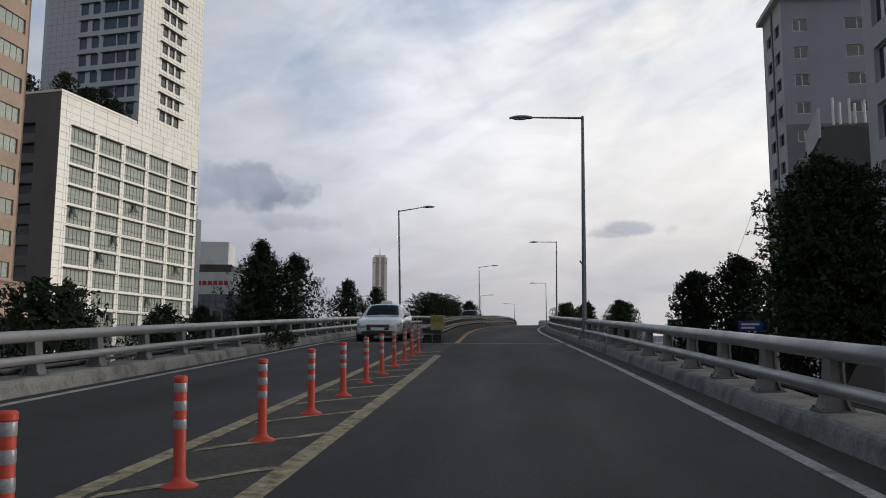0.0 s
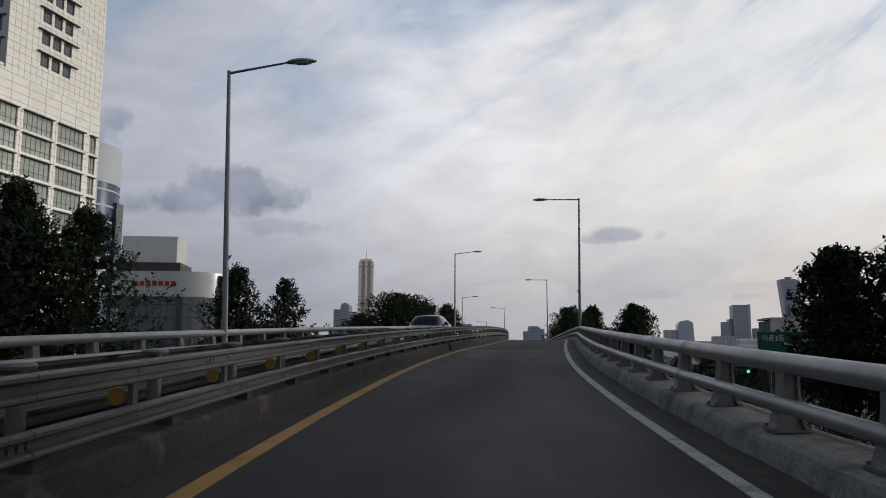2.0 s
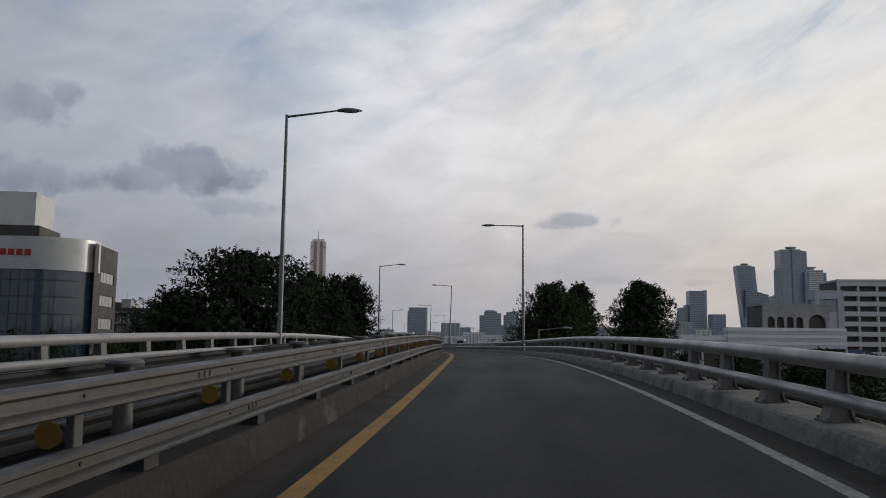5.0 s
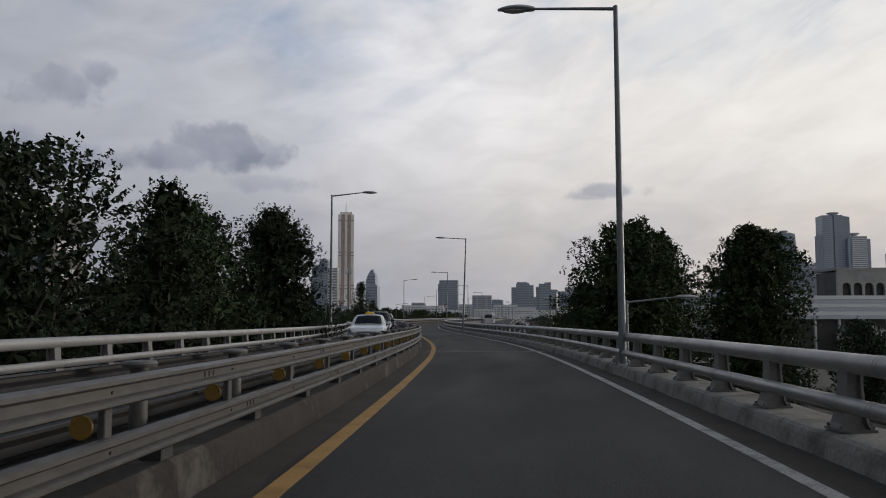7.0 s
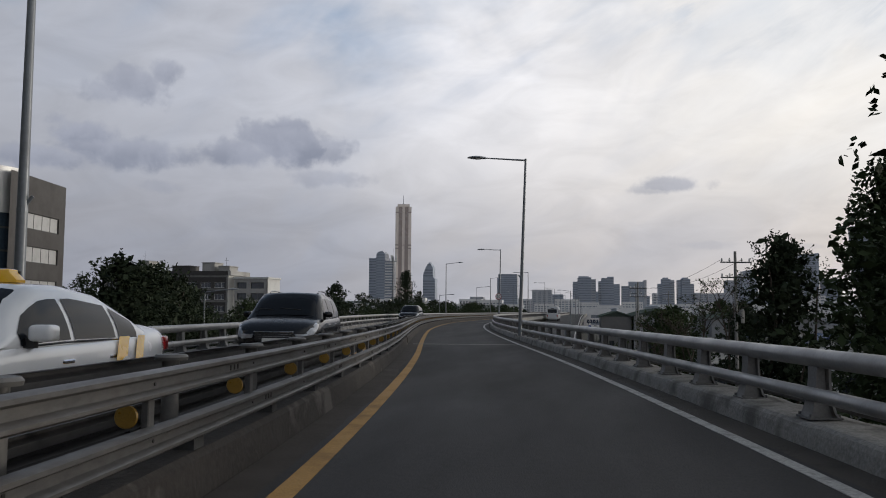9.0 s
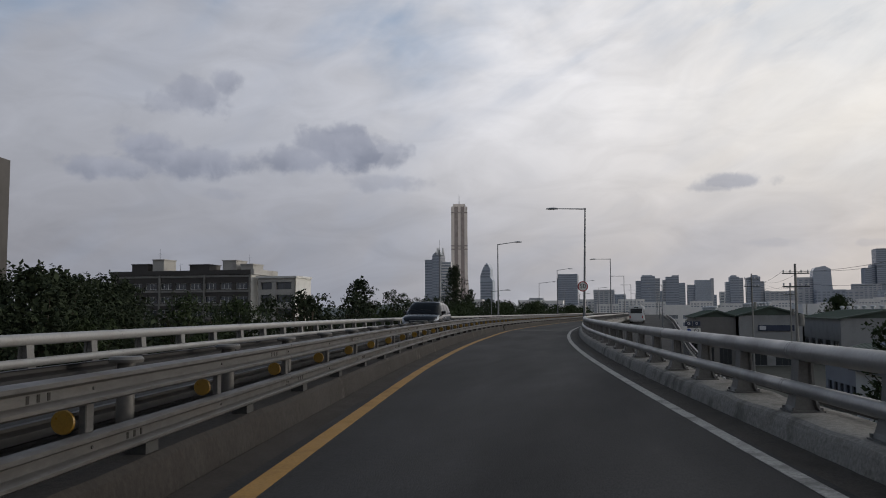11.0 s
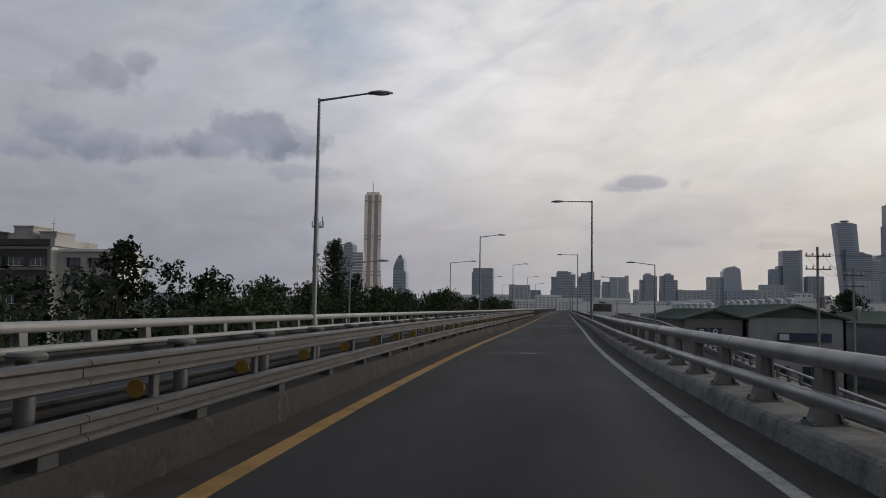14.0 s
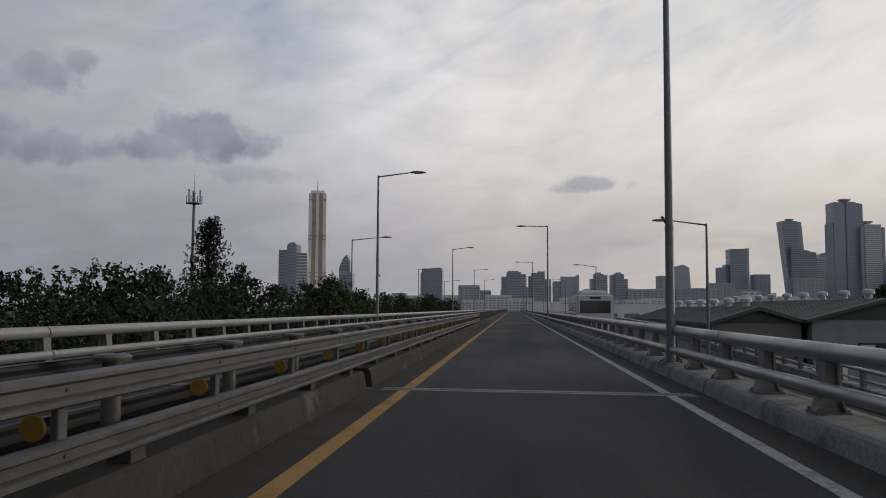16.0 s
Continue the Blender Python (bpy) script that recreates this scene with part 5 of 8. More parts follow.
def city_tower(x, y, label, pieces, cap=None, depth=38.0, storey=5.0):
    """A distant tower from outlined masses: (name, material, outline, front offset, band share)."""
    ob = thing("far_tower", pose(x, y, GROUND_Z), label, "skyscraper", "distant city")
    for name, mat, poly, off, share in pieces:
        bm = bmesh.new()
        prism(bm, poly, off, depth - off)
        p = part(name, bm, mat, ob)
        if not share:
            continue
        bm = bmesh.new()
        z = 6.0
        while z < max(q[1] for q in poly) - 2:
            r = reach_at(poly, z)
            if r:
                box(bm, r[0] + 0.4, r[1] - 0.4, off - 0.5, off, z, z + storey * share)
            z += storey
        part("facade_grid", bm, FAR_BLUE if mat in (FAR_GLASS, FAR_PALE_GLASS) else FAR_GLASS, p)["kind"] = "stuff"
    if cap:
        cx, cz, r = cap
        bm = bmesh.new()
        lathe(bm, [(r * 0.55, cz - 1), (r * 0.55, cz + r * 0.25), (r, cz + r * 0.5), (r, cz + r * 0.66), (r * 0.8, cz + r * 0.7)], 20, Matrix.Translation((cx, depth / 2, 0)))
        part("roof_crown", bm, FAR_GREY, ob, "flared roof crown")
    return ob


def rect(x0, x1, z1):
    return [(x0, 0), (x1, 0), (x1, z1), (x0, z1)]


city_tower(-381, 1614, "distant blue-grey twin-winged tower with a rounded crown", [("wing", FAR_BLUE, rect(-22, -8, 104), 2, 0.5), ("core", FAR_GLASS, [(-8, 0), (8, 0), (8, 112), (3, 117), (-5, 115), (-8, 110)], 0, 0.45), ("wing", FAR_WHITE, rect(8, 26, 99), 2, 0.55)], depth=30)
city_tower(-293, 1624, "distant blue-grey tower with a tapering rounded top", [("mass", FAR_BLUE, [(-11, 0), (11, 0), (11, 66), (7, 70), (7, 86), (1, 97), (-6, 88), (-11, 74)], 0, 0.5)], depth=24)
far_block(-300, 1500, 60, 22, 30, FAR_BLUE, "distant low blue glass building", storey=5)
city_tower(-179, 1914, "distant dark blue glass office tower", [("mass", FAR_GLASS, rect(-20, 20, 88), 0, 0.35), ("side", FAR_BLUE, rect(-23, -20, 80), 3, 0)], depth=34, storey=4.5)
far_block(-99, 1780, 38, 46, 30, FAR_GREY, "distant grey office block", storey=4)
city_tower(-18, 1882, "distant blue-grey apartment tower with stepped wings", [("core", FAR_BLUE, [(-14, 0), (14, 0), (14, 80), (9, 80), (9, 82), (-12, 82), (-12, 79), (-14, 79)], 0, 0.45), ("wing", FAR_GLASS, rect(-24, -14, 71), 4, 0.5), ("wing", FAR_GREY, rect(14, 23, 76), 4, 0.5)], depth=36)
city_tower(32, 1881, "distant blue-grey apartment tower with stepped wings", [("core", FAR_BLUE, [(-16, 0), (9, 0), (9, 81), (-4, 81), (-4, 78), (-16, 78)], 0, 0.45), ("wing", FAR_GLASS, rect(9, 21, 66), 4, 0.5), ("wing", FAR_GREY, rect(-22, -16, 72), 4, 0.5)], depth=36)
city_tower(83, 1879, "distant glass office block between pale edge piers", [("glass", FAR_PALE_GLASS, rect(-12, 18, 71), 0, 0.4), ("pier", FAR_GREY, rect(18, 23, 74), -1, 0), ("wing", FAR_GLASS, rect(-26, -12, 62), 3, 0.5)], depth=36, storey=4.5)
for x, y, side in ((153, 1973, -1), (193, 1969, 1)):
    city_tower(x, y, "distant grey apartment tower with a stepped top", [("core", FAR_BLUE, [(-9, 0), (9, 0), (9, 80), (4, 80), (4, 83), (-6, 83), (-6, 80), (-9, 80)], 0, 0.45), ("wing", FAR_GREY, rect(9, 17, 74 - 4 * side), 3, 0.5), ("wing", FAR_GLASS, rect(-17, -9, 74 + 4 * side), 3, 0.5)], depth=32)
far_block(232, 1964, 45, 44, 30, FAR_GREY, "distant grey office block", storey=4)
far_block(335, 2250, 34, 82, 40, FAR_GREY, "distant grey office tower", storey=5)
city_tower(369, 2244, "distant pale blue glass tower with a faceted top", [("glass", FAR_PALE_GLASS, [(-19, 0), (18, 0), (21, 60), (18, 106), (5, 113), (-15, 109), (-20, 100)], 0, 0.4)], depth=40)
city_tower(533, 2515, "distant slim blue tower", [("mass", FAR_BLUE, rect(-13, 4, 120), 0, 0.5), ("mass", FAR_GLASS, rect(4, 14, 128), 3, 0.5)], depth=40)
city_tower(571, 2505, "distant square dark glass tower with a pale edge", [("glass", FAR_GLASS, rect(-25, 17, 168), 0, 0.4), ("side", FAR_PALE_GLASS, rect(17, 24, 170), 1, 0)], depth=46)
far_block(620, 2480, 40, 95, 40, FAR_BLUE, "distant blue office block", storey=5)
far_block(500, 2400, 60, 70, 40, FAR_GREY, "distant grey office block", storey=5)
# the right-hand facet is given pale glass to look lit
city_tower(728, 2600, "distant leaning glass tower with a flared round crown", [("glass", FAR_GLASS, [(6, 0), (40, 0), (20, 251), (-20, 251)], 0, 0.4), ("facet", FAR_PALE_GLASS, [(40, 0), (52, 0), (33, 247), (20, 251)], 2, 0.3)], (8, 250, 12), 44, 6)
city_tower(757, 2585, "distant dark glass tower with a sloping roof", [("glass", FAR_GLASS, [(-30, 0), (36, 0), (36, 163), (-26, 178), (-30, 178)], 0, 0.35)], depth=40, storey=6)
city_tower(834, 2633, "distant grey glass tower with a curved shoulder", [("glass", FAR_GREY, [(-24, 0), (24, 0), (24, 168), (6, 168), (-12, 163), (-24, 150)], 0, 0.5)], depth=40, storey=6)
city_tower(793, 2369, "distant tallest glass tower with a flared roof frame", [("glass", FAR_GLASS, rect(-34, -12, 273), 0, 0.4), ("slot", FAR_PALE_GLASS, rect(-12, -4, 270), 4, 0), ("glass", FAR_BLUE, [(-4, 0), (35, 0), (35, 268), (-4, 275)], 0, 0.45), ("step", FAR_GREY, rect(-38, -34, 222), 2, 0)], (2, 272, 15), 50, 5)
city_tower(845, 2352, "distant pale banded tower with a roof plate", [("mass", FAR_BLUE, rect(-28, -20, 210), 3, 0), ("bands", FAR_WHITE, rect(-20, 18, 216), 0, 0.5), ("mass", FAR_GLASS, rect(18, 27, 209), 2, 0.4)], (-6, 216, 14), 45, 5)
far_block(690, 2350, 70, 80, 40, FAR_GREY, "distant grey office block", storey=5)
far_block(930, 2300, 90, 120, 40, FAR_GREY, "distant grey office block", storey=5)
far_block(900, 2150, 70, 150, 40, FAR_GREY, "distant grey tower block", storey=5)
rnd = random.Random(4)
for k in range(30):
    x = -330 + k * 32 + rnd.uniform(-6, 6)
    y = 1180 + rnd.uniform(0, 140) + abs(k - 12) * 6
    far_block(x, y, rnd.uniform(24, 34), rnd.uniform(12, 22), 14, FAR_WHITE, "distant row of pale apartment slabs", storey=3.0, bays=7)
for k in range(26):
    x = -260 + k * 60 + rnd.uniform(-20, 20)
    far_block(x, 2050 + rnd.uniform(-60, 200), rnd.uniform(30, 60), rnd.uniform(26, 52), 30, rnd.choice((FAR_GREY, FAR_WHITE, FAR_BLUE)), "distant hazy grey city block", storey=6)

# distant hills
bm = bmesh.new()
# bluish pale base puts haze into the hills' own colour
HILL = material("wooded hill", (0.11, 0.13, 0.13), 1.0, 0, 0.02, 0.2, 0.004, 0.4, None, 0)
cols_, rows_ = 60, 5
grid_ = []
for j in range(rows_):
    line_ = []
    for i in range(cols_):
        x = -1600 + i * 60
        h = (26 + 30 * noise.noise((x * 0.0023, 4.2, 0)) + 12 * noise.noise((x * 0.009, 1.2, 3))) * math.sin(math.pi * j / (rows_ - 1)) * (1.4 if -250 < x < 150 else 1)
        line_.append(bm.verts.new((x, 2900 + 90 * j, GROUND_Z + max(0, h) * 1.3)))
    grid_.append(line_)
for a, b in zip(grid_, grid_[1:]):
    for k in range(cols_ - 1):
        bm.faces.new((a[k], a[k + 1], b[k + 1], b[k]))
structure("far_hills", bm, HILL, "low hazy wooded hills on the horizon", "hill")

# ------------------------------------------------------------------ trees
def lattice_noise(p, seed):
    """Smooth value noise on an array of points."""
    rng = np.random.default_rng(seed)
    table = rng.random(4096)
    q = np.floor(p).astype(np.int64)
    f = p - q
    f = f * f * (3 - 2 * f)
    out = 0.0
    for dx in (0, 1):
        for dy in (0, 1):
            for dz in (0, 1):
                h = ((q[:, 0] + dx) * 73856093 ^ (q[:, 1] + dy) * 19349663 ^ (q[:, 2] + dz) * 83492791) & 4095
                w = (f[:, 0] if dx else 1 - f[:, 0]) * (f[:, 1] if dy else 1 - f[:, 1]) * (f[:, 2] if dz else 1 - f[:, 2])
                out = out + table[h] * w
    return out


def blades(c, size, seed, droop=0.0):
    """One leaf blade at each point, as one mesh."""
    rng = np.random.default_rng(seed)
    count = len(c)
    n = rng.normal(size=(count, 3)) + np.array([0, 0, 0.9])
    n /= np.linalg.norm(n, axis=1)[:, None]
    t = np.cross(n, rng.normal(size=(count, 3)))
    t /= np.linalg.norm(t, axis=1)[:, None]
    t[:, 2] -= droop
    b = np.cross(n, t)
    s = size * rng.uniform(0.55, 1.35, count)[:, None]
    v = np.stack([c - t * s, c + b * s * 0.5, c + t * s, c - b * s * 0.5], 1).reshape(-1, 3)
    me = bpy.data.meshes.new("crown")
    me.vertices.add(count * 4)
    me.vertices.foreach_set("co", v.astype(np.float32).ravel())
    me.loops.add(count * 4)
    me.loops.foreach_set("vertex_index", np.arange(count * 4, dtype=np.int32))
    me.polygons.add(count)
    me.polygons.foreach_set("loop_start", np.arange(0, count * 4, 4, dtype=np.int32))
    me.update()
    return me


def leaf_cloud(centres, radii, count, size, seed, flat=0.75, droop=0.0):
    """Leaf blades scattered in round clumps."""
    rng = np.random.default_rng(seed)
    centres, radii = np.asarray(centres), np.asarray(radii)
    w = radii ** 2
    pick = rng.choice(len(centres), count, p=w / w.sum())
    d = rng.normal(size=(count, 3))
    d /= np.linalg.norm(d, axis=1)[:, None]
    r = rng.uniform(0.05, 1.0, count) ** 0.5 * rng.uniform(0.85, 1.18, count)
    return blades(centres[pick] + d * (r * radii[pick])[:, None] * np.array([1, 1, flat]), size, seed, droop)


def crown(shape, height, z0, spread, count, size, seed):
    """Leafy twigs inside an envelope whose edge is broken up by noise at two sizes: each twig leaves its limb outwards, arches over and carries leaves on both sides."""
    rng = np.random.default_rng(seed)
    per = 14 if count > 1200 else 8
    n = count // per + 1
    m = n * 3
    u = rng.random(m)
    a = rng.uniform(0, 2 * math.pi, m)
    if shape == "round":
        w = np.where(u < 0.40, np.sqrt(np.clip(1 - ((u - 0.40) / 0.60) ** 2, 0, 1)), np.sqrt(np.clip(1 - ((u - 0.40) / 0.60) ** 2, 0, 1)) ** 0.92)
    elif shape == "umbrella":
        w = np.clip(0.55 + 1.5 * u, 0, 1) * np.sqrt(np.clip(1 - u ** 4.5, 0, 1))
    elif shape == "cone":
        w = ((1 - u) ** 0.60 * np.clip(u * 6, 0.25, 1)) * (0.88 + 0.42 * ((1 - u) * 8.0 + 0.35 * np.sin(3 * a + seed)) % 1.0) + 0.02
    else:
        w = np.sin(math.pi * np.clip(u * 0.86 + 0.12, 0, 1)) ** 0.55
    k = max(0.8, spread * 0.30)
    z = z0 + (height - z0) * u
    d = np.stack([np.cos(a) * spread * w, np.sin(a) * spread * w, z], 1)
    lobes = lattice_noise(d / k + seed * 7.3, seed)
    small = lattice_noise(d / (k * 0.4) + seed * 3.1, seed + 9)
    edge = 0.66 + 0.34 * lobes + 0.18 * small
    r = 1.0 - 0.62 * rng.random(m) ** 1.6
    base = np.stack([np.cos(a) * spread * w * r * edge, np.sin(a) * spread * w * r * edge, z], 1)
    base[:, 2] += ((lobes - 0.5) * k * 0.8 + (small - 0.5) * k * 0.4) * (1.0 if shape != "cone" else 0.35)
    fine = lattice_noise(base / (k * 0.55) + 31.7, seed + 5)
    keep = (fine + 0.3 * rng.random(m) > 0.50) | (r < 0.62)
    base = base[keep][:n]
    n = len(base)
    feathery = shape in ("umbrella", "column")
    mid = np.array([0, 0, z0 + (height - z0) * 0.35])
    way = base - mid
    way /= np.linalg.norm(way, axis=1)[:, None] + 1e-6
    way = way + rng.normal(0, 0.38, (n, 3)) + np.array([0, 0, 0.25])
    way /= np.linalg.norm(way, axis=1)[:, None]
    reach = (rng.uniform(0.5, 1.35, n) if feathery else rng.uniform(0.35, 0.8, n)) * min(1.0, 0.35 + spread * 0.16)
    v = (np.arange(per) + rng.uniform(0, 1, (n, per))) / per
    side = np.cross(way, rng.normal(size=(n, 3)))
    side /= np.linalg.norm(side, axis=1)[:, None] + 1e-6
    flip = np.where(np.arange(per) % 2 == 0, 1.0, -1.0)[None, :] * (1.05 - 0.75 * v) * size * (0.9 if feathery else 1.6)
    c = base[:, None, :] + way[:, None, :] * (v * reach[:, None])[:, :, None] + side[:, None, :] * flip[:, :, None] + rng.normal(0, size * 0.35, (n, per, 3))
    c[:, :, 2] -= (0.30 if feathery else 0.12) * (v * reach[:, None]) ** 2
    me = blades(c.reshape(-1, 3), size, seed)
    # larger leaves deep inside close the crown
    deep = np.repeat(base, (12 if shape == "cone" else 8) if count > 16000 else 4, axis=0)
    deep = deep * np.stack([rng.uniform(0.15, 0.9, len(deep))] * 2 + [np.ones(len(deep))], 1) + rng.normal(0, size * 2.0, deep.shape)
    heart = blades(deep, max(size, 0.10) * 2.0, seed + 1)
    return me, heart


def limbs(bm, base, tips, r0, seed):
    rng = random.Random(seed)
    for tip in tips:
        p, r = Vector(base), r0
        n = 4
        for k in range(1, n + 1):
            u = k / n
            q = Vector(base).lerp(Vector(tip), u) + Vector((rng.uniform(-1, 1), rng.uniform(-1, 1), rng.uniform(-0.3, 0.6))) * 0.12 * (Vector(tip) - Vector(base)).length * (1 - u)
            t = r0 * (1 - 0.85 * u)
            tube(bm, p, q, r, t, 6, False)
            p, r = q, t


def tree(x, y, height, spread, label, leaf, seed, shape="round", leaves=6000, size=0.2, base_z=GROUND_Z, clumps=46, crown_from=0.3, category="tree", group="", name="tree"):
    rng = random.Random(seed)
    ob = thing(name, pose(x, y, base_z), label, category, group)
    cs, rs = [], []
    z0 = height * crown_from
    for k in range(clumps):
        u = rng.random()
        a = rng.uniform(0, 2 * math.pi)
        if shape == "round":
            zc = z0 + (height - z0) * u
            w = spread * math.sqrt(max(0.03, 1 - (2 * u - 0.85) ** 2 / 1.35))
            rad = w * math.sqrt(rng.uniform(0.15, 1.0))
            cr = spread * rng.uniform(0.24, 0.40)
        elif shape == "umbrella":
            zc = z0 + (height - z0) * (0.45 + 0.55 * u)
            w = spread * math.sqrt(max(0.04, 1 - ((zc - z0) / (height - z0)) ** 2.4 * 0.8))
            rad = w * math.sqrt(rng.uniform(0.05, 1.0))
            cr = spread * rng.uniform(0.12, 0.24)
        elif shape == "cone":
            zc = z0 + (height - z0) * u ** 1.1
            w = spread * (1 - u) ** 0.75 + 0.15 * spread
            rad = w * math.sqrt(rng.uniform(0.02, 1.0)) * 0.72
            cr = spread * rng.uniform(0.26, 0.42) * (1.15 - 0.8 * u)
        else:   # column
            zc = z0 + (height - z0) * u
            w = spread * (0.75 + 0.4 * math.sin(math.pi * u)) * (1 - 0.7 * u ** 3)
            rad = w * math.sqrt(rng.uniform(0.1, 1.0)) * 0.7
            cr = spread * rng.uniform(0.32, 0.52) * (1 - 0.5 * u)
        cs.append((rad * math.cos(a), rad * math.sin(a), min(zc, height - cr * 0.7)))
        rs.append(cr)
    bm = bmesh.new()
    tr = max(0.09, height * 0.020)
    p = Vector((0, 0, 0))
    top = height * (0.55 if shape in ("round", "umbrella") else 0.92)
    for k in range(1, 6):
        q = Vector((rng.uniform(-0.15, 0.15), rng.uniform(-0.15, 0.15), top * k / 5))
        tube(bm, p, q, tr * (1.15 - 0.18 * (k - 1)), tr * (1.15 - 0.18 * k), 9, k in (1,))
        p = q
    base = (0, 0, height * (0.28 if shape in ("round", "umbrella") else 0.2))
    pick = rng.sample(range(len(cs)), min(14 if leaves > 2000 else 50, len(cs)))
    limbs(bm, base, [cs[k] for k in pick], tr * 0.55, seed)
    part("trunk", bm, BARK, ob, soft=60)
    me, heart = crown(shape, height, z0, spread * 1.1, int(leaves * (0.45 if leaves > 39000 else 0.5)), size * 1.05, seed)
    me.materials.append(leaf)
    heart.materials.append(leaf)
    part("crown", me, None, ob)
    part("inner_crown", heart, None, ob)
    return ob


def bare_tree(x, y, height, spread, seed):
    """A thin tree of forking twigs with a few leaves left on them."""
    rng = random.Random(seed)
    ob = thing("tree", pose(x, y, GROUND_Z), "thin half-bare tree with sparse leaves", "tree")
    bm = bmesh.new()
    ends = []

    def grow(p, way, length, r, depth):
        q = p + way * length
        tube(bm, p, q, r, r * 0.68, 5, False)
        if depth == 0:
            ends.extend([p.lerp(q, 0.5), q])
            return
        for _ in range(3 if depth < 4 else 2):
            turn = Vector((rng.gauss(0, 1), rng.gauss(0, 1), rng.gauss(0.15, 0.6)))
            grow(q, (way + turn * 0.48).normalized(), length * rng.uniform(0.62, 0.86), r * 0.66, depth - 1)
    trunk = Vector((rng.uniform(-0.1, 0.1), rng.uniform(-0.1, 0.1), height * 0.55))
    tube(bm, Vector((0, 0, 0)), trunk, 0.10, 0.065, 7, False)
    grow(trunk, Vector((0, 0, 1)), height * 0.112, 0.055, 5)
    part("trunk", bm, BARK, ob)
    rs = np.random.default_rng(seed)
    c = np.array([tuple(e) for e in ends])
    c = c[rs.random(len(c)) < 0.75]
    c = np.repeat(c, 3, axis=0) + rs.normal(0, 0.07, (len(c) * 3, 3))
    me = blades(c, 0.05, seed)
    me.materials.append(LEAF_LIGHT)
    part("leaves", me, None, ob)


# by the ramp's left side, from its start on
tree(-24.0, 66.4, 14.6, 3.9, "dark green ginkgo tree beside the ramp", LEAF_CONIFER, 1, "cone", 36000, 0.075, clumps=70, crown_from=0.12)
tree(-21.4, 67.5, 13.4, 4.1, "dark green ginkgo tree beside the ramp", LEAF_CONIFER, 2, "cone", 32000, 0.075, clumps=60, crown_from=0.12)
tree(-27.2, 62.0, 9.0, 2.6, "dark green ginkgo tree beside the ramp", LEAF_CONIFER, 3, "cone", 18000, 0.085, clumps=60, crown_from=0.12)
tree(-21.5, 86.1, 13.0, 3.4, "dark green ginkgo tree beside the ramp", LEAF_CONIFER, 4, "cone", 22000, 0.085, clumps=60, crown_from=0.12)
tree(-19.0, 88.5, 12.4, 2.9, "dark green ginkgo tree beside the ramp", LEAF_CONIFER, 5, "cone", 18000, 0.085, clumps=50, crown_from=0.12)
# low planting left of the start
for k, (x, y, h) in enumerate(((-16.0, 24.0, 7.6), (-20.5, 33.0, 8.2), (-17.5, 36.0, 7.4), (-27.0, 44.0, 8.0), (-19.0, 18.0, 7.5), (-30.0, 60.0, 8.2), (-33.0, 78.0, 9.0))):
    tree(x, y, h, 2.0, "young street tree with a loose crown", LEAF_DARK, 20 + k, "round", 7500, 0.075, clumps=34)
# spreading trees half way up
tree(-20.2, 139.8, 15.3, 6.2, "spreading dark zelkova tree with a flat crown", LEAF_DARK, 6, "umbrella", 60000, 0.1, clumps=120, crown_from=0.35)
tree(-25.4, 141.0, 12.8, 4.4, "dark zelkova tree with an uneven crown", LEAF_DARK, 7, "round", 42000, 0.1, clumps=80, crown_from=0.2)
tree(-14.1, 141.5, 14.1, 1.5, "slim tree with a feathery top", LEAF_DARK, 8, "column", 20000, 0.065, clumps=40, crown_from=0.15)
tree(-18.0, 150.5, 14.6, 4.3, "dense green roadside tree", LEAF, 9, "round", 52000, 0.072, clumps=80, crown_from=0.1)
tree(-15.7, 157.5, 15.3, 3.0, "dark zelkova tree with feathery branch ends", LEAF_DARK, 10, "column", 62000, 0.062, clumps=80, crown_from=0.2)
tree(-20.5, 160.0, 15.6, 4.0, "dense green roadside tree", LEAF_DARK, 11, "round", 26000, 0.1, clumps=60, crown_from=0.1)
tree(-26.5, 172.0, 11.0, 3.5, "dense green roadside tree", LEAF_DARK, 12, "round", 13109, 0.14, clumps=50, crown_from=0.1)
# right side
tree(12.6, 39.4, 14.2, 3.2, "large dark plane tree close to the railing", LEAF, 13, "round", 56000, 0.085, clumps=110, crown_from=0.42)
tree(15.2, 47.8, 12.6, 2.4, "large dark plane tree close to the railing", LEAF_DARK, 14, "round", 26219, 0.13, clumps=80, crown_from=0.45)
tree(12.6, 76.0, 12.7, 2.3, "dark roadside tree beside the ramp", LEAF_DARK, 15, "round", 17480, 0.12, clumps=60, crown_from=0.45)
tree(16.0, 74.0, 13.6, 3.0, "dark roadside tree beside the ramp", LEAF_DARK, 16, "round", 26219, 0.12, clumps=80, crown_from=0.2)
tree(18.6, 68.0, 12.2, 2.4, "dark roadside tree beside the ramp", LEAF_DARK, 17, "round", 19665, 0.12, clumps=60, crown_from=0.2)
tree(2.7, 165.6, 15.0, 4.15, "dense round tree with a bushy crown", LEAF, 18, "round", 60000, 0.095, clumps=130, crown_from=0.22)
tree(14.7, 185.4, 16.9, 4.5, "dense round tree with a bushy crown", LEAF, 19, "round", 60000, 0.12, clumps=120, crown_from=0.2)
tree(7.3, 187.0, 16.6, 3.0, "tall dense tree with large leaves", LEAF, 31, "round", 50000, 0.12, clumps=90, crown_from=0.2)
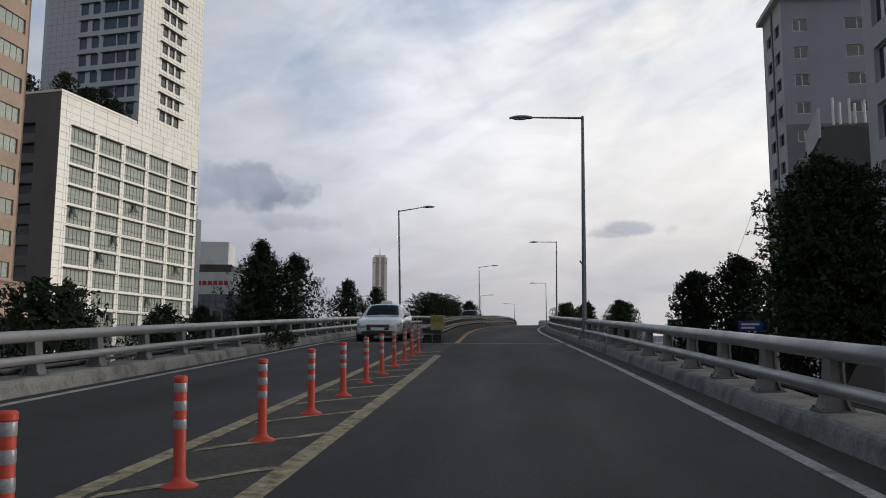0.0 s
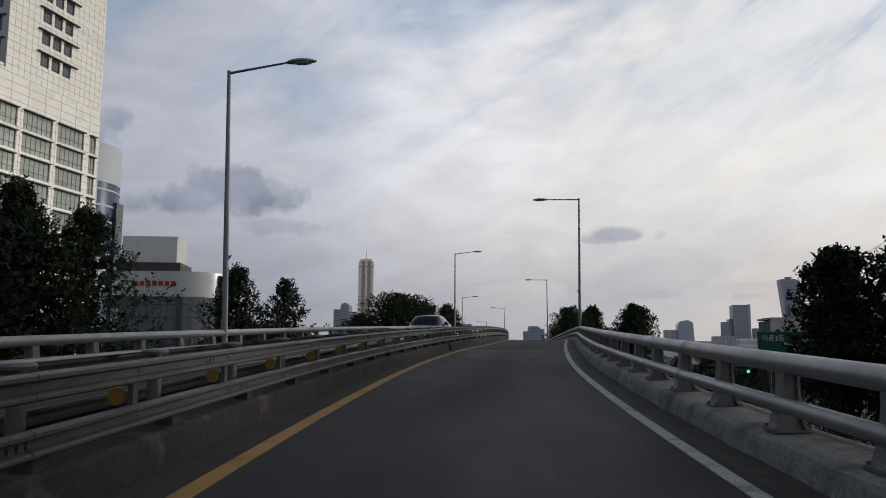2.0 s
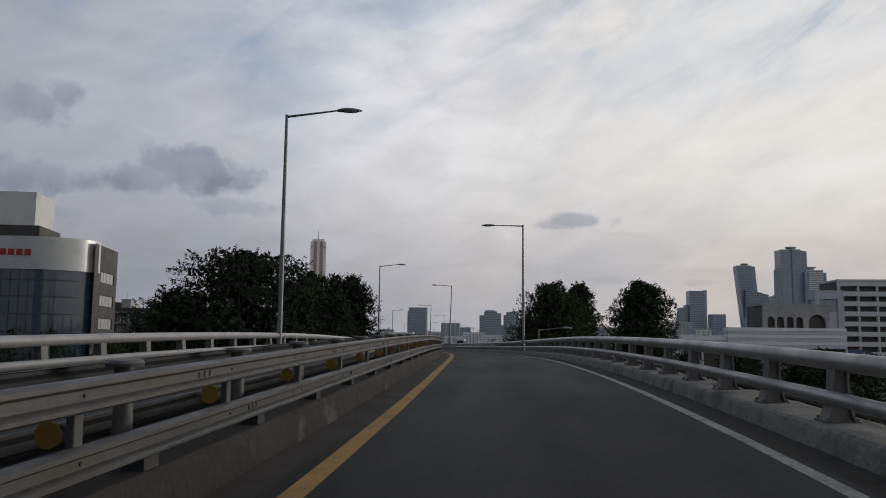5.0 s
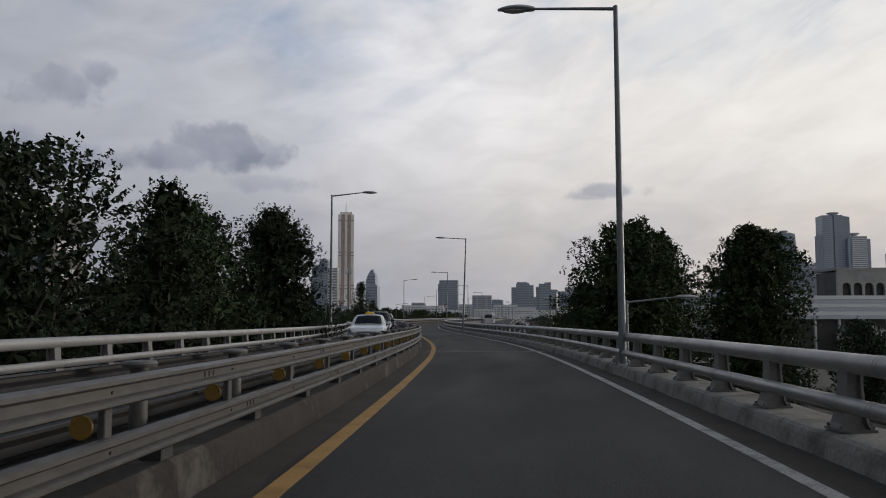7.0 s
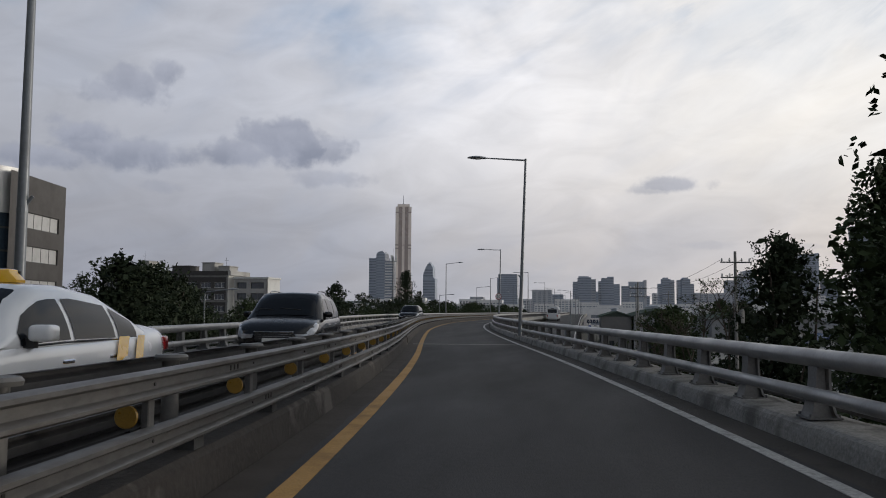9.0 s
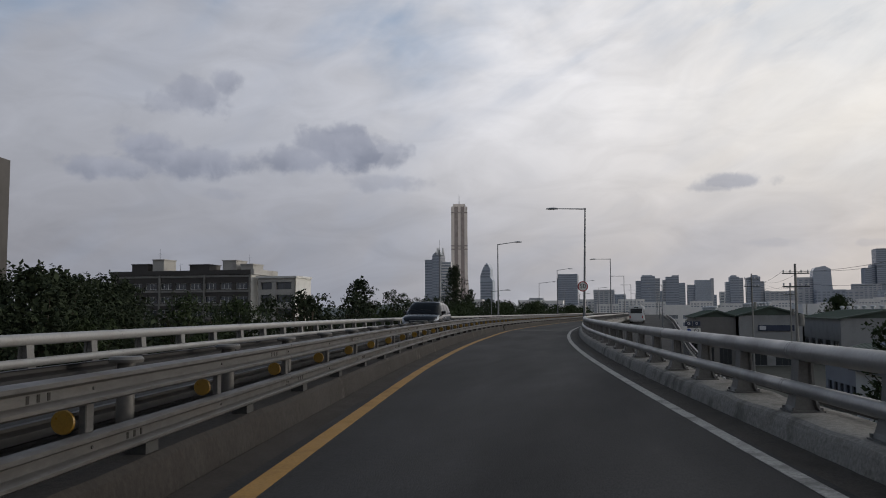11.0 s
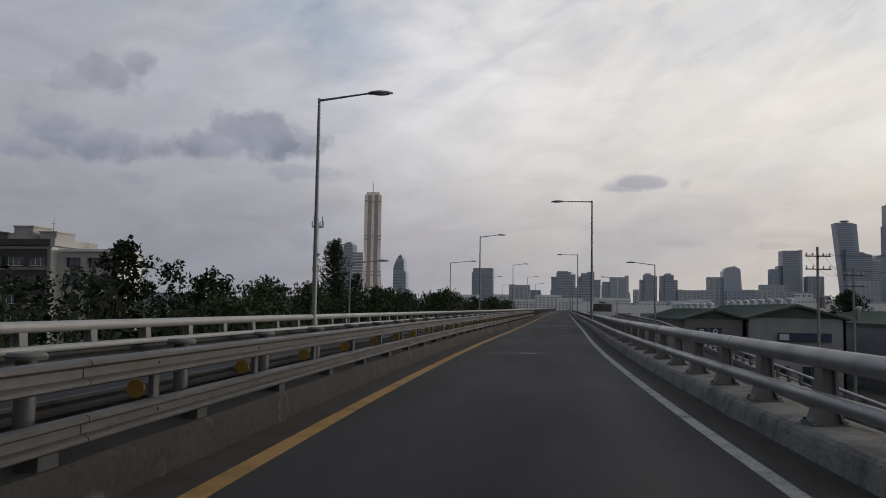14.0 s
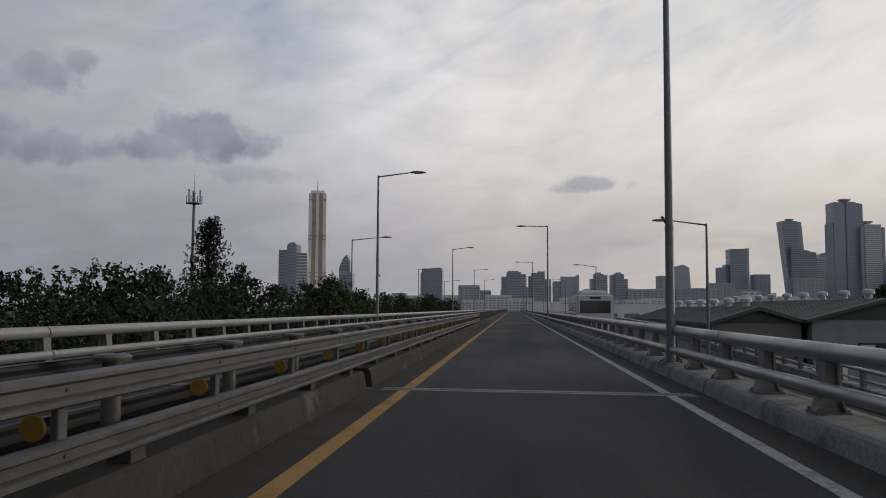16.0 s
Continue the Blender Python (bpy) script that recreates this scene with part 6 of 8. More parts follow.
for k, (x, y, h, r) in enumerate(((-2.0, 180.5, 12.0, 1.5), (-3.6, 184.0, 10.8, 1.5), (-0.6, 183.0, 12.6, 1.6), (-1.4, 188.0, 11.4, 1.6))):
    bare_tree(x, y, h, r, 40 + k)
tree(1.0, 181.5, 12.6, 1.8, "dense dark bush beside the railing", LEAF_DARK, 44, "round", 22000, 0.055, clumps=44, crown_from=0.3)
tree(1.8, 231.3, 9.9, 3.3, "round green tree between low houses", LEAF, 51, "round", 19665, 0.13, clumps=60)
tree(8.5, 232.0, 10.6, 2.6, "round green tree between low houses", LEAF_DARK, 52, "round", 13109, 0.13, clumps=50)
tree(30.5, 396.0, 13.0, 4.4, "round green tree beside the warehouse", LEAF, 53, "round", 17480, 0.14, clumps=60)
tree(-27.6, 187.5, 12.2, 3.2, "dark roadside tree behind the far railing", LEAF_DARK, 54, "round", 26000, 0.10, clumps=60, crown_from=0.1)
tree(-31.5, 197.5, 12.2, 3.6, "dark roadside tree behind the far railing", LEAF_DARK, 65, "round", 22000, 0.11, clumps=60, crown_from=0.1)
for k, (x, y, h, r) in enumerate(((31.0, 206.0, 8.2, 3.4), (37.0, 222.0, 8.6, 3.8), (30.0, 232.0, 8.0, 3.2), (43.0, 240.0, 9.0, 4.0), (35.0, 190.0, 7.6, 3.0))):
    tree(x, y, h, r, "low dark bushy tree below the flyover", LEAF_DARK, 55 + k if k < 4 else 64, "round", 9000, 0.15, clumps=30, crown_from=0.05)
for k, (x, y, h) in enumerate(((-46.0, 228.0, 11.3), (-50.5, 236.0, 11.7), (-54.5, 245.0, 11.4), (-58.5, 252.0, 12.0), (-62.0, 259.0, 11.6), (-66.5, 266.0, 12.0))):
    tree(x, y, h + 0.9, 4.2, "dark green tree in a dense roadside wood", LEAF_DARK, 70 + k, "round", 11000, 0.13, clumps=30, crown_from=0.04, group="roadside wood")
for k, (x, y, h) in enumerate(((-42.0, 214.0, 11.0), (-45.0, 221.0, 11.4), (-48.5, 231.0, 12.0), (-53.0, 240.0, 12.2), (-57.5, 249.0, 12.4), (-61.0, 243.0, 12.6), (-64.0, 254.0, 12.6), (-70.0, 262.0, 13.2), (-74.0, 255.0, 14.4))):
    tree(x, y, h, 4.0, "dark green tree in a dense roadside wood", LEAF_DARK, 230 + k, "round", 9000, 0.11, clumps=24, crown_from=0.04, group="roadside wood")
for k, (x, y, h, r) in enumerate(((23.5, 97.0, 8.0, 3.2), (27.0, 104.0, 7.6, 3.4), (31.0, 112.0, 8.2, 3.6), (24.0, 112.0, 6.8, 2.8), (36.0, 122.0, 8.4, 3.8))):
    tree(x, y, h, r, "low dark bushy tree below the flyover", LEAF_DARK, 250 + k, "round", 8000, 0.12, clumps=24, crown_from=0.05)
for k, (x, y, h, r) in enumerate(((39.0, 203.0, 8.4, 3.8), (46.0, 216.0, 8.8, 4.2), (52.0, 229.0, 9.0, 4.4), (58.0, 243.0, 9.0, 4.4), (33.0, 176.0, 7.4, 3.4), (41.0, 188.0, 8.0, 3.8), (50.0, 205.0, 8.6, 4.2))):
    tree(x, y, h, r, "low dark bushy tree below the flyover", LEAF_DARK, 262 + k, "round", 8000, 0.13, clumps=24, crown_from=0.05)
# undergrowth that closes the wood at its foot
rng_ = np.random.default_rng(12)
n_ = 62000
v_ = rng_.random(n_)
y_ = 205 + 250 * v_
x_ = np.interp(y_, [205, 248, 262, 455], [-41.0, -46.0, -33.0, -36.0]) - 21 * rng_.random(n_) ** 1.4
lump_ = lattice_noise(np.stack([x_ / 3.0, y_ / 3.0, np.zeros(n_)], 1), 5)
z_ = GROUND_Z + (6.4 + 4.2 * lump_) * rng_.random(n_) ** 0.5
me = blades(np.stack([x_, y_, z_], 1), 0.24, 13)
me.materials.append(LEAF_DARK)
tagged(new("undergrowth", me), "dark undergrowth of shrubs at the foot of the roadside wood", "shrubs", kind="stuff")
# roof garden on the podium
for k, (lx, ly, h, r) in enumerate(((-18.0, 3.0, 5.0, 2.4), (-13.5, 3.2, 5.4, 2.6), (-9.0, 3.0, 4.6, 2.2), (-3.2, 4.5, 4.8, 2.2), (-2.6, 8.5, 3.6, 1.6), (-2.4, 12.0, 4.6, 2.2), (-2.6, 15.6, 3.8, 2.0))):
    q = pose(-70.2, 108.5, 0, 0, 0, -7.8) @ Vector((lx, ly, 0))
    tree(q.x, q.y, h, r, "dark shrub tree in the roof garden", LEAF_DARK, 210 + k, "round", 4200, 0.12, GROUND_Z + 42.8, clumps=20, crown_from=0.05, group="roof garden")
# left: the long wood behind the far railing
rnd = random.Random(77)
for k in range(70):
    u = k / 69
    y = 186 + 262 * u
    back = k % 3
    x = (-30.5 if y > 255 else -44.0) - 9.5 * back - rnd.uniform(0, 6) - 0.04 * max(0, 255 - y)
    h = rnd.uniform(10.0, 11.0) + 0.5 * back - (1.0 if y < 235 else 0) + (0.7 if y > 290 else 0)
    tree(x, y, h, rnd.uniform(3.4, 4.8), "dark green tree in a dense roadside wood", LEAF_DARK if k % 3 else LEAF, 100 + k, "round", 15000 if back == 0 else 5000, 0.09 if back == 0 else 0.14, clumps=30, crown_from=0.04, group="roadside wood")
for k in range(16):
    y = 446 + 24 * k
    tree(-35 - rnd.uniform(0, 14) - k * 1.2, y, rnd.uniform(9.0, 10.4), 6.0, "dark green tree in a dense roadside wood", LEAF_DARK, 180 + k, "round", 5500, 0.22, clumps=30, crown_from=0.04, group="roadside wood")
tree(-58.2, 385.7, 20.9, 3.2, "tall dark columnar poplar above the wood", LEAF_DARK, 61, "column", 22000, 0.13, clumps=70, crown_from=0.1)
tree(-54.6, 387.0, 15.2, 2.0, "small dark poplar above the wood", LEAF_DARK, 62, "column", 8000, 0.13, clumps=40, crown_from=0.1)
tree(-55.6, 310.7, 14.6, 2.8, "layered pine standing above the wood", LEAF_DARK, 63, "umbrella", 4500, 0.2, clumps=40, crown_from=0.45)


# shrubs and weeds at the foot of the railing
def weeds(s, lat, h, seed):
    ob = thing("weed_clump", on_road(s, lat, 0.0, tilt=False), "clump of dark weeds growing through the railing", "weeds")
    rng = random.Random(seed)
    cs = [(rng.uniform(-0.25, 0.25), rng.uniform(-0.8, 0.8), rng.uniform(0.1, h)) for _ in range(14)]
    me = leaf_cloud(cs, [0.18] * 14, 900, 0.036, seed)
    me.materials.append(LEAF_DARK)
    part("leaves", me, None, ob)
    bm = bmesh.new()
    for c in cs[:8]:
        tube(bm, (c[0] * 0.3, c[1] * 0.6, 0), c, 0.008, 0.004, 4, False)
    part("stems", bm, BARK, ob)


weeds(24.5, -7.15, 0.75, 5)
weeds(26.0, -7.12, 0.5, 6)


# ------------------------------------------------------------------ left: long low office and mast
BAND_GREY = material("stained floor band", (0.20, 0.195, 0.185), 0.9, 0, 4, 0.2, 0.4, 0.5, (0.10, 0.095, 0.09), 0.2)


def long_office():
    ob = thing("long_low_office", pose(-156, 388.0, GROUND_Z), "long weathered office building with strip windows and roof huts", "building")
    W_, H = 42.0, 21.0
    cols = [(1.5 + 4.5 * k, 3.4) for k in range(9)]
    rows = [(2.0 + 3.6 * k, 1.7) for k in range(5)]
    facade(ob, pose(0, 0, 0), W_, H, SIDE_DARK, cols, rows, 0.4, 3, 0, 0.1, FRAME_WHITE, GLASS_DARK)
    for z in (1.2, 4.8, 8.4, 12.0, 15.6, 19.6):
        bm = bmesh.new()
        box(bm, -0.1, W_ + 0.1, -0.25, 0.0, z, z + 0.55)
        part("floor_band", bm, BAND_GREY, ob, "stained grey floor band")
    plain_wall(ob, pose(W_, 0, 0, 0, 0, 90), 14, H, STUCCO_LIGHT)
    bm = bmesh.new()
    box(bm, -0.3, W_ + 0.1, -0.45, 14, H - 0.7, H + 0.5)
    part("roof", bm, SIDE_DARK, ob, "dark stained roof fascia")
    bm = bmesh.new()
    box(bm, W_ + 0.1, W_ + 1.0, -0.5, 14, H - 0.8, H + 0.6)
    part("fascia", bm, CONCRETE, ob, "pale worn end fascia")
    for x in (0.9, 14.6, 28.1, W_ - 0.5):
        bm = bmesh.new()
        box(bm, x, x + 0.5, -0.4, 0.0, 0, H - 0.7)
        part("pier", bm, BAND_GREY, ob)
    for x, w, h in ((4, 5, 2.0), (10.5, 3.5, 3.2), (22, 6, 1.6), (32, 4, 2.6), (37.5, 3.5, 1.5)):
        bm = bmesh.new()
        box(bm, x, x + w, 3, 9, H + 0.5, H + 0.5 + h)
        box(bm, x - 0.2, x + w + 0.2, 2.8, 9.2, H + 0.5 + h, H + 0.75 + h)
        part("roof_hut", bm, SIDE_DARK if w > 4.5 else CONCRETE, ob)
    for x, h in ((11.5, 7.0), (39.0, 5.0), (18.0, 3.0)):
        bm = bmesh.new()
        tube(bm, (x, 5, H), (x, 5, H + h), 0.07, 0.04, 6)
        tube(bm, (x - 0.6, 5, H + h * 0.8), (x + 0.6, 5, H + h * 0.8), 0.03, 0.03, 5)
        part("antenna", bm, FRAME_DARK, ob)
    ob2 = thing("annex_building", pose(-112.5, 389.0, GROUND_Z), "pale concrete annex with an open stair", "building")
    facade(ob2, pose(0, 0, 0), 10.8, 19.2, CONCRETE, [(0.8, 3.2), (5.2, 4.4)], [(2.0 + 3.6 * k, 2.0) for k in range(4)] + [(16.2, 1.9)], 0.8, 2, 0, 0.1, FRAME_DARK, GLASS_DARK)
    plain_wall(ob2, pose(10.8, 0, 0, 0, 0, 90), 10, 19.2, STUCCO_LIGHT)
    bm = bmesh.new()
    box(bm, -0.4, 11.2, -0.4, 10, 19.2, 19.7)
    part("roof", bm, STUCCO_LIGHT, ob2)


long_office()


def radio_mast():
    ob = thing("radio_mast", pose(-64.5, 396.0, GROUND_Z), "thin grey steel radio mast with a small platform", "mast")
    H = 26.2
    bm = bmesh.new()
    lathe(bm, [(0.42, 0), (0.34, 10), (0.24, 20), (0.2, H)], 10)
    part("tube", bm, POLE_PAINT, ob, soft=40)
    for z, r in ((H - 1.6, 1.15), (H - 10.0, 0.8)):
        bm = bmesh.new()
        lathe(bm, [(0.2, z), (r, z), (r, z + 0.12), (0.2, z + 0.12)], 12)
        for k in range(8):
            a = 2 * math.pi * k / 8
            tube(bm, (r * math.cos(a), r * math.sin(a), z + 0.1), (r * math.cos(a), r * math.sin(a), z + 1.1), 0.05, 0.05, 5)
        part("platform", bm, POLE_PAINT, ob)
    for k in range(3):
        a = 2.1 * k
        bm = bmesh.new()
        box(bm, -0.14, 0.14, -0.08, 0.08, H - 1.4, H + 0.4, Matrix.Translation((0.9 * math.cos(a), 0.9 * math.sin(a), 0)))
        part("panel_antenna", bm, FRAME_WHITE, ob)
    for z in range(2, 16, 2):
        bm = bmesh.new()
        box(bm, -0.5, 0.5, -0.06, 0.06, z, z + 0.12)
        part("bracket", bm, POLE_PAINT, ob)
    bm = bmesh.new()
    tube(bm, (0, 0, H), (0, 0, H + 2.6), 0.05, 0.03, 6)
    part("whip_antenna", bm, POLE_PAINT, ob)


radio_mast()

# lamps of the lower road beside the wood, and of the parallel road
low_lamp = street_lamp(12.7, 1.85, 0.2, "slim grey street lamp rising from the lower road", "lamps of the lower road")
low_lamp.matrix_basis = pose(-32.1, 297.0, GROUND_Z, 0, 0, 180)
for x, y, dz in ((-27.1, 110.9, 0.5), (-32.0, 205.0, -1.5), (14.9, 212.0, -1.9), (0.6, 148.3, -2.0), (11.5, 262.0, -1.6)):
    copy_thing(low_lamp, pose(x, y, GROUND_Z + dz, 0, 0, 180))
tall_lamp = street_lamp(15.6, 2.6, 0.25, "tall slim street lamp rising from the lower road", "lamps of the lower road")
tall_lamp.matrix_basis = pose(-32.7, 350.5, GROUND_Z, 0, 0, 180)
for x, y in ((-33.2, 404.0), (-33.8, 458.0)):
    copy_thing(tall_lamp, pose(x, y, GROUND_Z, 0, 0, 180))


# ------------------------------------------------------------------ right: parallel road with its rail, lamps and bus
def right_road():
    def lane_point(s, lat, up):
        q = at(s, lat, 0)
        z = float(np.interp(s, [205, 240, 338, 420, 620], [-1.4, -0.3, 2.40, 3.0, 3.2]))
        q.z = z + up
        return q
    def strip(profile, s0, s1, step=4):
        b = bmesh.new()
        rings = [[b.verts.new(lane_point(q, l, u)) for l, u in profile] for q in stations(s0, s1, step)]
        n = len(profile)
        for a, c in zip(rings, rings[1:]):
            for k in range(n):
                j = (k + 1) % n
                b.faces.new((a[k], a[j], c[j], c[k]))
        b.faces.new(rings[0])
        b.faces.new(rings[-1][::-1])
        bmesh.ops.recalc_face_normals(b, faces=b.faces[:])
        return b
    structure("side_road", strip([(3.6, -0.6), (11.0, -0.6), (11.0, 0.0), (3.6, 0.0)], 206, 618), ASPHALT, "asphalt of the parallel slip road", "road")
    structure("side_kerb", strip([(11.0, -0.6), (11.5, -0.6), (11.5, 0.25), (11.0, 0.25)], 206, 618), KERB, "pale kerb of the parallel slip road", "kerb")
    rail = thing("side_railing", None, "two-pipe steel railing along the parallel slip road", "bridge railing", "bridge railings")
    for up, r in ((0.8, 0.07), (0.46, 0.05)):
        part("pipe", strip(circle(11.2, up, r, 8), 206, 618), RAIL_PAINT, rail, soft=50)
    bm = bmesh.new()
    box(bm, -0.08, 0.08, -0.09, 0.09, 0, 0.55)
    me = mesh_from("post", bm)
    me.materials.append(POST_PAINT)
    for k in range(100):
        q = lane_point(208 + k * 2.0, 11.2, 0.25)
        part("post", me, None, rail, m=Matrix.Translation(q))
    lamp = street_lamp(6.6, 1.9, 0.25, "grey street lamp of the parallel slip road", "lamps of the slip road")
    lamp.matrix_basis = Matrix.Translation(lane_point(325.5, 9.3, 0.0))
    for q in (381.0, 437.0, 492.0, 548.0):
        copy_thing(lamp, Matrix.Translation(lane_point(q, 9.3, 0.0)))
    return lane_point


lane_point = right_road()


def bus(m):
    ob = thing("bus", m, "white city bus with a dark rear window on the slip road", "bus")
    BUS_WHITE = material("white bus paint", (0.55, 0.56, 0.57), 0.35, 0, 3, 0.04, 0.5, 0.15, None, 0.0, 0.5)
    bm = bmesh.new()
    box(bm, -1.22, 1.22, 0, 10.5, 0.35, 3.05)
    bmesh.ops.bevel(bm, geom=bm.edges[:], offset=0.16, segments=3, affect="EDGES")
    part("body", bm, BUS_WHITE, ob, soft=40)
    bm = bevelled_box(-1.0, 1.0, -0.02, 0.1, 1.75, 2.6, 0.03)
    part("rear_window", bm, GLASS_DARK, ob)
    for x in (-1.225, 1.19):
        bm = bevelled_box(x, x + 0.035, 0.6, 9.8, 1.5, 2.5, 0.01)
        part("side_window", bm, GLASS_DARK, ob)
    bm = bevelled_box(-0.85, 0.85, 1.5, 4.2, 3.05, 3.28, 0.08, 2)
    part("roof_unit", bm, FRAME_WHITE, ob)
    for x in (-1.05, 1.05):
        bm = bevelled_box(x - 0.1, x + 0.1, -0.03, 0.05, 0.9, 1.35, 0.02)
        part("tail_light", bm, RED_LETTER, ob)
        for y in (2.2, 8.0):
            bm = bmesh.new()
            lathe(bm, [(0.30, -0.13), (0.48, -0.12), (0.48, 0.12), (0.30, 0.13)], 20, Matrix.Translation((x, y, 0.48)) @ Matrix.Rotation(radians(90), 4, "Y"))
            part("wheel", bm, RUBBER, ob, soft=40)
    bm = bevelled_box(-0.35, 0.35, -0.025, 0.05, 2.68, 2.85, 0.01)
    part("route_board", bm, FRAME_DARK, ob)


_q = lane_point(338.0, 5.0, 0.0)
bus(Matrix.Translation(_q) @ Matrix.Rotation(radians(-1), 4, "Z"))


# ------------------------------------------------------------------ right: arcade building, warehouses and low houses
def arcade():
    ob = thing("arcade_building", pose(88.5, 376.0, GROUND_Z, 0, 0, 4), "grey stone building with a row of tall arches", "building")
    H, foot = 23.9, 16.3
    bays = [(1.4 + 3.3 * k, 2.5, 18.9) for k in range(4)] + [(15.6, 6.0, 18.0)]
    bm = bmesh.new()
    edge = 0.0
    for x0, w, zs in bays:
        arch = [(x0, foot), (x0, zs)] + [(x0 + w / 2 - w / 2 * math.cos(radians(a)), zs + w / 2 * math.sin(radians(a))) for a in range(15, 166, 15)] + [(x0 + w, zs), (x0 + w, foot)]
        va = [bm.verts.new((x, 0, z)) for x, z in arch]
        vt = [bm.verts.new((x, 0, H)) for x, z in arch]
        vd = [bm.verts.new((x, 1.2, z)) for x, z in arch]
        for i in range(1, len(arch) - 2):
            bm.faces.new((va[i], va[i + 1], vt[i + 1], vt[i]))
        for i in range(len(arch) - 1):
            bm.faces.new((va[i], vd[i], vd[i + 1], va[i + 1]))
        box(bm, edge, x0, 0, 1.2, foot, H)
        edge = x0 + w
    box(bm, edge, edge + 1.2, 0, 1.2, foot, H)
    bmesh.ops.remove_doubles(bm, verts=bm.verts[:], dist=0.001)
    part("arcade_wall", bm, CONCRETE, ob)
    bm = bmesh.new()
    box(bm, 0.3, edge + 0.8, 1.3, 16, foot, H - 0.4)
    part("dark_hall", bm, SIDE_DARK, ob)
    bm = bmesh.new()
    box(bm, -0.3, edge + 1.4, -0.2, 16, H, H + 0.7)
    part("cornice", bm, CONCRETE, ob)
    for k in range(6):
        bm = bmesh.new()
        box(bm, -13.5, 27, -3.2, 1.2, 9.3 + 1.17 * k, 10.36 + 1.17 * k)
        part("louvre_panel", bm, FAR_WHITE if k % 2 else PANEL_GREY, ob)
    for k in range(3):
        bm = bmesh.new()
        box(bm, -29.5, -13.6, -2.4, 1.2, 9.3 + 1.3 * k, 10.45 + 1.3 * k)
        part("louvre_panel", bm, PANEL_GREY if k % 2 else FAR_WHITE, ob)
    bm = bmesh.new()
    box(bm, -29, 26.6, -1.8, 14, 0, 9.3)
    part("ground_floor", bm, SIDE_DARK, ob)
    for k in range(9):
        bm = bmesh.new()
        box(bm, -29.3 + 7 * k, -28.8 + 7 * k, -2.9, -1.8, 0, 9.3)
        part("column", bm, FRAME_WHITE, ob)


def balcony_block():
    ob = thing("balcony_block", pose(118.0, 386.0, GROUND_Z), "pale office block with dark balcony recesses", "building")
    bm = bmesh.new()
    box(bm, 0.2, 40, 1.6, 18, 0, 33.0)
    part("core", bm, SIDE_DARK, ob)
    for k in range(9):
        bm = bmesh.new()
        box(bm, 0, 40, 0, 1.6, 3.1 + 3.55 * k, 4.75 + 3.55 * k)
        part("balcony_band", bm, STUCCO_LIGHT, ob)
    for k in range(7):
        bm = bmesh.new()
        box(bm, 0.1 + 6.5 * k, 0.7 + 6.5 * k, 0.05, 1.62, 0, 33.2)
        part("pier", bm, STUCCO_LIGHT, ob)
    bm = bmesh.new()
    box(bm, -0.2, 40.2, -0.2, 18, 33.2, 33.9)
    part("roof", bm, STUCCO_LIGHT, ob)


arcade()
balcony_block()
far_block(112.5, 380, 9.6, 24, 9, FAR_GREY, "plain grey stair block behind the arches", storey=40, bays=1)
far_block(60, 440, 60, 6.5, 18, FAR_WHITE, "low pale industrial hall", storey=3.2, bays=9)
far_block(20, 560, 70, 6, 18, FAR_WHITE, "low pale industrial hall", storey=3.2, bays=9)


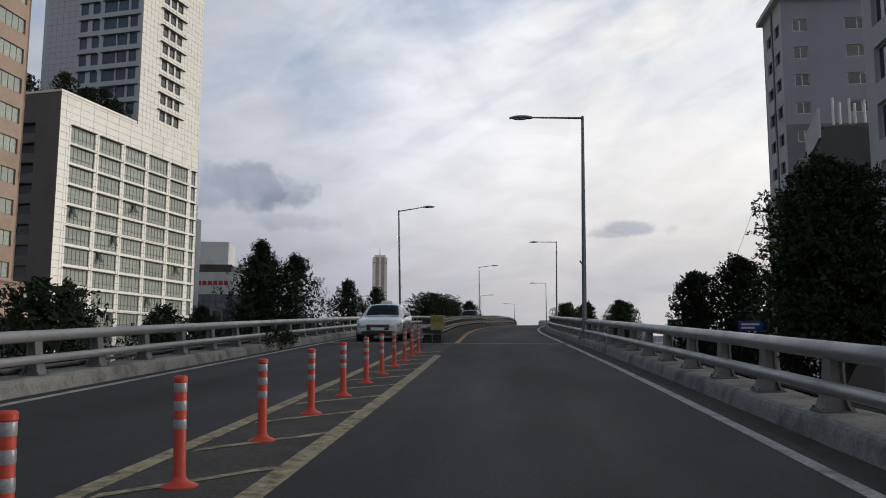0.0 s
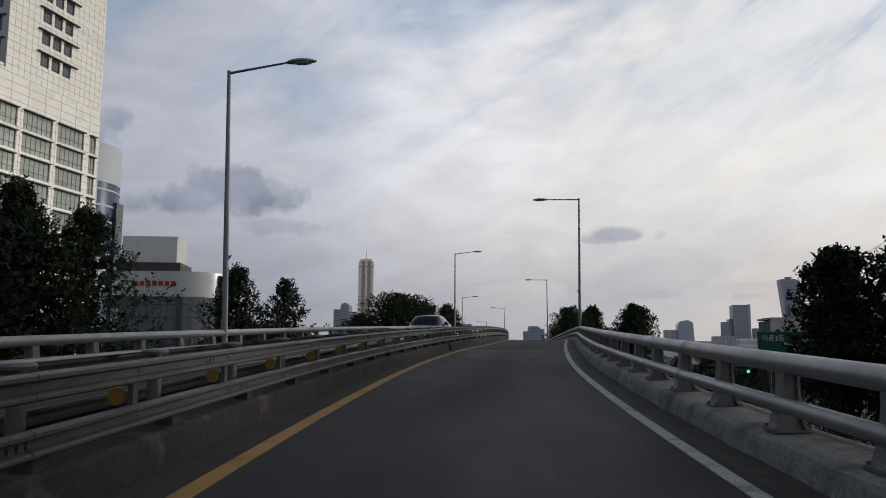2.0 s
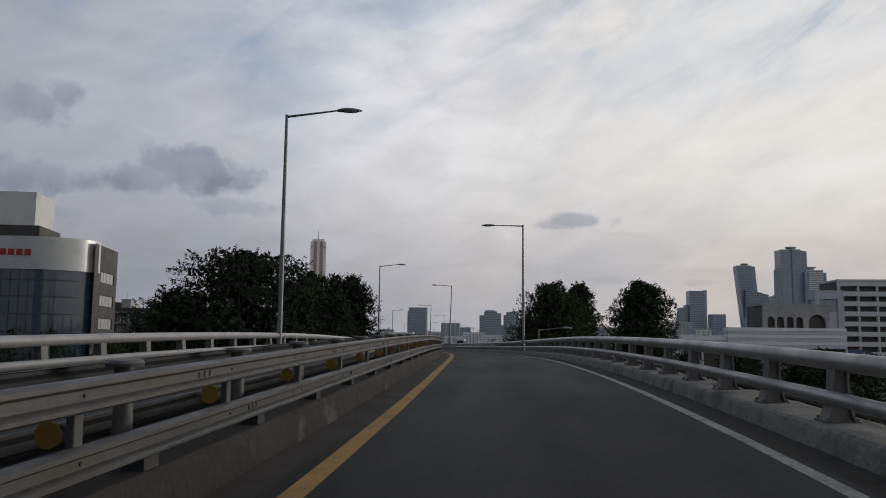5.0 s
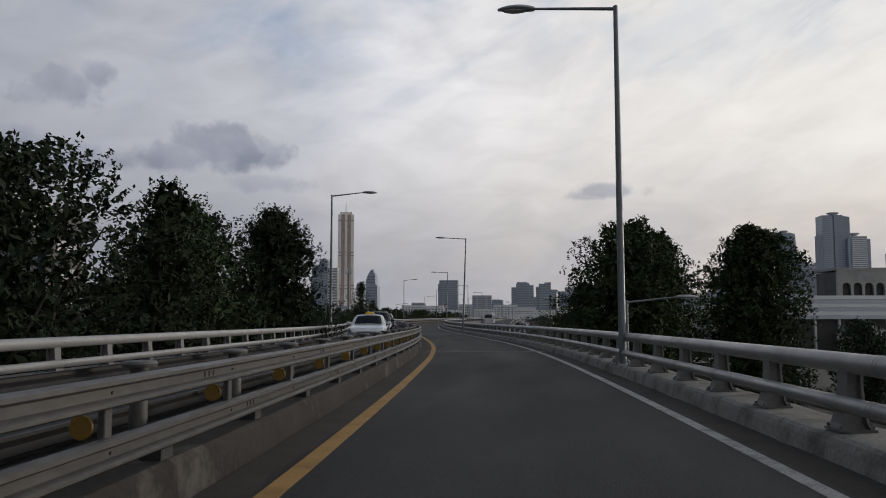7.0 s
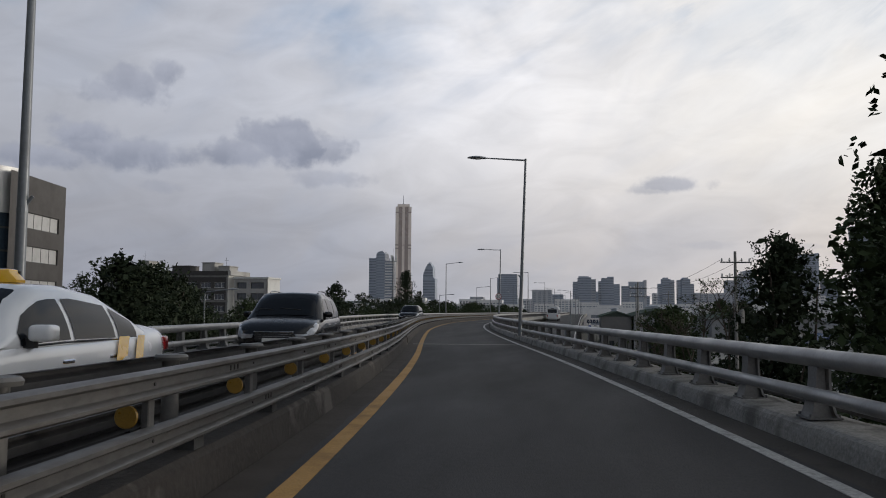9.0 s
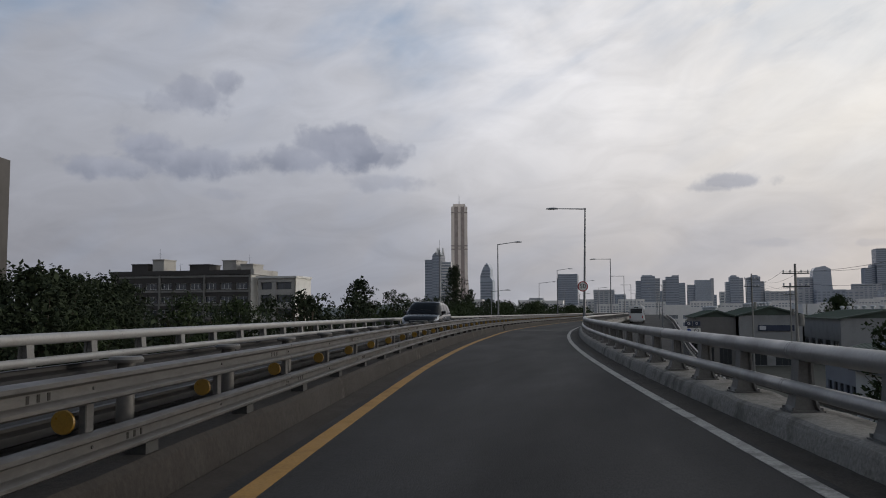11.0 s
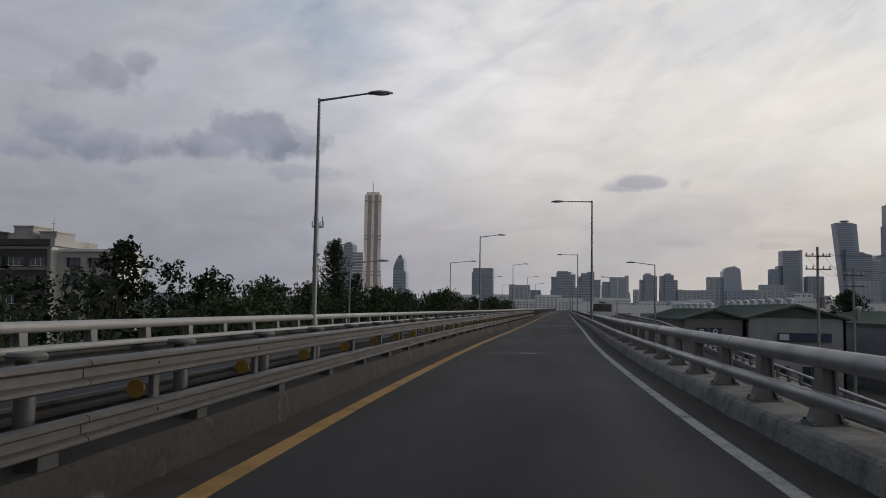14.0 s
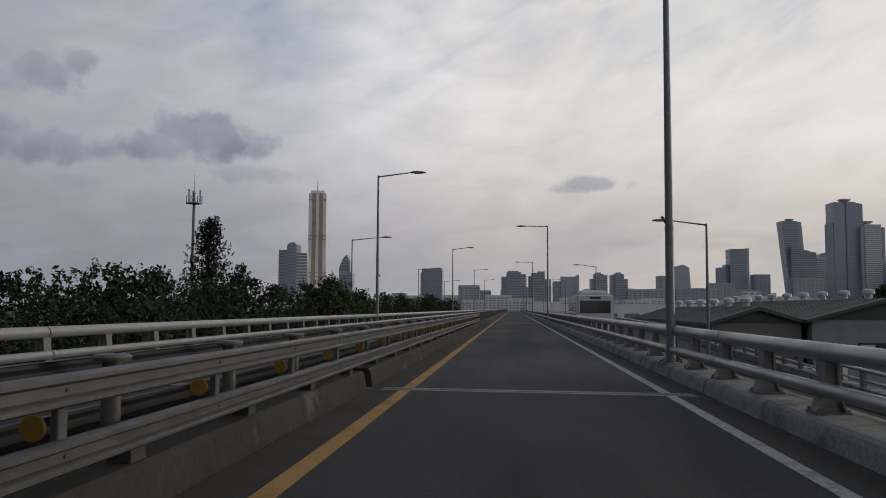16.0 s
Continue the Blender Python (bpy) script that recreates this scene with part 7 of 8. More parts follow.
def shed(x, y, w, d, eaves, ridge, turn, roof, wall, label, vents=0, doors=True):
    """A hall with a pitched roof along its depth."""
    ob = thing("warehouse", pose(x, y, GROUND_Z, 0, 0, turn), label, "warehouse", "low halls beside the flyover")
    facade(ob, pose(0, 0, 0), w, eaves, wall, [(w * 0.12, w * 0.3), (w * 0.55, w * 0.3)], [(0.05, eaves * 0.36)] if vents else [(0.05, eaves * 0.45), (eaves * 0.62, eaves * 0.16)], 0.25, 3, 0, 0.08, FRAME_DARK, GLASS_DARK)
    facade(ob, pose(0, d, 0, 0, 0, -90), d, eaves, wall, [(d * (0.06 + 0.19 * k), d * 0.13) for k in range(5)], [(eaves * 0.3, eaves * 0.2)], 0.25, 2, 0, 0.08, FRAME_DARK, GLASS_DARK)
    plain_wall(ob, pose(0, d, 0), w, eaves, wall)
    plain_wall(ob, pose(w, 0, 0, 0, 0, 90), d, eaves, wall)
    bm = bmesh.new()
    o = 0.5
    a = [bm.verts.new((px, -o, pz)) for px, pz in ((-o, eaves), (w / 2, ridge), (w + o, eaves), (w + o, eaves - 0.25), (w / 2, ridge - 0.3), (-o, eaves - 0.25))]
    b = [bm.verts.new((v.co.x, d + o, v.co.z)) for v in a]
    for k in range(6):
        j = (k + 1) % 6
        bm.faces.new((a[k], a[j], b[j], b[k]))
    bm.faces.new(a[::-1])
    bm.faces.new(b)
    part("roof", bm, roof, ob)
    bm = bmesh.new()
    bm.faces.new([bm.verts.new(v) for v in ((0, 0.0, eaves - 0.05), (w, 0.0, eaves - 0.05), (w / 2, 0.0, ridge - 0.25))])
    part("gable", bm, roof if vents else wall, ob)
    ribs = bmesh.new()
    k = 0.6
    while k < d:
        for x0, z0, x1, z1 in ((-o, eaves, w / 2, ridge), (w / 2, ridge, w + o, eaves)):
            q = [ribs.verts.new(v) for v in ((x0, k, z0 + 0.02), (x1, k, z1 + 0.02), (x1, k + 0.07, z1 + 0.07), (x0, k + 0.07, z0 + 0.07))]
            ribs.faces.new(q)
        k += 1.2
    part("roof_ribs", ribs, roof, ob)["kind"] = "stuff"
    for k in range(vents):
        y = d * (k + 0.6) / vents
        bm = bmesh.new()
        lathe(bm, [(0.3, ridge - 0.2), (0.3, ridge + 0.35), (0.5, ridge + 0.4), (0.5, ridge + 0.68), (0.2, ridge + 0.82)], 12, Matrix.Translation((w / 2, y, 0)))
        part("roof_vent", bm, PANEL_GREY, ob, soft=35)
    return ob


NAVY = material("navy sign panel", (0.022, 0.032, 0.065), 0.5, 0, 10, 0.1, 1, 0.2, None, 0.0)
BLUE_ROOF = material("blue sheet roof", (0.05, 0.085, 0.17), 0.6, 0, 4, 0.1, 0.3, 0.4, None, 0.1)
SHED_WALL = material("pale shed wall", (0.27, 0.275, 0.28), 0.85, 0, 5, 0.08, 0.3, 0.5, (0.16, 0.16, 0.155), 0.1)
hall = shed(4.3, 350.0, 11.2, 46.0, 9.2, 10.9, 0, ROOF_GREEN, SHED_WALL, "grey-walled warehouse under a green sheet roof", 9)
bm = bevelled_box(3.3, 9.5, -0.35, -0.28, 6.35, 7.4, 0.02)
board = part("sign_board", bm, NAVY, hall, "dark navy sign board")
bm = bmesh.new()
box(bm, 3.5, 4.6, -0.37, -0.351, 6.5, 7.25)
part("sign_square", bm, PANEL_GREY, board)
shed(-3.2, 351.0, 7.3, 40.0, 8.9, 10.2, 0, ROOF_GREEN, PANEL_DARK, "loading hall with dark open bays under a green roof", 7)
shed(22.0, 352.0, 16.0, 40.0, 8.6, 10.2, 0, ROOF_GREEN, SHED_WALL, "grey-walled warehouse under a green sheet roof", 6)
shed(22.0, 318.0, 12.0, 14.0, 4.4, 5.6, 0, BLUE_ROOF, SHED_WALL, "small workshop with a blue sheet roof")
shed(-1.0, 420.0, 22.0, 30.0, 7.4, 9.0, 0, ROOF_GREEN, SHED_WALL, "grey-walled warehouse under a green sheet roof", 5)
shed(7.0, 252.0, 9.0, 12.0, 5.2, 6.8, 8, ROOF_GREY, STUCCO_LIGHT, "small pale house with a grey roof")
shed(18.0, 258.0, 10.0, 12.0, 5.6, 7.4, -6, BLUE_ROOF, STUCCO_LIGHT, "small pale house with a blue roof")
shed(8.0, 276.0, 8.0, 11.0, 5.0, 6.4, 4, ROOF_GREEN, STUCCO_GREY, "small grey house with a green roof")
shed(20.0, 280.0, 9.0, 12.0, 6.0, 7.6, 0, ROOF_GREY, STUCCO_LIGHT, "small pale house with a grey roof")
shed(32.0, 300.0, 14.0, 16.0, 6.0, 7.8, 0, ROOF_GREY, STUCCO_GREY, "small grey house with a grey roof")
shed(26.0, 236.0, 9.0, 10.0, 5.0, 6.6, 0, BLUE_ROOF, STUCCO_LIGHT, "small pale house with a blue roof")
rnd = random.Random(31)
for k in range(14):
    x, y = 34 + rnd.uniform(0, 80), 318 + k * 8 + rnd.uniform(-3, 3)
    shed(x, y, rnd.uniform(9, 15), rnd.uniform(9, 14), rnd.uniform(5, 8), rnd.uniform(8.4, 9.6), rnd.uniform(-12, 12), rnd.choice((ROOF_GREY, ROOF_GREEN, BLUE_ROOF)), rnd.choice((STUCCO_LIGHT, SHED_WALL, STUCCO_GREY)), "small house in a crowded low quarter")

# sign frame beside the slip road: two navy panels over a white prohibition board
ob = thing("prohibition_sign", pose(-5.2, 321.5, GROUND_Z), "white prohibition board under two small navy panels", "road sign")
for x in (-1.15, 0.05):
    bm = bevelled_box(x, x + 1.1, -0.04, 0.04, 7.72, 8.42, 0.02)
    p = part("navy_panel", bm, NAVY, ob)
    bm = bmesh.new()
    lathe(bm, [(0.13, 0.045), (0.13, 0.055), (0.2, 0.055), (0.2, 0.045)], 20, Matrix.Translation((x + 0.55, 0, 8.1)) @ UPRIGHT, caps=False)
    part("symbol_ring", bm, SIGN_WHITE, p)
bm = bevelled_box(-1.15, 1.15, -0.04, 0.04, 6.05, 7.4, 0.02)
board = part("white_board", bm, SIGN_WHITE, ob)
bm = bmesh.new()
lathe(bm, [(0.0, 0.045), (0.36, 0.045), (0.36, 0.055), (0.0, 0.055)], 24, Matrix.Translation((-0.6, 0, 6.95)) @ UPRIGHT)
part("blue_roundel", bm, SIGN_BLUE, board)
bm = bmesh.new()
lathe(bm, [(0.29, 0.045), (0.29, 0.055), (0.37, 0.055), (0.37, 0.045)], 24, Matrix.Translation((0.55, 0, 6.95)) @ UPRIGHT, caps=False)
box(bm, -0.33, 0.33, -0.055, -0.045, -0.035, 0.035, Matrix.Translation((0.55, 0, 6.95)) @ Matrix.Rotation(radians(45), 4, "Y"))
part("ring", bm, SIGN_BLACK, board)
lettering(ob, "이륜차금", 0.30, pose(0.35, -0.045, 6.28) @ UPRIGHT, SIGN_BLACK, "lettering", 0.004)
bm = bmesh.new()
box(bm, -1.0, -0.35, -0.05, -0.042, 6.2, 6.32)
part("writing_bar", bm, SIGN_BLACK, board)
for px in (-0.8, 0.8):
    bm = bmesh.new()
    tube(bm, (px, 0.09, 0), (px, 0.09, 8.4), 0.05, 0.05, 8)
    part("leg", bm, GALV_POST, ob)


# ------------------------------------------------------------------ right: direction signs and utility poles
def direction_sign():
    ob = thing("direction_sign", pose(11.7, 88.0, GROUND_Z, 0, 0, 0), "green direction sign with white Korean place names and arrows", "road sign")
    bm = bevelled_box(0, 4.0, -0.04, 0.04, 7.55, 9.15, 0.02)
    part("panel", bm, SIGN_GREEN, ob)
    lettering(ob, "이촌2동", 0.42, pose(0.95, -0.045, 8.72) @ UPRIGHT, SIGN_WHITE, "place_name", 0.004)
    lettering(ob, "강변북로", 0.30, pose(3.2, -0.045, 8.62) @ UPRIGHT, SIGN_WHITE, "place_name", 0.004)
    bm = bmesh.new()
    for pts in (((2.2, 7.8), (2.2, 8.25), 0.05), ((2.2, 8.25), (1.6, 8.4), 0.05), ((2.2, 8.25), (2.65, 8.55), 0.05)):
        tube(bm, (pts[0][0], -0.05, pts[0][1]), (pts[1][0], -0.05, pts[1][1]), pts[2], pts[2], 6)
    part("arrow", bm, SIGN_WHITE, ob)
    bm = bmesh.new()
    box(bm, 2.9, 3.6, -0.048, -0.042, 8.02, 8.1)
    part("writing_bar", bm, SIGN_WHITE, ob)
    for x in (0.7, 3.3):
        bm = bmesh.new()
        tube(bm, (x, 0.12, 0), (x, 0.12, 9.0), 0.09, 0.08, 8)
        part("leg", bm, GALV_POST, ob)


direction_sign()
ob = thing("street_name_sign", pose(11.5, 54.0, GROUND_Z), "small blue street sign with white writing bars", "road sign")
bm = bevelled_box(0, 1.75, -0.02, 0.02, 7.0, 7.62, 0.02)
part("panel", bm, SIGN_BLUE, ob)
for z, w in ((7.36, 1.1), (7.14, 0.8)):
    bm = bmesh.new()
    box(bm, 0.15, 0.15 + w, -0.027, -0.022, z, z + 0.12)
    part("writing_bar", bm, SIGN_WHITE, ob)
bm = bmesh.new()
tube(bm, (1.8, 0, 0), (1.8, 0, 8.0), 0.06, 0.05, 8)
part("leg", bm, GALV_POST, ob)
CABLE = material("black cable", (0.02, 0.02, 0.02), 0.7, 0, 5, 0.1, 1, 0.1, None, 0.0)
POLE_CONCRETE = material("concrete pole", (0.24, 0.235, 0.22), 0.9, 0, 10, 0.15, 1, 0.3, None, 0.1)


def utility_pole(x, y, top, turn=0.0):
    ob = thing("utility_pole", pose(x, y, GROUND_Z, 0, 0, turn), "concrete utility pole with steel cross-arms", "utility pole", "utility poles")
    H = top - GROUND_Z
    bm = bmesh.new()
    lathe(bm, [(0.17, 0), (0.10, H)], 10)
    part("pole", bm, POLE_CONCRETE, ob, soft=40)
    for z in (H - 0.8, H - 1.9):
        arm = bmesh.new()
        box(arm, -1.1, 1.1, -0.14, -0.06, z - 0.05, z + 0.05)
        a = part("cross_arm", arm, FRAME_DARK, ob)
        for px in (-1.0, -0.45, 0.45, 1.0):
            bm = bmesh.new()
            lathe(bm, [(0.035, z + 0.05), (0.07, z + 0.12), (0.07, z + 0.2), (0.04, z + 0.3)], 8, Matrix.Translation((px, -0.1, 0)))
            part("insulator", bm, FRAME_WHITE, a)
    bm = bmesh.new()
    lathe(bm, [(0.2, H - 5.2), (0.22, H - 5.15), (0.22, H - 4.3), (0.17, H - 4.2)], 12, Matrix.Translation((0.38, 0, 0)))
    part("transformer", bm, POLE_CONCRETE, ob)
    return ob


def cable(p, q, sag, r=0.012):
    bm = bmesh.new()
    last = None
    for k in range(13):
        u = k / 12
        v = Vector(p).lerp(Vector(q), u)
        v.z -= sag * 4 * u * (1 - u)
        if last is not None:
            tube(bm, last, v, r, r, 5, False)
        last = v
    tagged(new("power_line", mesh_from("power_line", bm)), "thin black overhead power line between poles", "cable", "overhead lines").data.materials.append(CABLE)


POLES = ((13.85, 54.6, 9.9), (23.0, 116.0, 9.4), (4.8, 214.0, 9.0), (3.2, 318.0, 10.0), (10.6, 332.0, 9.0), (0.5, 262.0, 8.4))
for x, y, z in POLES:
    utility_pole(x, y, z, 10)
for a, b in ((0, 1), (2, 5), (5, 3), (3, 4)):
    for dx, dz in ((-1.0, -0.6), (0.45, -0.6), (1.0, -1.7)):
        cable((POLES[a][0] + dx, POLES[a][1], POLES[a][2] + dz), (POLES[b][0] + dx, POLES[b][1], POLES[b][2] + dz), 0.9)
for k in range(3):
    cable((12.8 - 0.4 * k, 50, 8.0 - 0.5 * k), (24.0, 20 + 3 * k, 9.0), 0.8)


# ------------------------------------------------------------------ cars in the oncoming lane
CAR_GLASS = material("car glass", (0.010, 0.012, 0.015), 0.06, 0.0, 3.0, 0.1, 0.4, 0.1, None, 0.0, spec=0.12)
CAR_WHITE = material("white car paint", (0.60, 0.61, 0.62), 0.22, 0, 2, 0.02, 0.8, 0.08, None, 0.0, 0.8)
CAR_BLACK = material("black car paint", (0.006, 0.0065, 0.0075), 0.16, 0.0, 2, 0.02, 0.8, 0.05, None, 0.0, 0.0, spec=0.45)
CAR_SILVER = material("dark grey car paint", (0.022, 0.024, 0.028), 0.2, 0.1, 2, 0.05, 0.8, 0.1, None, 0.0, 0.3, spec=0.4)
TYRE = material("tyre rubber", (0.018, 0.018, 0.018), 0.85, 0, 30, 0.2, 4, 0.3, None, 0.1)
RIM = material("alloy rim", (0.45, 0.45, 0.46), 0.3, 0.8, 10, 0.1, 2, 0.2, None, 0.0)
TRIM_BLACK = material("black trim", (0.02, 0.02, 0.02), 0.5, 0, 10, 0.1, 2, 0.2, None, 0.0)
CHROME = material("chrome trim", (0.62, 0.62, 0.63), 0.12, 1.0, 5, 0.03, 1, 0.05, None, 0.0)
LENS_CLEAR = material("headlight lens", (0.30, 0.315, 0.34), 0.08, 0.3, 8, 0.3, 9, 0.4, (0.12, 0.12, 0.13), 0.0, 0.8)
LENS_RED = material("tail light lens", (0.25, 0.01, 0.012), 0.12, 0, 8, 0.1, 3, 0.2, None, 0.0, 0.8)
TAXI_YELLOW = material("yellow taxi stripe", (0.70, 0.40, 0.02), 0.25, 0, 2, 0.03, 1, 0.1, None, 0.0, 0.6)
PLATE = material("number plate", (0.6, 0.6, 0.58), 0.5, 0, 5, 0.03, 1, 0.1, None, 0.0)

# stations from the tail to the nose: y, half width, sill z, shoulder z, top z at the middle
SEDAN = dict(
    body=[(-2.42, 0.66, 0.42, 0.86, 0.90), (-2.36, 0.78, 0.30, 0.95, 1.02), (-2.1, 0.87, 0.24, 0.98, 1.07), (-1.5, 0.92, 0.21, 0.95, 1.02), (-0.6, 0.93, 0.20, 0.93, 0.98),
          (0.4, 0.93, 0.20, 0.92, 0.96), (1.0, 0.92, 0.20, 0.91, 0.98), (1.5, 0.91, 0.21, 0.86, 0.93), (2.0, 0.87, 0.22, 0.77, 0.83), (2.3, 0.77, 0.26, 0.68, 0.72), (2.42, 0.60, 0.34, 0.58, 0.60)],
    cabin=[(-1.92, 1.03, 0.78), (-1.45, 1.20, 0.74), (-0.95, 1.385, 0.66), (-0.3, 1.455, 0.64), (0.25, 1.435, 0.65), (0.55, 1.32, 0.70), (1.12, 0.97, 0.80)],
    belt=0.93, back=2, front=4, doors=((0.78, -0.02), (-0.10, -0.92), (-1.0, -1.42)), wheel=0.325, axles=(-1.42, 1.42))
SUV = dict(
    body=[(-2.36, 0.74, 0.50, 1.05, 1.10), (-2.30, 0.86, 0.40, 1.08, 1.12), (-2.0, 0.93, 0.34, 1.08, 1.10), (-1.4, 0.955, 0.32, 1.07, 1.10), (-0.5, 0.96, 0.30, 1.06, 1.09),
          (0.5, 0.96, 0.30, 1.05, 1.09), (1.0, 0.955, 0.30, 1.04, 1.12), (1.5, 0.94, 0.32, 1.00, 1.09), (1.95, 0.91, 0.34, 0.93, 1.01), (2.25, 0.82, 0.38, 0.82, 0.87), (2.38, 0.66, 0.46, 0.68, 0.70)],
    cabin=[(-2.30, 1.12, 0.84), (-2.08, 1.40, 0.79), (-1.82, 1.63, 0.73), (-0.5, 1.72, 0.71), (0.30, 1.70, 0.71), (0.62, 1.55, 0.76), (1.22, 1.10, 0.86)],
    belt=1.06, back=2, front=4, doors=((0.85, 0.02), (-0.06, -0.95), (-1.03, -1.85)), wheel=0.37, axles=(-1.38, 1.38))


def car(spec, m, paint, label, taxi="", rails=False, group="oncoming cars"):
    """A saloon or sport utility car that faces +y of m."""
    ob = thing("car", m, label, "car", group)
    # lower body
    bm = bmesh.new()
    rings = []
    for y, w, z0, zs, zt in spec["body"]:
        half = [(w * 0.80, z0), (w * 0.97, z0 + 0.05), (w, z0 + (zs - z0) * 0.35), (w, z0 + (zs - z0) * 0.62), (w * 0.985, zs - 0.10), (w * 0.955, zs - 0.02), (w * 0.86, zs + (zt - zs) * 0.45), (w * 0.5, zt - 0.005)]
        ring = [(0, z0)] + half + [(0, zt)] + [(-x, z) for x, z in reversed(half)]
        rings.append([bm.verts.new((x, y, z)) for x, z in ring])
    n = len(rings[0])
    for a, b in zip(rings, rings[1:]):
        for k in range(n):
            j = (k + 1) % n
            bm.faces.new((a[k], a[j], b[j], b[k]))
    bm.faces.new(rings[0])
    bm.faces.new(rings[-1][::-1])
    bmesh.ops.recalc_face_normals(bm, faces=bm.faces[:])
    bmesh.ops.subdivide_edges(bm, edges=bm.edges[:], cuts=1, smooth=0.6, use_grid_fill=True)
    part("body", bm, paint, ob, soft=38)

    def hull(y, k):
        """The body's side at y: k counts up its section, from the sill to the bonnet."""
        w, z0, zs, zt = (float(np.interp(y, [q[0] for q in spec["body"]], [q[c] for q in spec["body"]])) for c in (1, 2, 3, 4))
        half = [(w * 0.80, z0), (w * 0.97, z0 + 0.05), (w, z0 + (zs - z0) * 0.35), (w, z0 + (zs - z0) * 0.62), (w * 0.985, zs - 0.10), (w * 0.955, zs - 0.02), (w * 0.86, zs + (zt - zs) * 0.45), (w * 0.5, zt - 0.005)]
        n = min(6, int(k))
        u = k - n
        return half[n][0] * (1 - u) + half[n + 1][0] * u, half[n][1] * (1 - u) + half[n + 1][1] * u

    # cabin
    cab = spec["cabin"]

    def section(y):
        ys = [c[0] for c in cab]
        zr = float(np.interp(y, ys, [c[1] for c in cab]))
        wr = float(np.interp(y, ys, [c[2] for c in cab]))
        wb = float(np.interp(y, [b[0] for b in spec["body"]], [b[1] for b in spec["body"]])) * 0.93
        return wb, spec["belt"] - 0.02, wr, zr

    def side(y, u, out=0.0):
        wb, zb, wr, zr = section(y)
        ze = max(zb + 0.01, zr - 0.07)
        return (wb + (wr - wb) * u + 0.035 * math.sin(math.pi * u) + out, zb + (ze - zb) * u)
    ys = []
    for a, b in zip(cab, cab[1:]):
        ys += [a[0] + (b[0] - a[0]) * k / 3 for k in range(3)]
    ys.append(cab[-1][0])

    def row(y):
        pts = [side(y, u / 4) for u in range(5)]
        wr, zr = pts[-1][0], section(y)[3]
        return pts + [(wr * 0.90, pts[-1][1] + (zr - pts[-1][1]) * 0.55), (wr * 0.6, zr - 0.012), (0, zr)]
    bm = bmesh.new()
    rings = []
    for y in ys:
        r = row(y)
        full = r + [(-x, z) for x, z in reversed(r[:-1])]
        rings.append([bm.verts.new((x, y, z)) for x, z in full])
    for a, b in zip(rings, rings[1:]):
        for k in range(len(a) - 1):
            bm.faces.new((a[k], a[k + 1], b[k + 1], b[k]))
    bmesh.ops.recalc_face_normals(bm, faces=bm.faces[:])
    part("roof", bm, paint, ob, soft=40)

    def screen(y0, y1, nm):
        b = bmesh.new()
        rs = []
        for k in range(6):
            y = y0 + (y1 - y0) * k / 5
            r = row(y)
            full = [(x * 0.9, z + 0.010) for x, z in r[4:]]
            full = full + [(-x, z) for x, z in reversed(full[:-1])]
            lo = side(y, 0.2)
            rs.append([b.verts.new((x, y + (0.012 if y0 > 0 else -0.012), z)) for x, z in full])
        for a, c in zip(rs, rs[1:]):
            for k in range(len(a) - 1):
                b.faces.new((a[k], a[k + 1], c[k + 1], c[k]))
        bmesh.ops.recalc_face_normals(b, faces=b.faces[:])
        part(nm, b, CAR_GLASS, ob, "dark tinted glass", soft=60)
    screen(cab[spec["front"]][0] + 0.10, cab[-1][0] - 0.06, "windscreen")
    screen(cab[0][0] + 0.10, cab[spec["back"]][0] - 0.10, "rear_window")
    for sgn in (-1, 1):
        for ya, yb in spec["doors"]:
            b = bmesh.new()
            rs = []
            for k in range(6):
                y = ya + (yb - ya) * k / 5
                zt = section(y)[3] - 0.07 - spec["belt"]
                rs.append([b.verts.new((sgn * side(y, u, 0.008)[0], y, side(y, u)[1])) for u in (0.10, 0.35, 0.6, 0.85 if zt > 0.2 else 0.6)])
            for a, c in zip(rs, rs[1:]):
                for k in range(3):
                    b.faces.new((a[k], a[k + 1], c[k + 1], c[k]))
            bmesh.ops.recalc_face_normals(b, faces=b.faces[:])
            part("side_window", b, CAR_GLASS, ob, soft=60)
        # chrome line under the windows
        b = bmesh.new()
        pts = [ (sgn * side(y, 0.06, 0.010)[0], y, side(y, 0.06)[1]) for y in (spec["doors"][0][0], 0.0, -0.8, spec["doors"][-1][1])]
        for p, q in zip(pts, pts[1:]):
            tube(b, p, q, 0.010, 0.010, 5)
        part("window_trim", b, CHROME, ob)
        # mirror
        b = bevelled_box(sgn * 0.98 - 0.10, sgn * 0.98 + 0.10, spec["doors"][0][0] - 0.20, spec["doors"][0][0] - 0.03, spec["belt"] + 0.03, spec["belt"] + 0.165, 0.055, 4)
        mir = part("mirror", b, paint if not taxi else CAR_WHITE, ob, soft=50)
        b = bmesh.new()
        box(b, sgn * 0.88 - 0.05, sgn * 0.88 + 0.05, spec["doors"][0][0] - 0.13, spec["doors"][0][0] - 0.07, spec["belt"] - 0.02, spec["belt"] + 0.06)
        part("mirror_arm", b, TRIM_BLACK, mir)
        # door handles
        for ya, yb in spec["doors"][:2]:
            w = float(np.interp(yb, [q[0] for q in spec["body"]], [q[1] for q in spec["body"]]))
            b = bevelled_box(sgn * w * 0.985 - 0.018, sgn * w * 0.985 + 0.018, yb + 0.05, yb + 0.25, spec["belt"] - 0.17, spec["belt"] - 0.135, 0.010)
            part("door_handle", b, CHROME, ob)
        # lights
        b = bmesh.new()
        nose = spec["body"][-1][0]
        rs = []
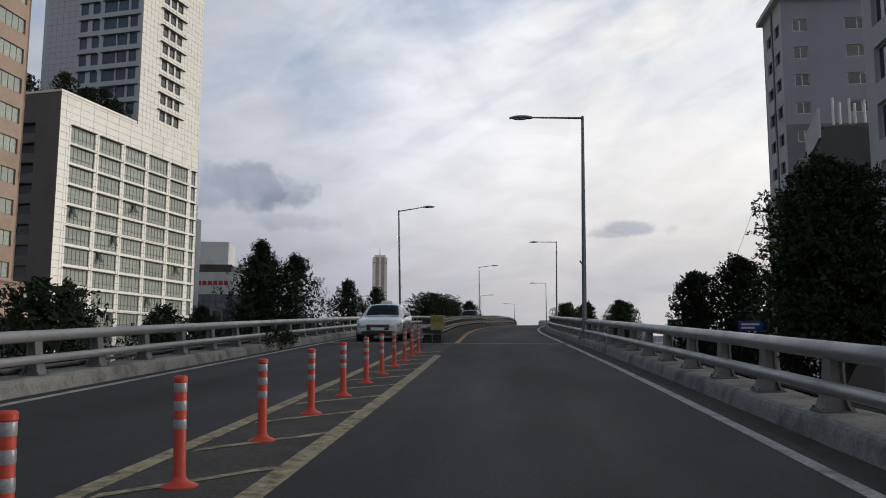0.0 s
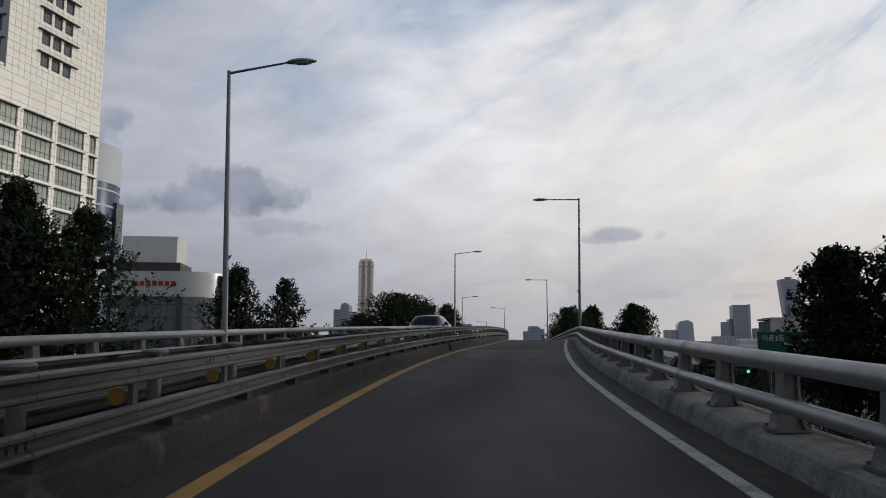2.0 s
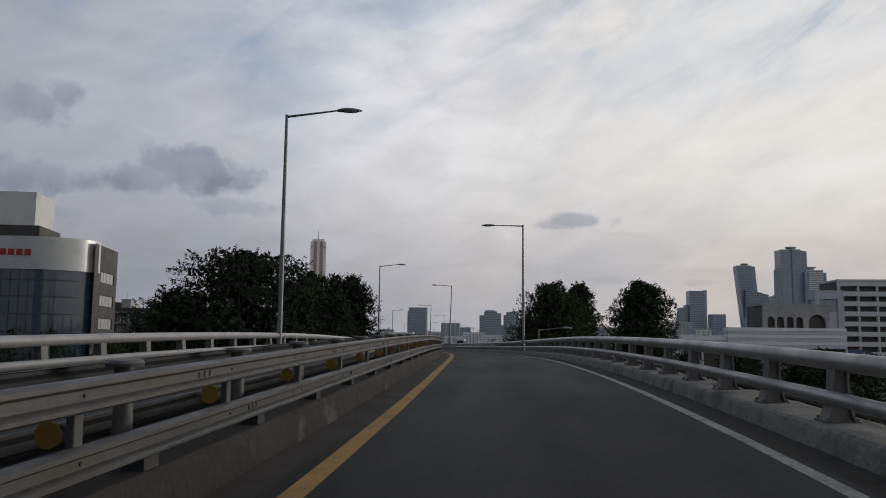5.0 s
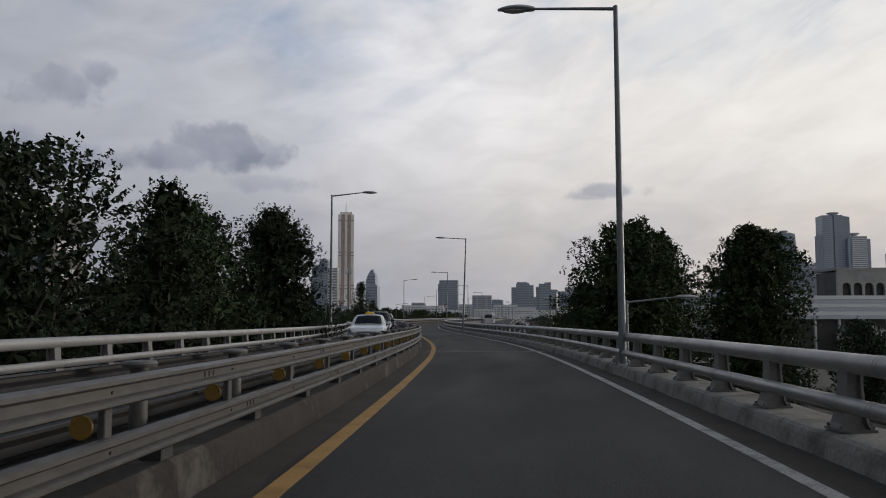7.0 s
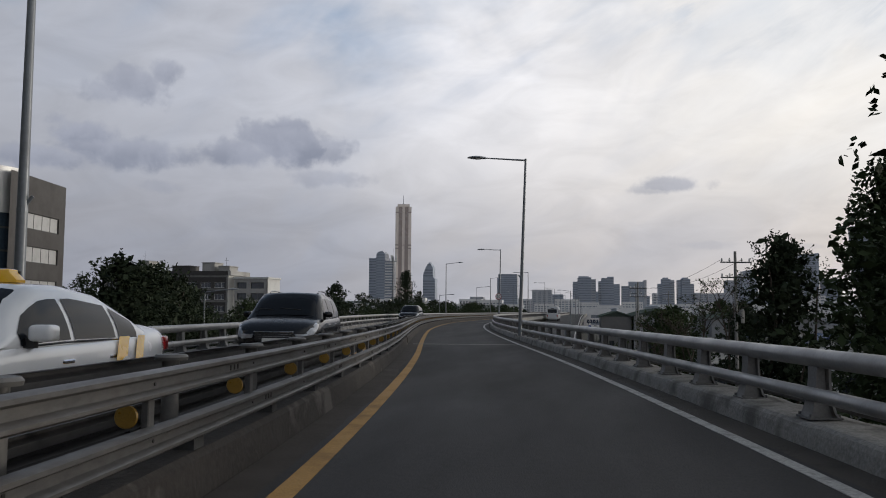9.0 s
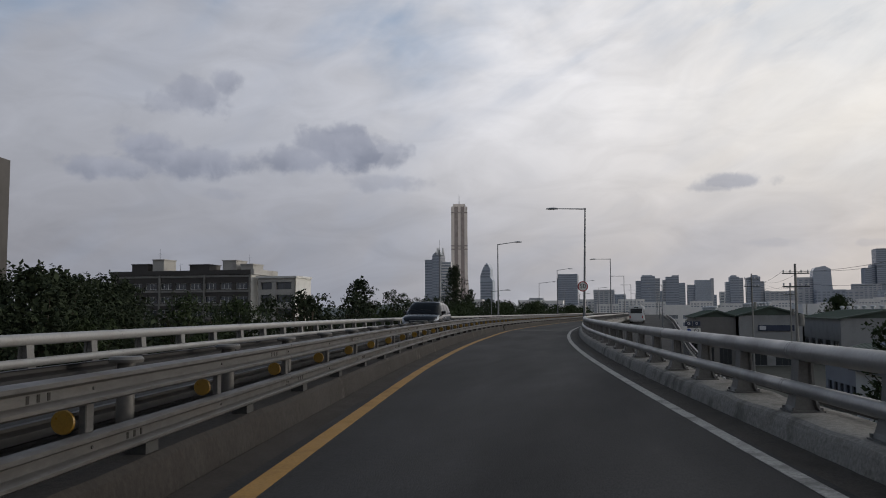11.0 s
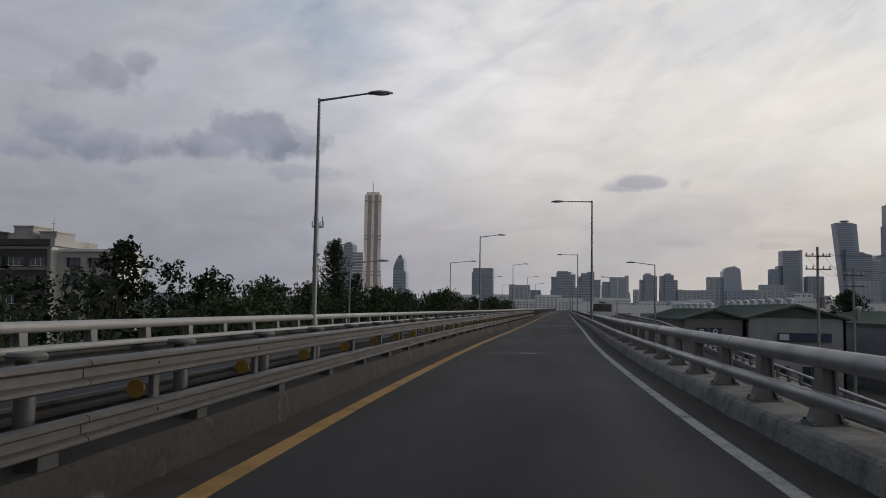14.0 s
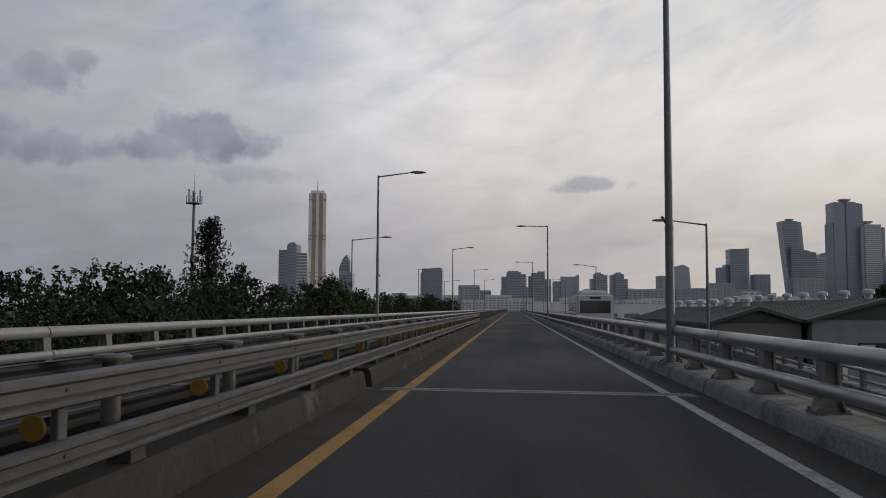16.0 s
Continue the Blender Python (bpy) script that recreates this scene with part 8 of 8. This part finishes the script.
        for k in range(8):
            y = nose - 0.60 + 0.56 * k / 7
            lo, hi = 4.7 - 1.5 * (k / 7) ** 0.7, 5.75 - 0.35 * k / 7
            rs.append([(hull(y, lo + (hi - lo) * q / 4)[0] * 1.012 + 0.010, y + 0.014, hull(y, lo + (hi - lo) * q / 4)[1] + 0.004) for q in range(5)])
        for q in (0.86, 0.68):
            rs.append([(x * q, nose + 0.02, z + 0.012 * (1 - q) * (4 - r)) for r, (x, y, z) in enumerate(rs[7])])
        vs_ = [[b.verts.new((sgn * x, y, z)) for x, y, z in r] for r in rs]
        for r0, r1 in zip(vs_, vs_[1:]):
            for k in range(4):
                b.faces.new((r0[k], r0[k + 1], r1[k + 1], r1[k]))
        bmesh.ops.recalc_face_normals(b, faces=b.faces[:])
        part("headlight", b, LENS_CLEAR, ob, "clear headlight", soft=60)
        b = bevelled_box(sgn * 0.66 - 0.17, sgn * 0.66 + 0.17, -2.42, -2.26, spec["belt"] - 0.16, spec["belt"] + 0.0, 0.03, 2)
        part("tail_light", b, LENS_RED, ob, "red tail light", soft=50)
        # wheels and dark arches
        for ya in spec["axles"]:
            r = spec["wheel"]
            w = float(np.interp(ya, [q[0] for q in spec["body"]], [q[1] for q in spec["body"]]))
            rot_ = Matrix.Translation((sgn * (w - 0.11), ya, r)) @ Matrix.Rotation(radians(90), 4, "Y")
            b = bmesh.new()
            lathe(b, [(r + 0.07, -0.09), (r + 0.075, 0.118)], 24, rot_ @ Matrix.Diagonal((1, 1, sgn, 1)))
            part("wheel_arch", b, TRIM_BLACK, ob)
            b = bmesh.new()
            lathe(b, [(r * 0.62, -0.09), (r * 0.95, -0.10), (r, -0.06), (r, 0.09), (r * 0.95, 0.125), (r * 0.64, 0.128)], 24, rot_ @ Matrix.Diagonal((1, 1, sgn, 1)))
            wh = part("wheel", b, TYRE, ob, soft=40)
            b = bmesh.new()
            lathe(b, [(r * 0.62, 0.129), (r * 0.60, 0.10), (r * 0.2, 0.115), (0.05, 0.132)], 20, rot_ @ Matrix.Diagonal((1, 1, sgn, 1)))
            part("rim", b, RIM, wh, "alloy rim", soft=30)
    zf = spec["body"][-2][3]
    b = bevelled_box(-0.43, 0.43, 2.31, 2.45, zf - 0.25, zf - 0.05, 0.03, 2)
    grille = part("grille", b, TRIM_BLACK, ob)
    for k in range(4):
        b = bevelled_box(-0.45 + 0.045 * k, 0.45 - 0.045 * k, 2.42, 2.466, zf - (0.062 if k == 0 else 0.056) - 0.05 * k, zf - (0.034 if k == 0 else 0.044) - 0.05 * k, 0.004)
        part("grille_bar", b, CHROME, grille)
    b = bevelled_box(-0.62, 0.62, 2.28, 2.445, spec["body"][5][2] + 0.04, spec["body"][5][2] + 0.20, 0.03)
    part("lower_intake", b, TRIM_BLACK, ob)
    b = bevelled_box(-0.26, 0.26, 2.425, 2.47, spec["body"][5][2] + 0.22, spec["body"][5][2] + 0.33, 0.006)
    part("number_plate", b, PLATE, ob, "pale blank number plate")
    for k in (-0.35, 0.3):
        b = bmesh.new()
        tube(b, (k, 1.02, section(1.02)[3] + 0.02), (k + 0.5, 0.98, section(0.98)[3] + 0.03), 0.012, 0.008, 5)
        part("wiper", b, TRIM_BLACK, ob)
    if rails:
        for sgn in (-1, 1):
            b = bmesh.new()
            pts = [(sgn * 0.60, y, z) for y, z in ((0.0, 1.69), (-0.15, 1.735), (-0.6, 1.748), (-1.3, 1.735), (-1.5, 1.68))]
            for p, q in zip(pts, pts[1:]):
                tube(b, p, q, 0.017, 0.017, 7)
            part("roof_rail", b, TRIM_BLACK if paint is not CAR_BLACK else RIM, ob, soft=50)
    if taxi:
        b = bevelled_box(-0.26, 0.26, -0.36, -0.20, 1.445, 1.575, 0.03, 2)
        for v in b.verts:
            if v.co.z > 1.5:
                v.co.x *= 0.72
        part("taxi_light", b, TAXI_YELLOW if taxi == "yellow" else CAR_WHITE, ob, "taxi roof light", soft=50)
        b = bevelled_box(-0.2, 0.2, -0.38, -0.355, 1.49, 1.56, 0.004)
        part("writing_bar", b, TRIM_BLACK, ob)
    if taxi == "yellow":
        for sgn in (-1, 1):
            for y0, y1 in ((-0.55, -0.80), (-1.0, -1.20)):
                b = bmesh.new()
                rs = []
                for k in range(7):
                    z = 0.30 + 0.66 * k / 6
                    sl = 0.36 * (k / 6) ** 1.5
                    def wx(y, z):
                        w = float(np.interp(y, [q[0] for q in spec["body"]], [q[1] for q in spec["body"]]))
                        return w * (1.0 if z < 0.70 else 1.0 - 0.05 * (z - 0.70) / 0.2) + 0.035
                    rs.append([b.verts.new((sgn * wx(y, z), y, z)) for y in (y0 - sl, y1 - sl)])
                for a, c in zip(rs, rs[1:]):
                    b.faces.new((a[0], a[1], c[1], c[0]))
                part("stripe", b, TAXI_YELLOW, ob, "curved yellow side stripe")
            b = bmesh.new()
            lathe(b, [(0.15, -0.003), (0.15, 0.004)], 24, Matrix.Translation((sgn * 0.972, -0.93, 0.62)) @ Matrix.Rotation(radians(90 * sgn), 4, "Y"))
            dot = part("number_disc", b, SIGN_WHITE, ob)
            for dy in (-0.05, 0.05):
                b = bmesh.new()
                box(b, sgn * 0.979 - 0.003, sgn * 0.979 + 0.003, -0.93 + dy - 0.03, -0.93 + dy + 0.03, 0.55, 0.68)
                part("writing_bar", b, SIGN_RED, dot)
    return ob


def oncoming(s, lat):
    return on_road(s, lat, 0.0) @ Matrix.Rotation(math.pi, 4, "Z")


car(SEDAN, oncoming(34.1, -5.0), CAR_WHITE, "white saloon taxi with a white roof light in the oncoming lane", "white")
car(SEDAN, oncoming(75.9, -5.0), CAR_SILVER, "dark grey saloon car in the oncoming lane")
car(SEDAN, oncoming(158.4, -5.0), CAR_WHITE, "white saloon taxi with curved yellow side stripes", "yellow")
car(SUV, oncoming(172.4, -4.95), CAR_BLACK, "black sport utility car with roof rails", "", True)
car(SUV, oncoming(229.9, -5.25), CAR_BLACK, "dark grey-black sport utility car with roof rails", "", True)

# traffic signal over the street below
ob = thing("traffic_signal", pose(16.1, 111.2, GROUND_Z), "street traffic signal on a long arm showing green", "traffic signal")
bm = bmesh.new()
tube(bm, (4.0, 0, 0), (4.0, 0, 7.2), 0.12, 0.09, 8)
tube(bm, (4.0, 0, 6.8), (-3.0, 0, 6.95), 0.06, 0.04, 8)
part("pole", bm, POLE_PAINT, ob)
for x in (0.0, -2.6):
    bm = bevelled_box(x - 0.6, x + 0.6, -0.15, 0.1, 6.2, 6.6, 0.04)
    hs = part("signal_head", bm, TRIM_BLACK, ob)
    bm = bmesh.new()
    lathe(bm, [(0.13, 0.0), (0.13, 0.02)], 16, Matrix.Translation((x + 0.4, -0.155, 6.4)) @ UPRIGHT)
    part("green_lamp", bm, lamp_glow("green signal light", (0.05, 0.95, 0.55), 1.6), hs, "lit green lamp")
